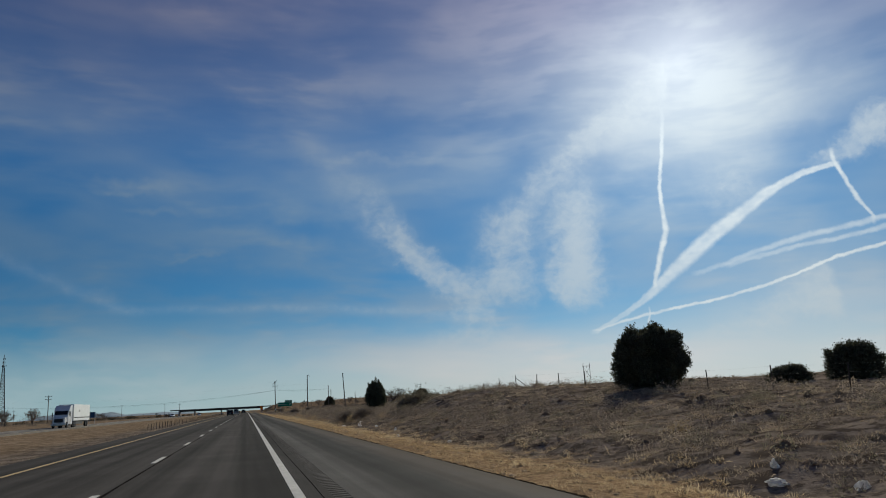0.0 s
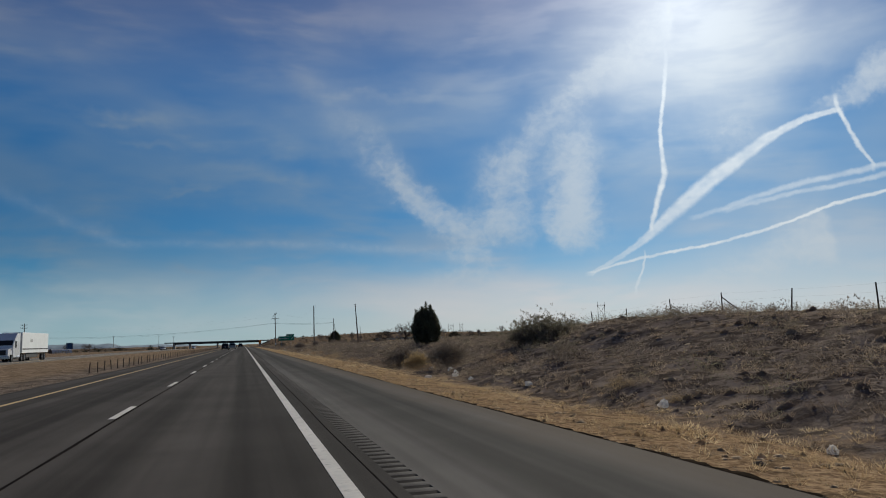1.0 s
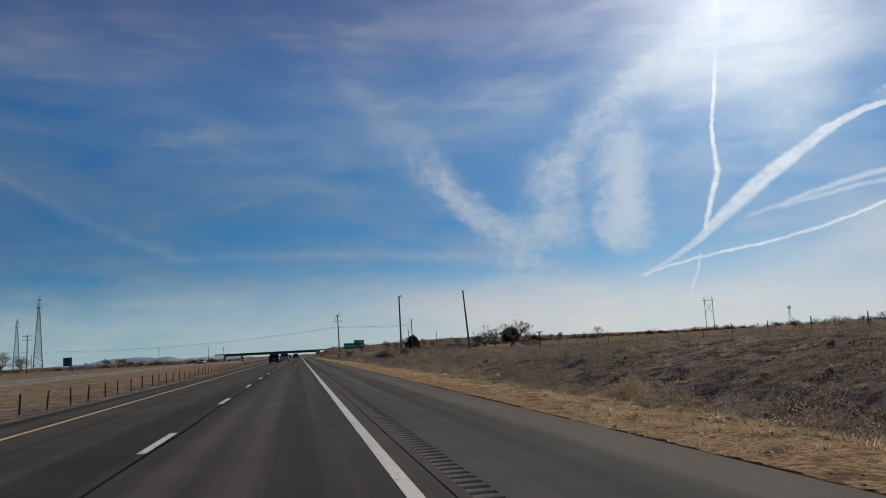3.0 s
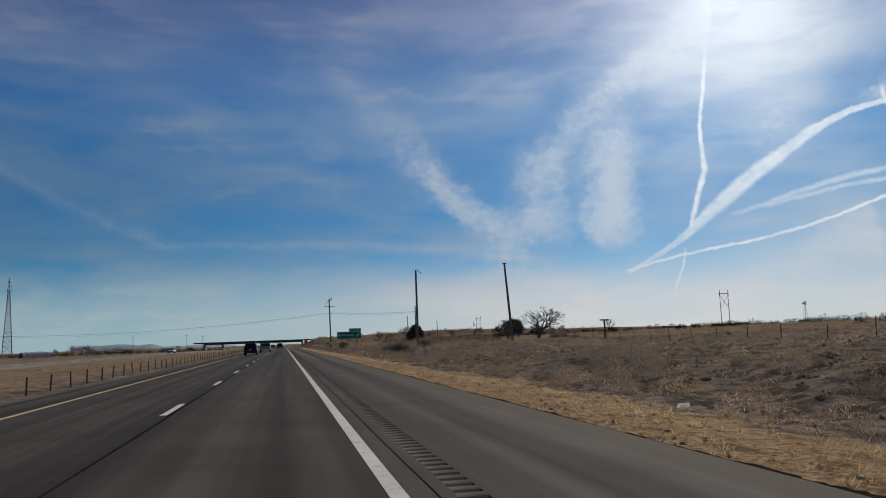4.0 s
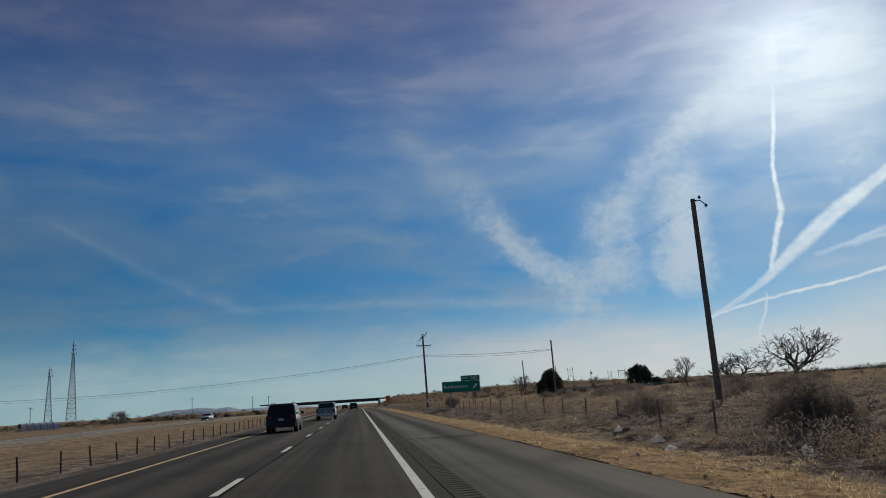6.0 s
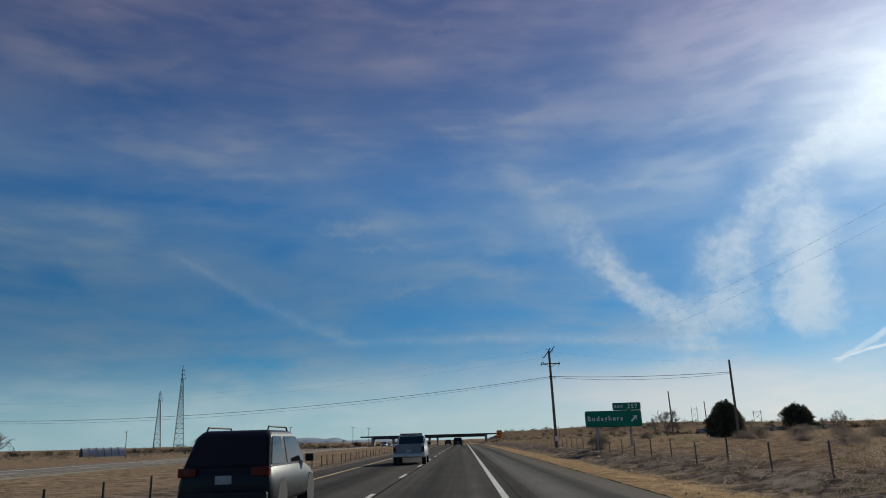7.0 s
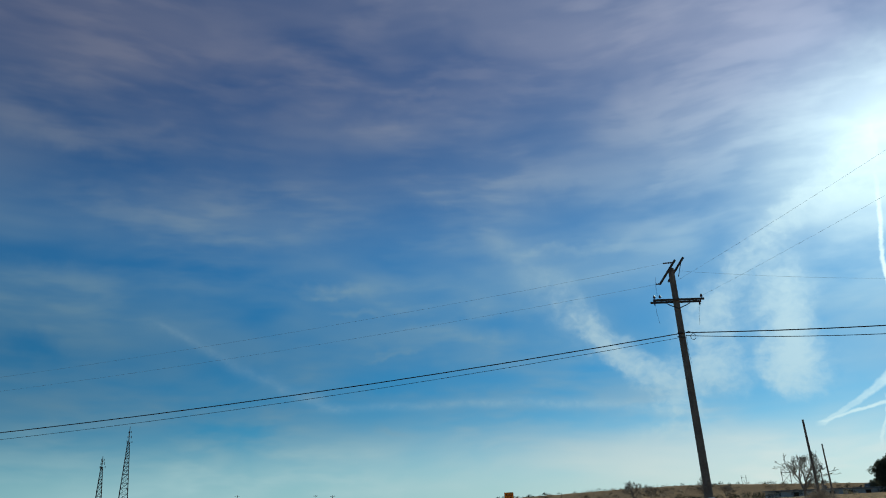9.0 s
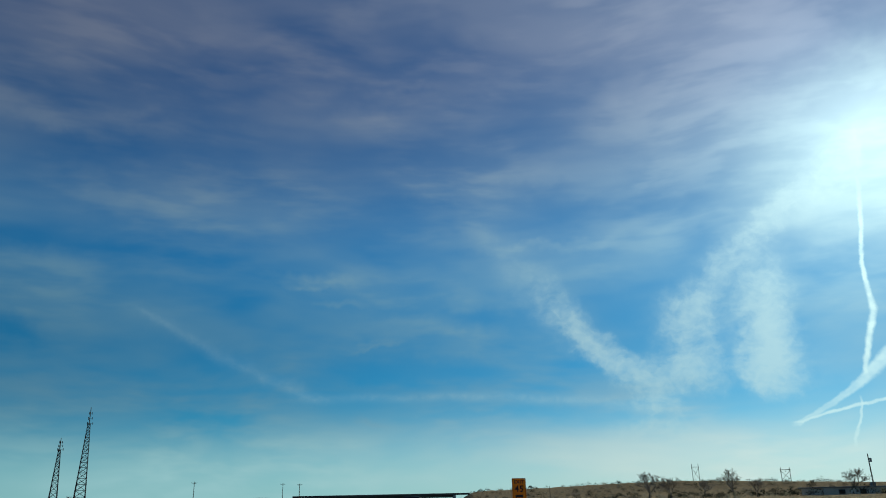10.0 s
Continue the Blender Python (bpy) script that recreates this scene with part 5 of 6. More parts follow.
def cushions(name, label, n, xr, yr, size, mat, seed, dense, flat=.62, blades=54, core=.60):
    """Clumps of dead brush and grass, a lumpy heart under a coat of outward stalks, one mesh."""
    rg = np.random.default_rng(seed)
    x, y = rg.uniform(*xr, n), rg.uniform(*yr, n)
    keep = rg.random(n) < dense(x, y)
    x, y = x[keep], y[keep]
    n = len(x)
    s = rg.uniform(*size, n) * rg.uniform(.6, 1.4, n)
    sides, rows = 9, 4
    a = np.arange(sides) * 2 * np.pi / sides + rg.uniform(0, 1, (n, 1))
    z = land(x, y)
    tall = s * rg.uniform(.7, 1.3, n) * flat
    stretch, turn = rg.uniform(.75, 1.35, n), rg.uniform(0, np.pi, n)
    rings = []
    for k in range(rows):
        v = k / (rows - .4)
        r = core * s[:, None] * np.sqrt(max(0.0, 1 - v * v)) * rg.uniform(.72, 1.22, (n, sides))
        u, w = r * np.cos(a) * stretch[:, None], r * np.sin(a)
        c, q = np.cos(turn)[:, None], np.sin(turn)[:, None]
        h = z[:, None] - .06 + core * tall[:, None] * v * rg.uniform(.75, 1.2, (n, sides))
        rings.append(np.stack([x[:, None] + u * c - w * q, y[:, None] + u * q + w * c, h], 2))
    peak = np.stack([x, y, z + core * tall * rg.uniform(.85, 1.05, n)], 1)[:, None, :]
    v = np.concatenate(rings + [peak], 1).reshape(-1, 3)
    k = (sides * rows + 1) * np.arange(n)[:, None]
    f = [k + np.array((r * sides + i, r * sides + (i + 1) % sides, (r + 1) * sides + (i + 1) % sides)) for r in range(rows - 1) for i in range(sides)]
    f += [k + np.array((r * sides + i, (r + 1) * sides + (i + 1) % sides, (r + 1) * sides + i)) for r in range(rows - 1) for i in range(sides)]
    f += [k + np.array(((rows - 1) * sides + i, (rows - 1) * sides + (i + 1) % sides, rows * sides)) for i in range(sides)]
    f = np.concatenate(f)
    # the stalks
    th, up = rg.uniform(0, 2 * np.pi, (n, blades)), rg.random((n, blades)) ** .8
    side = np.sqrt(1 - up * up)
    S, T = s[:, None], tall[:, None]
    u, w = np.cos(th) * side * stretch[:, None], np.sin(th) * side
    c, q = np.cos(turn)[:, None], np.sin(turn)[:, None]
    out = np.stack([u * c - w * q, u * q + w * c, up], 2)
    scale3 = np.stack([S + 0 * up, S + 0 * up, T + 0 * up], 2)
    base = np.stack([x, y, z - .03], 1)[:, None, :] + out * scale3 * rg.uniform(.50, .84, (n, blades, 1))
    aim = out + rg.normal(0, .55, (n, blades, 3)) + np.array((0, 0, .25))
    tip = base + aim * S[:, :, None] * rg.uniform(.10, .30, (n, blades, 1))
    wide_ = np.cross(aim, rg.normal(0, 1, (n, blades, 3)))
    wide_ *= S[:, :, None] * rg.uniform(.014, .034, (n, blades, 1)) / (np.linalg.norm(wide_, axis=2, keepdims=True) + 1e-9)
    bv = np.stack([base - wide_, base + wide_, tip], 2).reshape(-1, 3)
    f = np.concatenate([f, len(v) + np.arange(len(bv)).reshape(-1, 3)])
    me = raw_mesh(name, np.concatenate([v, bv]), f, M[mat])
    return tagged(new(name, me), label, "brush", kind="stuff")


cushions("bank_cushions", "rounded brown cushions of dead brush on the bank", 2700, (9.4, 27), (8, 232), (.14, .36), "weed", 301, patchy(2.2, 302, -.5, .4))
cushions("bank_cushions", "pale grey-tan cushions of dry grass on the bank", 2100, (9.0, 27), (8, 232), (.10, .28), "dry_grass", 303, patchy(1.8, 304, -.4, .5))
cushions("verge_cushions", "small straw cushions along the verge", 3200, (4.9, 9.6), (8, 250), (.08, .21), "straw", 305, patchy(1.2, 306, -.5, .3), .55, 50, .42)
cushions("verge_cushions", "rust-brown cushions of dead weeds on the verge", 900, (5.2, 9.8), (8, 240), (.08, .20), "rust_brush", 309, patchy(1.5, 310, -.3, .4), .6, 50, .42)
cushions("verge_cushions", "pale bleached straw clumps at the foot of the verge", 1700, (6.0, 10.0), (8, 240), (.10, .24), "pale_straw", 311, patchy(1.6, 312, -.2, .4), .65, 56, .40)
cushions("field_cushions", "brown brush cushions in the field behind the fence", 1800, (27, 70), (20, 330), (.25, .55), "weed", 307, patchy(4, 308, -.2, .5), .55, 30)
clods("verge_clods", "tan clods of earth and matted stalks on the verge", 4000, (4.85, 9.2), (8, 240), (.03, .10), 81, patchy(.7, 82, -.4, .4))
clods("verge_clods", "dark brown clods of earth in the straw of the verge", 1100, (4.9, 9.4), (8, 260), (.02, .075), 91, patchy(.9, 92, -.2, .5), "dark_clod")
clods("bank_clods", "tan clods of earth on the bank", 3000, (8.5, 24), (8, 240), (.05, .14), 83, patchy(1.5, 84, -.2, .5))


# ---------------------------------------------------------------- shrubs and trees


def leaf_cloud(centers, normals, rg, per, size, flat=.5):
    """Little triangles strewn round each centre."""
    c = np.repeat(centers, per, 0)
    n = np.repeat(normals, per, 0)
    k = len(c)
    p = c + rg.normal(0, size * .8, (k, 3))
    d = n + rg.normal(0, flat, (k, 3))
    d /= np.linalg.norm(d, axis=1)[:, None] + 1e-9
    s = np.cross(d, rg.normal(0, 1, (k, 3)))
    s /= np.linalg.norm(s, axis=1)[:, None] + 1e-9
    L = size * rg.uniform(.7, 1.5, (k, 1))
    w = size * rg.uniform(.25, .5, (k, 1))
    v = np.stack([p - s * w, p + s * w, p + d * L], 1).reshape(-1, 3)
    return v, np.arange(3 * k).reshape(-1, 3)


def hull(shape, rg, n_th=14, n_ph=9, shrink=.72, seed=0):
    """A closed lumpy inner mass; shape(th, v) gives radius and height."""
    vs, fs = [], []
    for b in range(n_ph):
        for a in range(n_th):
            th = a / n_th * 2 * math.pi
            r, z = shape(th, b / (n_ph - 1))
            r *= shrink * (1 + .12 * rg.normal())
            vs.append((r * math.cos(th), r * math.sin(th), z))
    for b in range(n_ph - 1):
        for a in range(n_th):
            i0, i1 = b * n_th + a, b * n_th + (a + 1) % n_th
            fs += [(i0, i1, i1 + n_th), (i0, i1 + n_th, i0 + n_th)]
    k = len(vs)
    vs.append((0, 0, vs[0][2]))
    vs.append((0, 0, vs[k - 1][2]))
    for a in range(n_th):
        fs.append((k, (a + 1) % n_th, a))
        fs.append((k + 1, k - n_th + a, k - n_th + (a + 1) % n_th))
    return np.array(vs), np.array(fs)


def juniper(seed, width, height, kind, m, label, clumps=2600, leaf=.09):
    rg = np.random.default_rng(seed)
    top = thing("juniper_tree", label, "juniper tree", m, "junipers beside the highway")
    R = width / 2
    ph = rg.uniform(0, 6.28, 6)

    def shape(th, v):
        lump = 1 + .10 * math.sin(2 * th + ph[0]) + .07 * math.sin(3 * th + ph[1] + 4 * v) + .06 * math.sin(5 * th + ph[2] + 9 * v)
        if kind == "cone":
            prof = (1 - max(0, (v - .12)) ** 1.9 * 1.02) ** .62 if v > .12 else .80 + 1.6 * v
            prof = min(prof, .98)
        elif kind == "round":
            u = (v - .42) / .58
            prof = math.sqrt(max(0.0, 1 - (abs(u) ** 2.3))) if v > .42 else .62 + .38 * math.sin(v / .42 * math.pi / 2)
        else:
            u = (v - .35) / .65
            prof = math.sqrt(max(0.0, 1 - abs(u) ** 2.0)) if v > .35 else .55 + .45 * math.sin(v / .35 * math.pi / 2)
        return R * max(.03, prof) * lump, .06 * height + (.80 if kind == "cone" else .92) * height * v
    hv, hf = hull(shape, rg, 18, 10, .72)
    bm = bmesh.new()
    tube(bm, [(0, 0, -.3), (.04, .02, height * .3), (0, .05, height * .75)], [R * .11, R * .08, R * .02], 8)
    for k in range(7):
        a = rg.uniform(0, 6.28)
        z = height * rg.uniform(.06, .4)
        tube(bm, [(0, 0, z), (R * .35 * math.cos(a), R * .35 * math.sin(a), z + .18 * height), (R * .6 * math.cos(a), R * .6 * math.sin(a), z + .3 * height)], [R * .06, R * .04, R * .01], 6)
    part("trunk", bm, M["bark"], top, "grey-brown shaggy trunk")
    cs, ns = [], []
    lobes = []
    for k in range(90 if kind == "cone" else 75):          # boughs that break the outline
        th, v = rg.uniform(0, 6.28), rg.random() ** .85
        r, z = shape(th, v)
        q = rg.uniform(.74, .98)
        lobes.append((r * q * math.cos(th), r * q * math.sin(th), z + rg.normal(0, .03 * height), R * rg.uniform(.10, .22), th))
    for k in range(clumps):
        x, y, z, w, th = lobes[k % len(lobes)]
        d = rg.normal(0, 1, 3)
        d /= np.linalg.norm(d) + 1e-9
        d *= w * rg.random() ** .4
        up = 1.9 if kind == "cone" else 1.15
        cs.append((x + d[0], y + d[1], z + d[2] * up))
        ns.append((math.cos(th) * .6 + d[0] / w * .5, math.sin(th) * .6 + d[1] / w * .5, .6 + (.9 if kind == "cone" else .3)))
    for k in range(clumps // 3):
        th, v = rg.uniform(0, 6.28), rg.random() ** .9
        r, z = shape(th, v)
        cs.append((r * .84 * math.cos(th), r * .84 * math.sin(th), z))
        ns.append((math.cos(th), math.sin(th), .6))
    if kind == "cone":                       # pointed leaders above the mass
        for k in range(15):
            th, q = rg.uniform(0, 6.28), rg.uniform(.05, .72)
            x, y = R * q * math.cos(th), R * q * math.sin(th)
            foot, tip_z, w = height * .5, height * rg.uniform(.90, 1.14) * (1.04 - .20 * q), R * rg.uniform(.11, .18)
            for n in range(46):
                u = rg.random()
                a = rg.uniform(0, 6.28)
                r = w * (1 - u) ** .7
                cs.append((x + r * math.cos(a), y + r * math.sin(a), foot + (tip_z - foot) * u))
                ns.append((.4 * math.cos(a), .4 * math.sin(a), 1.7))
    if kind == "cone":                       # upright pointed sprays
        for k in range(95):
            th, v = rg.uniform(0, 6.28), rg.uniform(.40, 1.0)
            r, z = shape(th, v)
            n = rg.integers(7, 13)
            tall = rg.uniform(.10, .26) * height
            for q in range(n):
                cs.append((r * .9 * math.cos(th), r * .9 * math.sin(th), z + tall * q / n))
                ns.append((0, 0, 2.2))
    v, f = leaf_cloud(np.array(cs), np.array(ns), rg, 13, leaf)
    vv, ff = np.concatenate([hv, v]), np.concatenate([hf, f + len(hv)])
    crown = new("crown", raw_mesh("crown", vv, ff, M["juniper"]))
    crown.parent = top
    crown["label"] = "dense dark green scale foliage"
    return top


def shrub(name, seed, width, height, m, label, mat="twig", leaf_mat=None, stems=260, leaves=900, leaf=.022, group="shrubs on the bank"):
    """A many-stemmed twiggy bush."""
    rg = np.random.default_rng(seed)
    top = thing(name, label, "bush", m, group)
    R = width / 2
    vs, fs = [], []
    tips = []
    for k in range(stems):
        th, q = rg.uniform(0, 6.28), rg.random() ** .6
        end = np.array([R * q * math.cos(th), R * q * math.sin(th), height * (.12 + .88 * math.sqrt(max(0, 1 - q * q * .95))) * rg.uniform(.55, 1.08)])
        p0 = np.array([end[0] * .45 + R * .15 * rg.normal(), end[1] * .45 + R * .15 * rg.normal(), -.08])
        midp = p0 * .5 + end * .5 + np.array([0, 0, height * .12]) + rg.normal(0, R * .08, 3)
        w = R * rg.uniform(.0025, .006)
        side = np.array([-math.sin(th + rg.normal()), math.cos(th + rg.normal()), 0]) * w
        i0 = len(vs)
        vs += [p0 - side, p0 + side, midp - side * .7, midp + side * .7, end]
        fs += [(i0, i0 + 1, i0 + 3), (i0, i0 + 3, i0 + 2), (i0 + 2, i0 + 3, i0 + 4)]
        tips.append(end)
        for b in range(4):                   # side twigs
            t = rg.uniform(.35, .95)
            p = midp * (1 - t) + end * t
            e = p + rg.normal(0, R * .16, 3) + np.array([0, 0, R * .08])
            s2 = rg.normal(0, w * .6, 3)
            i0 = len(vs)
            vs += [p - s2, p + s2, e]
            fs.append((i0, i0 + 1, i0 + 2))
            tips.append(e)
    stems_ob = new("twig_crown", raw_mesh("twig_crown", np.array(vs), np.array(fs), M[mat]))
    stems_ob.parent = top
    if leaves:
        t = np.array(tips)
        c = t[rg.integers(0, len(t), leaves)]
        v, f = leaf_cloud(c, np.tile((0, 0, .8), (len(c), 1)) + rg.normal(0, .6, (len(c), 3)), rg, 5, R * leaf * 1.3)
        fol = new("foliage", raw_mesh("foliage", v, f, M[leaf_mat or mat]))
        fol.parent = top
    return top


def bare_tree(seed, height, m, label, spread=.55, depth=6, name="bare_tree", wide=1.0, thick=.03, twig=.0008, crown="bark"):
    rg = np.random.default_rng(seed)
    top = thing(name, label, "bare tree", m, "leafless trees")
    trunk, limbs = bmesh.new(), bmesh.new()

    def grow(p, d, length, r, level):
        n = 3
        pts, rad = [p], [r]
        for q in range(n):
            d = (d + Vector(rg.normal(0, .13, 3)) + Vector((0, 0, .05))).normalized()
            pts.append(pts[-1] + d * length / n)
            rad.append(r * (1 - .35 * (q + 1) / n))
        rad = [max(v, .003 + twig * height) for v in rad]
        tube(trunk if level == 0 else limbs, pts, rad, 8 if level == 0 else (5 if level < 3 else 3), level == 0)
        if level >= depth:
            return
        k = 5 if level < 1 else 3 if level < 3 else int(rg.integers(2, 4))
        for q in range(k):
            a = rg.uniform(0, 6.28) if level else q * 1.26 + rg.uniform(-.4, .4)
            u = d.orthogonal().normalized()
            side = (u * math.cos(a) + d.cross(u) * math.sin(a))
            nd = (d * (1 - spread * .6) + side * spread * rg.uniform(.7, 1.3)).normalized()
            src = pts[-1] if q < 2 or level == 0 else pts[-2]
            grow(src, nd, length * rg.uniform(.62, .86), rad[-1] * rg.uniform(.72, .95), level + 1)
    grow(Vector((0, 0, -.2)), Vector((.05, 0, 1)), height * .11, height * thick, 0)
    k = height / max(v.co.z for v in limbs.verts)
    for b in (trunk, limbs):
        bmesh.ops.scale(b, vec=(k * wide, k * wide, k), verts=b.verts)
    part("trunk", trunk, M["bark"], top)
    part("crown", limbs, M[crown], top, "bare grey twisting branches")
    return top


def on(x, y, turn=0, dz=0.0):
    return pose(x, y, at(x, y) + dz, 0, 0, turn)


juniper(11, 4.65, 4.0, "round", on(25.35, 43.3, 0, -.2), "large rounded dark green juniper on the crest of the bank", 3600, .105)
juniper(12, 2.4, 1.5, "round", on(33.0, 40.0, 0, -.55), "low dark juniper bush behind the bank", 1000, .11)
juniper(13, 3.5, 2.8, "round", on(38.0, 40.0, 30, -.6), "rounded dark juniper behind the bank", 1300, .11)
juniper(14, 3.2, 3.65, "cone", on(17.68, 105.4, 0, .06), "upright pointed dark green juniper on the slope", 3000, .075)
juniper(15, 5.0, 4.4, "cone", on(34.8, 327.5, 0, -.1), "broad dark juniper with a spiky top beside a leaning pole", 1900, .15)
jd = juniper(16, 9.8, 8.2, "round", on(111.0, 481.0, 0), "broad rounded dark juniper far in the field", 1300, .24)
copy_thing(jd, pose(150, 560, at(150, 560) - 4.7, 0, 0, 60))

bare_tree(21, 7.0, on(52.7, 279.5, 0), "spreading leafless grey tree in the dry field", .58, 6, wide=1.35, thick=.017, twig=.0005)
bare_tree(22, 4.6, on(46.4, 281.0, 40), "leaning leafless grey tree in the dry field", .7, 6, wide=1.3, thick=.016, twig=.0005)
b3 = bare_tree(23, 6.0, on(116.0, 462.0, 80), "slender leafless tree far in the field", .38, 5, thick=.014, crown="pale_bark")
for x, y, a in ((62.0, 330.0, 10), (175, 578, 30), (150.0, 455.0, 140), (64.0, 481.0, 70)):
    copy_thing(b3, on(x, y, a))
b5 = bare_tree(25, 5.4, on(39.8, 376.0, 10), "wide leafless tree with thin upright branches beside two poles", .40, 6, wide=1.25, thick=.011, twig=.0004, crown="pale_bark")
copy_thing(b5, on(43.0, 470.0, 100))
copy_thing(b5, on(48.5, 474.0, 200) @ Matrix.Scale(.85, 4))
copy_thing(b5, on(96.0, 492.0, 300) @ Matrix.Scale(1.05, 4))
copy_thing(b5, on(67.5, 478.0, 30) @ Matrix.Scale(.7, 4))
b4 = bare_tree(24, 6.2, on(-77.3, 311.0, 0), "leafless grey cottonwood across the highway", .6, 5, thick=.02, twig=.0012, crown="pale_bark")
for x, y, a in ((-92, 372, 150), (-98, 350, 300), (-100, 330, 20), (-88, 318, 100), (-112, 570, 170), (115, 640, 20), (175, 600, 250), (185, 610, 10)):
    copy_thing(b4, on(x, y, a))
for x, y, a in ((-76, 446, 40), (-79, 452, 130)):
    copy_thing(b4, on(x, y, a) @ Matrix.Scale(.7, 4))

shrub("grey_shrub", 31, 4.4, 1.25, on(16.1, 71.0, 0, -.4), "big dull grey-green twiggy shrub on the slope of the bank", "thicket", "dull_sage", 620, 6200, .02)
s2 = shrub("grey_shrub", 32, 2.9, 1.5, on(11.25, 86.7), "dead grey tumbleweed bush in the ditch", "twig", None, 420, 1700, .03)
shrub("yellow_shrub", 33, 2.1, 1.2, on(11.65, 83.6), "dry yellow rabbitbrush beside a grey bush", "rabbitbrush", "rabbitbrush", 420, 1900, .03)
s4 = shrub("grey_shrub", 34, 1.7, .85, on(13.0, 62.0), "low grey sagebrush on the bank", "twig", "sage", 200, 420)
s7 = shrub("tan_shrub", 37, 1.6, .7, on(10.2, 120.0), "small dry tan bush on the bank", "rabbitbrush", "dry_grass", 160, 420, .035)
shrub("small_tree", 35, 5.0, 2.4, on(57.5, 154.5), "small bushy grey-green tree behind the fence", "twig", "sage", 420, 1800)
shrub("grey_shrub", 38, 2.9, 1.42, on(13.05, 214.5, 0, -.12), "dense dark brown leafless bush beside the fence", "thicket", None, 520, 4200, .022)
copy_thing(s4, on(28.3, 116.0, 50))
copy_thing(s2, on(11.2, 73.6, 60) @ Matrix.Scale(.9, 4))
copy_thing(s2, on(17.5, 222.6, 200) @ Matrix.Scale(.7, 4))
copy_thing(s2, on(13.4, 302.2, 40) @ Matrix.Scale(.85, 4))
shrub_spots = []
for x, y, a in ((46, 243, 50), (44.5, 239, 90), (21, 233, 200), (26, 285, 0), (22, 270, 50), (29, 262, 100), (40, 300, 140), (45, 318, 20)):
    shrub_spots.append((x, y, a))
s6 = shrub("grey_shrub", 36, 4.6, 1.9, on(13.9, 229.5, 0, -.4) @ Matrix.Scale(.72, 4), "dense dark grey-brown leafless thicket behind the fence", "thicket", None, 480, 640, .026)
for x, y, a, q in ((23.5, 238, 80, .9), (28, 252, 120, 1.0), (33, 262, 10, .9), (24, 266, 200, .8), (38, 270, 60, 1.0), (43, 278, 150, .9), (31, 282, 300, .8), (57, 281, 20, .9), (63, 292, 100, 1.1),
                   (38, 296, 80, .9), (27, 300, 30, .8), (33, 312, 220, 1.0), (45, 330, 10, 1.0), (55, 338, 140, 1.1), (68, 310, 250, 1.1), (40, 345, 0, 1.0), (50, 358, 90, 1.1), (30, 352, 190, .9), (62, 366, 280, 1.2)):
    copy_thing(s6, pose(x, y, at(x, y) - .2, 0, 0, a) @ Matrix.Scale(q, 4))
for x, y, a in shrub_spots:
    copy_thing(s6, pose(x, y, at(x, y) - .35, 0, 0, a) @ Matrix.Scale(.72, 4))
rg = np.random.default_rng(77)
for k in range(60):
    y = rg.uniform(12, 350)
    x = rg.uniform(9.5, 27)
    src = (s4, s4, s7)[int(rg.integers(0, 3))]
    copy_thing(src, pose(x, y, at(x, y) - .12, 0, 0, rg.uniform(0, 360)) @ Matrix.Scale(rg.uniform(.35, .65), 4))

# small sage and weeds past counting, and far scrub
def scrub(name, label, n, xr, yr, size, mat, seed, per=26, dense=None, bits=1.0):
    rg = np.random.default_rng(seed)
    x, y = rg.uniform(*xr, n), rg.uniform(*yr, n)
    if dense is not None:
        keep = rg.random(n) < dense(x, y)
        x, y = x[keep], y[keep]
    n = len(x)
    s = rg.uniform(*size, n)
    z = land(x, y)
    c, nn, ss = [], [], []
    a = rg.uniform(0, 2 * np.pi, (n, per))
    q = rg.random((n, per)) ** .5
    px = x[:, None] + np.cos(a) * q * s[:, None]
    py = y[:, None] + np.sin(a) * q * s[:, None]
    pz = z[:, None] + s[:, None] * 1.15 * np.sqrt(np.clip(1 - q * q, .02, 1)) * rg.uniform(.25, 1.0, (n, per))
    p = np.stack([px, py, pz], 2).reshape(-1, 3)
    k = len(p)
    S = np.repeat(s, per)[:, None]
    d = rg.normal(0, 1, (k, 3)) + np.array((0, 0, .6))
    d /= np.linalg.norm(d, axis=1)[:, None]
    t = np.cross(d, rg.normal(0, 1, (k, 3)))
    t /= np.linalg.norm(t, axis=1)[:, None] + 1e-9
    v = np.stack([p - t * S * .055 * bits, p + t * S * .055 * bits, p + d * S * .30 * bits], 1).reshape(-1, 3)
    return tagged(new(name, raw_mesh(name, v, np.arange(3 * k).reshape(-1, 3), M[mat])), label, "scrub", kind="stuff")


scrub("bank_brush", "low dark brown brush scattered on the bank", 2300, (9.5, 27), (8, 270), (.25, .70), "thicket", 85, 85, patchy(3, 86, -.4, .4), .6)
scrub("ditch_brush", "soft grey-brown dead brush crowding the ditch", 150, (9.6, 15.5), (112, 225), (.40, .85), "twig", 185, 460, patchy(4, 186, -.2, .5), .36)
scrub("ditch_brush", "soft dark dead brush crowding the ditch", 150, (9.8, 17), (16, 225), (.40, .90), "thicket", 187, 460, patchy(4, 188, -.4, .4), .36)
scrub("ditch_brush", "rust-brown dead brush along the foot of the bank", 230, (8.9, 11.9), (60, 232), (.28, .58), "rust_brush", 191, 380, patchy(4, 192, -.4, .4), .36)
scrub("bank_grey_brush", "pale grey-green sage cushions on the bank", 900, (10, 27), (8, 250), (.22, .50), "sage", 189, 150, patchy(2.5, 190, -.3, .4), .5)
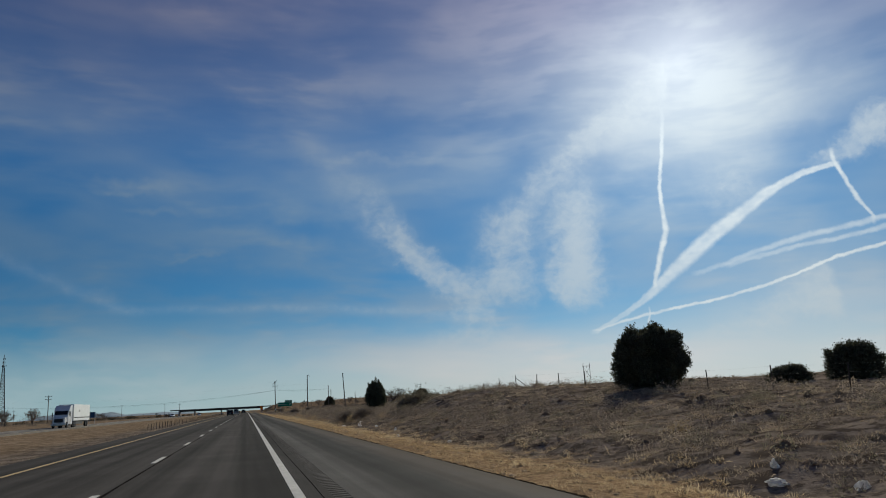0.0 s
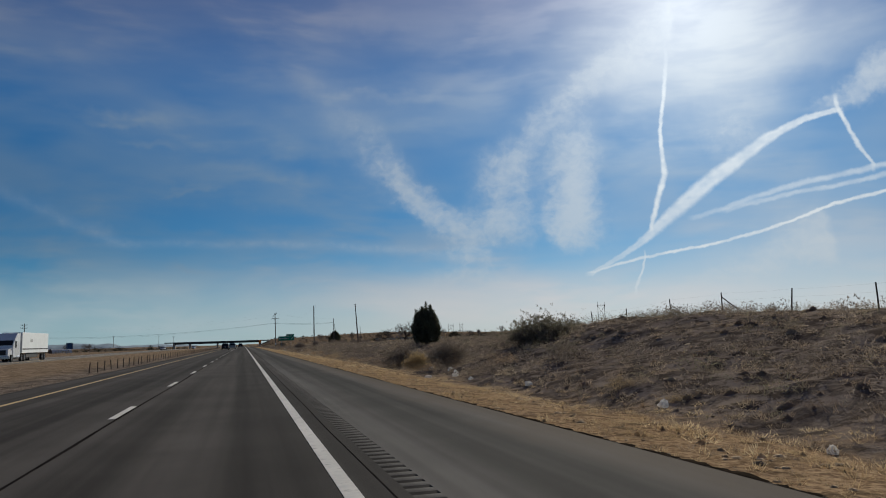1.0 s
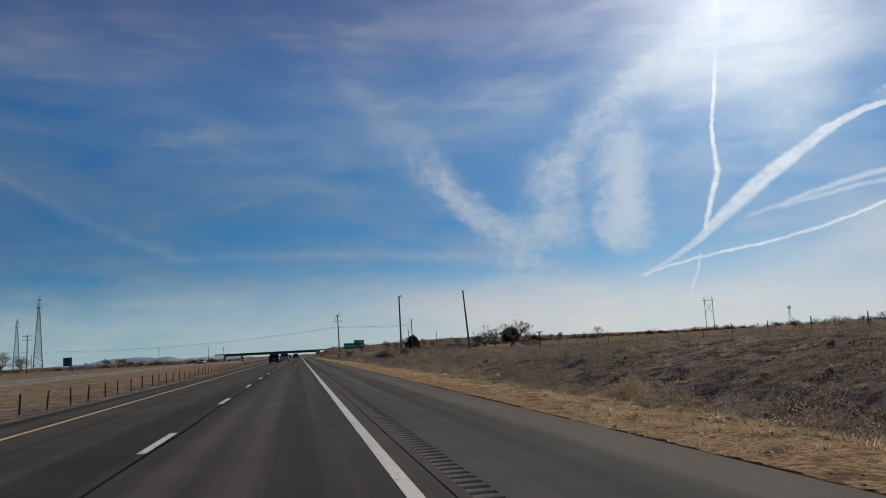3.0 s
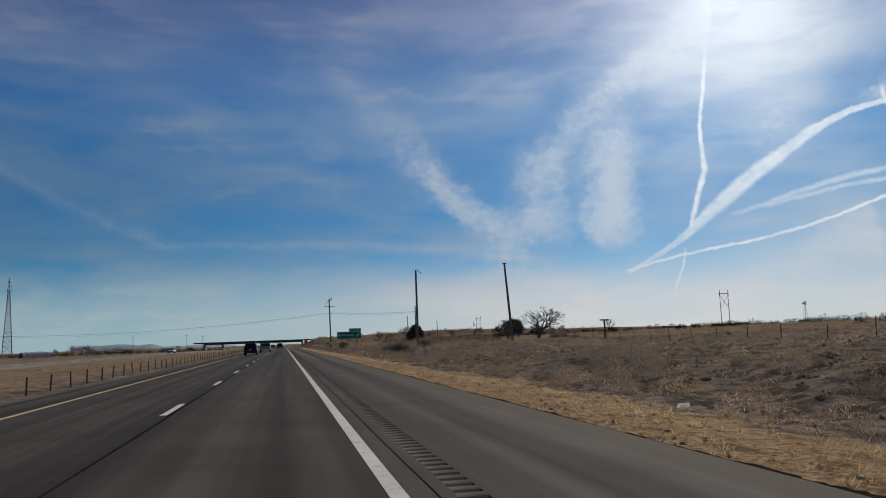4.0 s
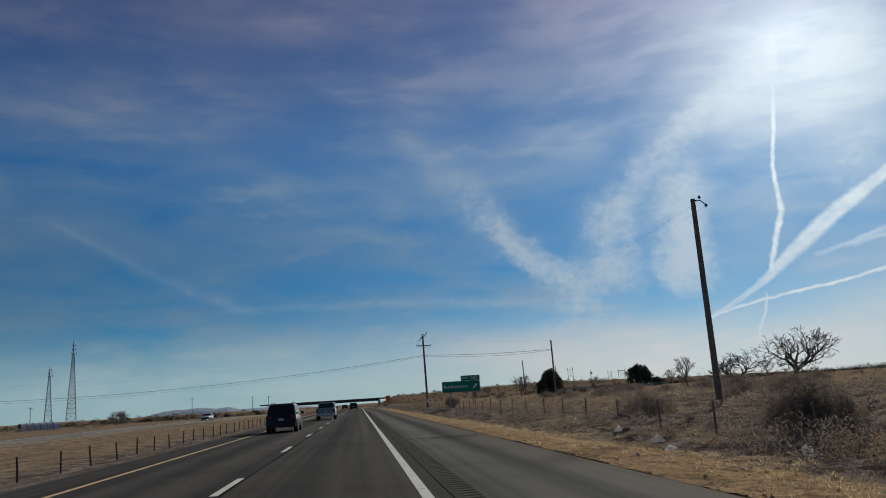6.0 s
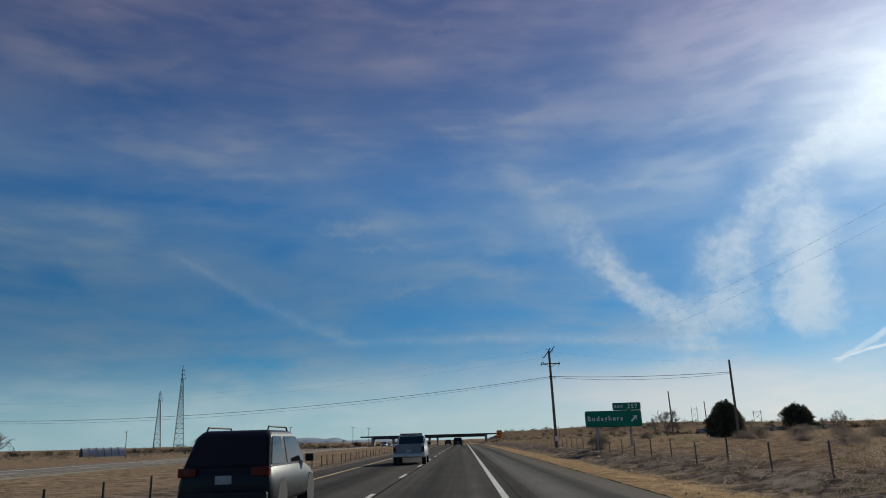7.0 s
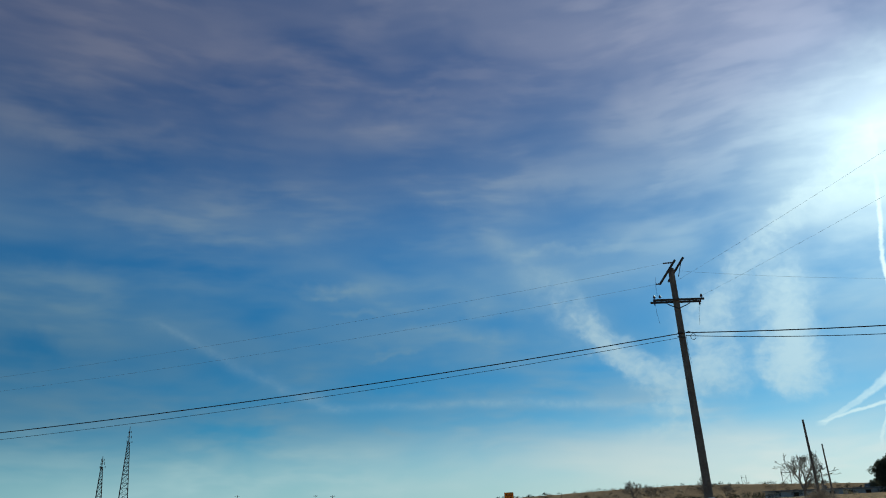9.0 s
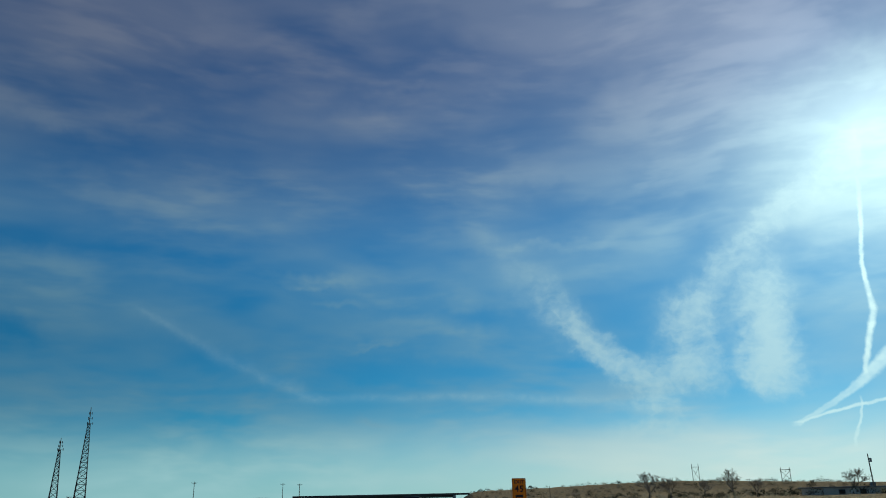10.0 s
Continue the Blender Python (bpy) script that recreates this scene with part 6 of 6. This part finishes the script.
scrub("bank_tan_brush", "low tan brush scattered on the bank", 900, (8.8, 27), (8, 270), (.20, .50), "dry_grass", 87, 90, patchy(3, 88, -.4, .4), .7)
scrub("bank_sage", "small grey-brown sage on the bank and in the field", 2200, (9, 60), (8, 420), (.14, .40), "sage", 61, 44, patchy(5, 62))
scrub("bank_stalks", "small dead brown weeds on the bank", 2200, (8, 40), (8, 350), (.10, .28), "twig", 63, 40, patchy(3, 64))
scrub("field_scrub", "grey-green scrub in the far field", 900, (60, 420), (60, 1100), (.5, 1.3), "sage", 65, 60)
scrub("far_scrub", "dark junipers scattered along the far right horizon", 620, (150, 520), (250, 1500), (1.5, 3.3), "far_trees", 66, 75)
scrub("far_scrub", "dark trees and scrub along the horizon across the highway", 240, (-170, -50), (430, 760), (.9, 2.0), "far_trees", 75, 80)
scrub("far_scrub", "dark scrub along the horizon behind the field", 420, (70, 260), (330, 700), (.8, 1.8), "far_trees", 70, 65)
scrub("far_scrub", "dark scrub along the far horizon beyond the opposite lanes", 330, (-420, -46), (360, 1500), (.9, 2.2), "far_trees", 67, 65)
scrub("hill_scrub", "dark scrub on the hill beside the bridge", 420, (14, 210), (600, 740), (.5, 1.5), "far_trees", 68, 90)
scrub("hill_scrub", "grey-brown brush on the hill beside the bridge", 420, (14, 210), (560, 720), (.5, 1.3), "twig", 168, 80)
scrub("far_scrub", "low scrub across the opposite carriageway", 160, (-130, -44), (200, 520), (.5, 1.2), "twig", 69, 90)

# ---------------------------------------------------------------- litter


def litter(x, y, w, h, seed, label="crumpled white plastic bag caught in the dry grass"):
    rg = np.random.default_rng(seed)
    bm = bmesh.new()
    bmesh.ops.create_icosphere(bm, subdivisions=3, radius=1)
    for v in bm.verts:
        c = v.co.copy()
        k = 1 + .45 * noise.noise(c * 1.3 + Vector((seed, 0, 0))) + .55 * abs(noise.noise(c * 2.6 + Vector((0, seed, 0)))) - .12 + .03 * rg.normal()
        v.co = Vector((c.x * w / 2 * k, c.y * w / 3.2 * k, max(-.10, (c.z * .75 + .20 * noise.noise(c * 2.2 + Vector((0, 0, seed)))) * h * k)))
    solid("litter", bm, M["litter"], label, "litter", on(x, y, rg.uniform(0, 360), .03), "litter on the verge")


for k, (x, y, w, h) in enumerate(((10.3, 13.3, .2, .17), (9.6, 12.4, .42, .1), (10.15, 10.9, .32, .16), (8.2, 41.8, .18, .13), (9.25, 48.05, .28, .2), (8.8, 33.0, .2, .1),
                                  (8.3, 66.95, .42, .16), (9.75, 67.3, .34, .34), (10.3, 70.2, .3, .18), (9.25, 63.2, .25, .12), (11.8, 79.8, .55, .24), (9.6, 57.4, .3, .14),
                                  (10.7, 178.9, 1.0, .36), (9.7, 176.2, .3, .15), (11.6, 141.5, .34, .24), (9.2, 146.0, .25, .1), (7.9, 184.0, .2, .08),
                                  (10.2, 229.1, .45, .3), (10.0, 222.6, .35, .26), (9.75, 218.2, .4, .25), (9.1, 215.6, .3, .18), (10.2, 210.4, .3, .26))):
    litter(x, y, w, h, 100 + k)

# ---------------------------------------------------------------- vehicles


def wheel(parent, x, y, r, w, rim="rim"):
    bm = bmesh.new()
    pr = [(-w / 2, r * .62), (-w / 2, r * .93), (-w * .36, r), (w * .36, r), (w / 2, r * .93), (w / 2, r * .62)]
    n = 20
    loft(bm, [[(x + a, y + q * math.cos(k * 2 * math.pi / n), r + q * math.sin(k * 2 * math.pi / n)) for a, q in pr] for k in range(n)] + [[(x + a, y + q * 1.0, r) for a, q in pr]], False)
    ty = part("tyre", bm, M["tyre"], parent, smooth=True)
    bm = bmesh.new()
    s = 1 if x > 0 else -1
    tube(bm, [(x - s * w * .4, y, r), (x + s * w * .36, y, r)], r * .62, 16)
    tube(bm, [(x + s * w * .34, y, r), (x + s * w * .44, y, r)], [r * .18, r * .14], 10)
    for k in range(5):
        a = k * 2 * math.pi / 5
        tube(bm, [(x + s * w * .40, y, r), (x + s * w * .40, y + r * .58 * math.cos(a), r + r * .58 * math.sin(a))], r * .07, 5)
    part("rim", bm, M[rim], ty)


def car(name, label, x, y, turn, paint_mat, L, Wd, H, belt, kind, group="vehicles on the highway", rails=False):
    """Rear bumper at the origin, nose along +y. kind: suv, van, sedan or pickup."""
    top = thing(name, label, "car" if kind != "pickup" else "pickup truck", pose(x, y, float(road_z(y)), 0, 0, turn), group)
    hw = Wd / 2
    P_ = M[paint_mat]
    r = .36 if kind != "pickup" else .40
    sill = .30 if kind != "pickup" else .42
    bm = bmesh.new()

    def ring(yy, z0, z1, w, wt):
        return [(-w, yy, z0 + .08), (-w * .96, yy, z0), (w * .96, yy, z0), (w, yy, z0 + .08), (w, yy, z0 + (z1 - z0) * .55), (wt, yy, z1 - .05), (wt * .94, yy, z1), (-wt * .94, yy, z1), (-wt, yy, z1 - .05), (-w, yy, z0 + (z1 - z0) * .55)]
    nose = belt - (.16 if kind != "van" else .10)
    secs = [(0.0, sill + .12, belt - .22, .88), (.06, sill + .02, belt - .06, .95), (.3, sill, belt, 1.0), (L * .5, sill, belt, 1.0), (L * .72, sill, belt - .02, 1.0), (L * .9, sill, nose, .97), (L - .12, sill + .04, nose - .12, .90), (L, sill + .14, nose - .26, .80)]
    loft(bm, [ring(a * 1.0, z0, z1, hw * w, hw * w * .94) for a, z0, z1, w in secs])
    part("body", bm, P_, top, smooth=True)
    if kind == "sedan":
        g = (.55, 1.15, L * .52, L * .74)
    elif kind == "pickup":
        g = (L * .40, L * .42, L * .62, L * .73)
    elif kind == "van":
        g = (.10, .42, L * .62, L * .82)
    else:
        g = (.14, .62, L * .58, L * .74)
    y0, y1, y2, y3 = g
    bm = bmesh.new()
    wt, wb = hw * .76, hw * .93
    lo = [(-wb, y0, belt - .03), (wb, y0, belt - .03), (wb, y3, belt - .03), (-wb, y3, belt - .03)]
    mi = [(-wt - .05, y1 - .06, H - .10), (wt + .05, y1 - .06, H - .10), (wt + .05, y2 + .08, H - .10), (-wt - .05, y2 + .08, H - .10)]
    hi = [(-wt + .06, y1 + .10, H), (wt - .06, y1 + .10, H), (wt - .06, y2 - .12, H), (-wt + .06, y2 - .12, H)]
    loft(bm, [lo, mi, hi])
    bmesh.ops.bevel(bm, geom=[e for e in bm.edges if max(v.co.z for v in e.verts) > belt], offset=.07, segments=3, affect="EDGES", profile=.5)
    cabin = part("cabin", bm, P_, top)

    def pane(name_, q, inset=.08, out=.012, where=cabin):
        c = sum((Vector(p) for p in q), Vector()) / 4
        n = (Vector(q[1]) - Vector(q[0])).cross(Vector(q[3]) - Vector(q[0])).normalized()
        pts = [Vector(p).lerp(c, inset) for p in q]
        b = bmesh.new()
        loft(b, [[p - n * .01 for p in pts], [p + n * out for p in pts]])
        part(name_, b, M["window"], where, "dark tinted glass")
    pane("rear_window", [lo[0], lo[1], mi[1], mi[0]], .10)
    pane("windscreen", [lo[2], lo[3], mi[3], mi[2]], .08)
    for s in (0, 1):
        a, b, c, d = (lo[1], lo[2], mi[2], mi[1]) if s == 0 else (lo[3], lo[0], mi[0], mi[3])
        f1, f2 = (.36, .40) if kind != "pickup" else (.47, .53)
        spl = lambda p, q, t: tuple(Vector(p).lerp(Vector(q), t))
        pane("side_window", [a, spl(a, b, f1), spl(d, c, f1), d], .13)
        pane("side_window", [spl(a, b, f2), b, c, spl(d, c, f2)], .13)
    for sx in (-1, 1):
        for yy in (.20 * L, .81 * L):
            wheel(top, sx * (hw - .12), yy, r, .23)
            bm = bmesh.new()
            tube(bm, [(sx * (hw - .24), yy, r), (sx * (hw + .004), yy, r)], r * 1.14, 18)
            part("wheel_arch", bm, M["trim"], top)
        bm = bmesh.new()
        if kind == "pickup":
            box(bm, sx * hw * .86 - .09, sx * hw * .86 + .09, -.02, .08, belt - .42, belt - .08, .015)
        elif kind == "van":
            box(bm, sx * hw * .88 - .07, sx * hw * .88 + .07, -.01, .16, belt - .28, belt + .12, .015)
        else:
            box(bm, sx * hw * .76 - .19, sx * hw * .76 + .17, -.015, .14, belt - .20, belt - .03, .02)
        part("tail_light", bm, M["red"], top, "red tail light")
        bm = bmesh.new()
        box(bm, sx * hw * .68 - .19, sx * hw * .68 + .19, L - .22, L - .06, nose - .30, nose - .14, .02)
        part("headlight", bm, M["lamp"], top, "clear headlight")
        bm = bmesh.new()
        box(bm, sx * (hw + .10) - .10, sx * (hw + .10) + .10, y3 - .38, y3 - .22, belt - .01, belt + .16, .03)
        part("mirror", bm, M["trim"], top)
        if rails:
            bm = bmesh.new()
            tube(bm, [(sx * wt * .88, y1 + .15, H - .02), (sx * wt * .88, y1 + .25, H + .07), (sx * wt * .88, y2 - .3, H + .07), (sx * wt * .88, y2 - .18, H - .02)], .02, 6)
            part("roof_rail", bm, M["trim"], top)
    bm = bmesh.new()
    box(bm, -hw * .92, hw * .92, -.07, .10, sill + .02, sill + .26, .04)
    part("rear_bumper", bm, M["rim"] if kind == "pickup" else M["trim"], top)
    bm = bmesh.new()
    box(bm, -hw * .86, hw * .86, L - .10, L + .03, sill + .04, sill + .26, .04)
    part("front_bumper", bm, M["trim"], top)
    bm = bmesh.new()
    box(bm, -hw * .55, hw * .55, L - .10, L + .012, nose - .34, nose - .18, .02)
    part("grille", bm, M["trim"], top)
    bm = bmesh.new()
    zp = belt - .34 if kind != "pickup" else sill + .30
    box(bm, -.16, .16, -.035, .02, zp, zp + .16)
    part("number_plate_bar", bm, M["plate"], top, "pale plain plate")
    if kind == "pickup":
        bm = bmesh.new()
        box(bm, -hw * .80, hw * .80, .08, L * .385, belt - .52, belt + .012)
        part("bed", bm, M["trim"], top, "dark open load bed")
        for sx in (-1, 1):
            bm = bmesh.new()
            box(bm, sx * hw * .875 - .07, sx * hw * .875 + .07, .05, L * .40, belt - .06, belt + .09, .02)
            part("bed_side", bm, P_, top)
        bm = bmesh.new()
        box(bm, -hw * .82, hw * .82, -.01, .07, belt - .50, belt + .07, .02)
        part("tailgate", bm, M["tailgate"], top, "grey tailgate")
        bm = bmesh.new()
        box(bm, -hw * .70, hw * .70, L * .40, L * .43, H - .02, H + .06, .02)
        part("visor", bm, M["trim"], top)
    return top


M["tailgate"] = paint("grey_paint", (0.24, 0.25, 0.27))
car("dark_suv", "dark blue sport utility vehicle with roof rails in the passing lane", -4.85, 240.5, 0, "navy", 4.65, 1.90, 1.74, 1.05, "suv", rails=True)
car("white_pickup", "white pickup truck with a grey tailgate in the passing lane", -3.55, 272.5, 0, "white_car", 5.7, 2.02, 1.82, 1.15, "pickup")
car("black_minivan", "black minivan with tinted windows on the highway lane", -1.45, 388.0, 0, "black_car", 4.9, 1.96, 1.78, 1.05, "van")
car("dark_sedan", "small dark sedan far off on the highway", -4.6, 440.0, 0, "black_car", 4.7, 1.84, 1.46, .95, "sedan")
car("white_sedan", "white sedan coming along the opposite carriageway", -32.2, 362.0, 180, "white_car", 4.7, 1.84, 1.46, .95, "sedan")
car("white_suv", "white sport utility vehicle far off on the opposite carriageway", -29.0, 505.0, 180, "white_car", 4.7, 1.90, 1.72, 1.05, "suv")
car("white_sedan", "white sedan far off on the opposite carriageway", -32.5, 560.0, 180, "white_car", 4.7, 1.84, 1.46, .95, "sedan")


def semi(x, y):
    """Nose towards -y, at the origin."""
    top = thing("semi_truck", "white articulated lorry with a long box trailer on the opposite carriageway", "semi truck", pose(x, y, 0), "vehicles on the highway")
    bm = bmesh.new()
    loft(bm, [[(-1.0 * w, yy, z0), (1.0 * w, yy, z0), (1.0 * w, yy, z1), (-1.0 * w, yy, z1)] for yy, z0, z1, w in ((0, .75, 1.5, .82), (.1, .6, 1.72, .95), (1.5, .6, 1.9, 1.05), (1.6, .6, 2.2, 1.12), (2.1, .6, 3.0, 1.18), (2.5, .6, 3.35, 1.2), (3.2, .6, 3.85, 1.2), (4.6, .6, 3.9, 1.2))])
    cab = part("cab", bm, M["white_car"], top)
    bm = bmesh.new()
    loft(bm, [[(-1.02, yy, z), (1.02, yy, z), (1.02, yy + .02, z), (-1.02, yy + .02, z)] for yy, z in ((1.62, 2.25), (2.03, 2.92))])
    part("windscreen", bm, M["window"], cab, "dark windscreen")
    for s in (-1, 1):
        bm = bmesh.new()
        box(bm, s * 1.19 - .015, s * 1.19 + .025, 2.3, 3.0, 2.1, 2.85)
        part("side_window", bm, M["window"], cab)
        bm = bmesh.new()
        box(bm, s * 1.42 - .07, s * 1.42 + .07, 1.7, 1.85, 1.9, 2.7, .02)
        part("mirror", bm, M["trim"], cab)
        bm = bmesh.new()
        box(bm, s * .75 - .2, s * .75 + .2, -.02, .15, 1.0, 1.3, .03)
        part("headlight", bm, M["lamp"], cab)
        bm = bmesh.new()
        tube(bm, [(s * 1.05, 4.75, .9), (s * 1.05, 4.75, 3.95)], .09, 8)
        part("exhaust", bm, M["rim"], cab)
        bm = bmesh.new()
        tube(bm, [(s * .95, 2.9, .65), (s * .95, 4.2, .65)], .32, 14)
        part("fuel_tank", bm, M["rim"], cab)
    bm = bmesh.new()
    box(bm, -.7, .7, -.05, .1, .95, 1.6, .03)
    part("grille", bm, M["trim"], cab)
    bm = bmesh.new()
    box(bm, -1.2, 1.2, -.18, .12, .45, .8, .05)
    part("bumper", bm, M["rim"], cab)
    bm = bmesh.new()
    box(bm, -.45, .45, .6, 8.0, .6, .85)
    part("chassis", bm, M["trim"], top)
    bm = bmesh.new()
    box(bm, -1.28, 1.28, 5.3, 19.6, 1.15, 4.05, .03)
    tr = part("trailer", bm, M["sign_white"], top, "white box trailer")
    for s in (-1, 1):
        bm = bmesh.new()
        box(bm, s * 1.285 - .01, s * 1.285 + .012, 5.5, 19.4, 1.62, 1.78)
        part("stripe", bm, M["trim"], tr, "dark stripe")
        bm = bmesh.new()
        box(bm, s * 1.285 - .01, s * 1.285 + .012, 9.4, 10.6, 2.7, 3.1)
        part("emblem", bm, M["plate"], tr, "faint grey emblem")
        bm = bmesh.new()
        box(bm, s * 1.0 - .04, s * 1.0 + .04, 8.2, 14.5, .5, 1.15, .02)
        part("side_skirt", bm, M["trim"], tr)
    for yy in (1.1, 5.6, 6.9, 16.6, 17.9):
        for s in (-1, 1):
            wheel(top, s * 1.05, yy, .5, .32)
    return top


semi(-31.4, 143.5)

# ---------------------------------------------------------------- buildings


def low_house(x, y, w, d, z1):
    base = min(at(x + w * q, y) for q in (0, .5, 1)) - 1.0
    h = z1 - base
    top = thing("low_building", "long low flat-roofed pale building with small windows", "building", pose(x, y, base))
    bm = bmesh.new()
    box(bm, 0, w, 0, d, 0, h - .25)
    wall = part("wall", bm, M["stucco"], top)
    bm = bmesh.new()
    box(bm, -.4, w + .4, -.4, d + .4, h - .25, h, .03)
    roof_ = part("roof", bm, M["roof"], top)
    for q in (.3, .55, .8):
        bm = bmesh.new()
        box(bm, w * q - .4, w * q + .4, d * .4, d * .4 + .8, h, h + .8, .03)
        part("roof_vent", bm, M["roof"], roof_)
    q = 3.0
    while q < w - 3:
        win = bmesh.new()
        box(win, q - .05, q + 1.25, -.06, .02, h - 1.45, h - .5)
        wn = part("window", win, M["roof"], wall)
        bm = bmesh.new()
        box(bm, q + .03, q + 1.17, -.075, -.055, h - 1.37, h - .58)
        part("pane", bm, M["window"], wn)
        q += 4.2


low_house(77.2, 470.0, 41.0, 9.0, 2.45)


def quonset(x, y):
    top = thing("quonset_hut", "half-round metal hut with dark rusty end and patchy white sides", "hut", pose(x, y, at(x, y) - .1, 0, 0, -52))
    n, R, L = 14, 1.55, 8.5
    bm = bmesh.new()
    loft(bm, [[(R * math.cos(math.pi * k / n), yy, .25 + R * 1.05 * math.sin(math.pi * k / n)) for k in range(n + 1)] + [(-R, yy, -.1), (R, yy, -.1)] for yy in (0.05, L)])
    part("shell", bm, M["whitewash"], top, "patchy white sheet metal")
    bm = bmesh.new()
    loft(bm, [[(R * 1.02 * math.cos(math.pi * k / n), yy, .25 + R * 1.07 * math.sin(math.pi * k / n)) for k in range(n + 1)] + [(-R, yy, -.1), (R, yy, -.1)] for yy in (-.02, .05)])
    part("end_wall", bm, M["rust"], top, "dark rusty end wall")
    for k in range(1, 6):
        bm = bmesh.new()
        yy = L * k / 6
        tube(bm, [(R * 1.02 * math.cos(math.pi * q / n), yy, .25 + R * 1.07 * math.sin(math.pi * q / n)) for q in range(n + 1)], .05, 5)
        part("rib", bm, M["rust"], top)


quonset(-79.5, 382.0)
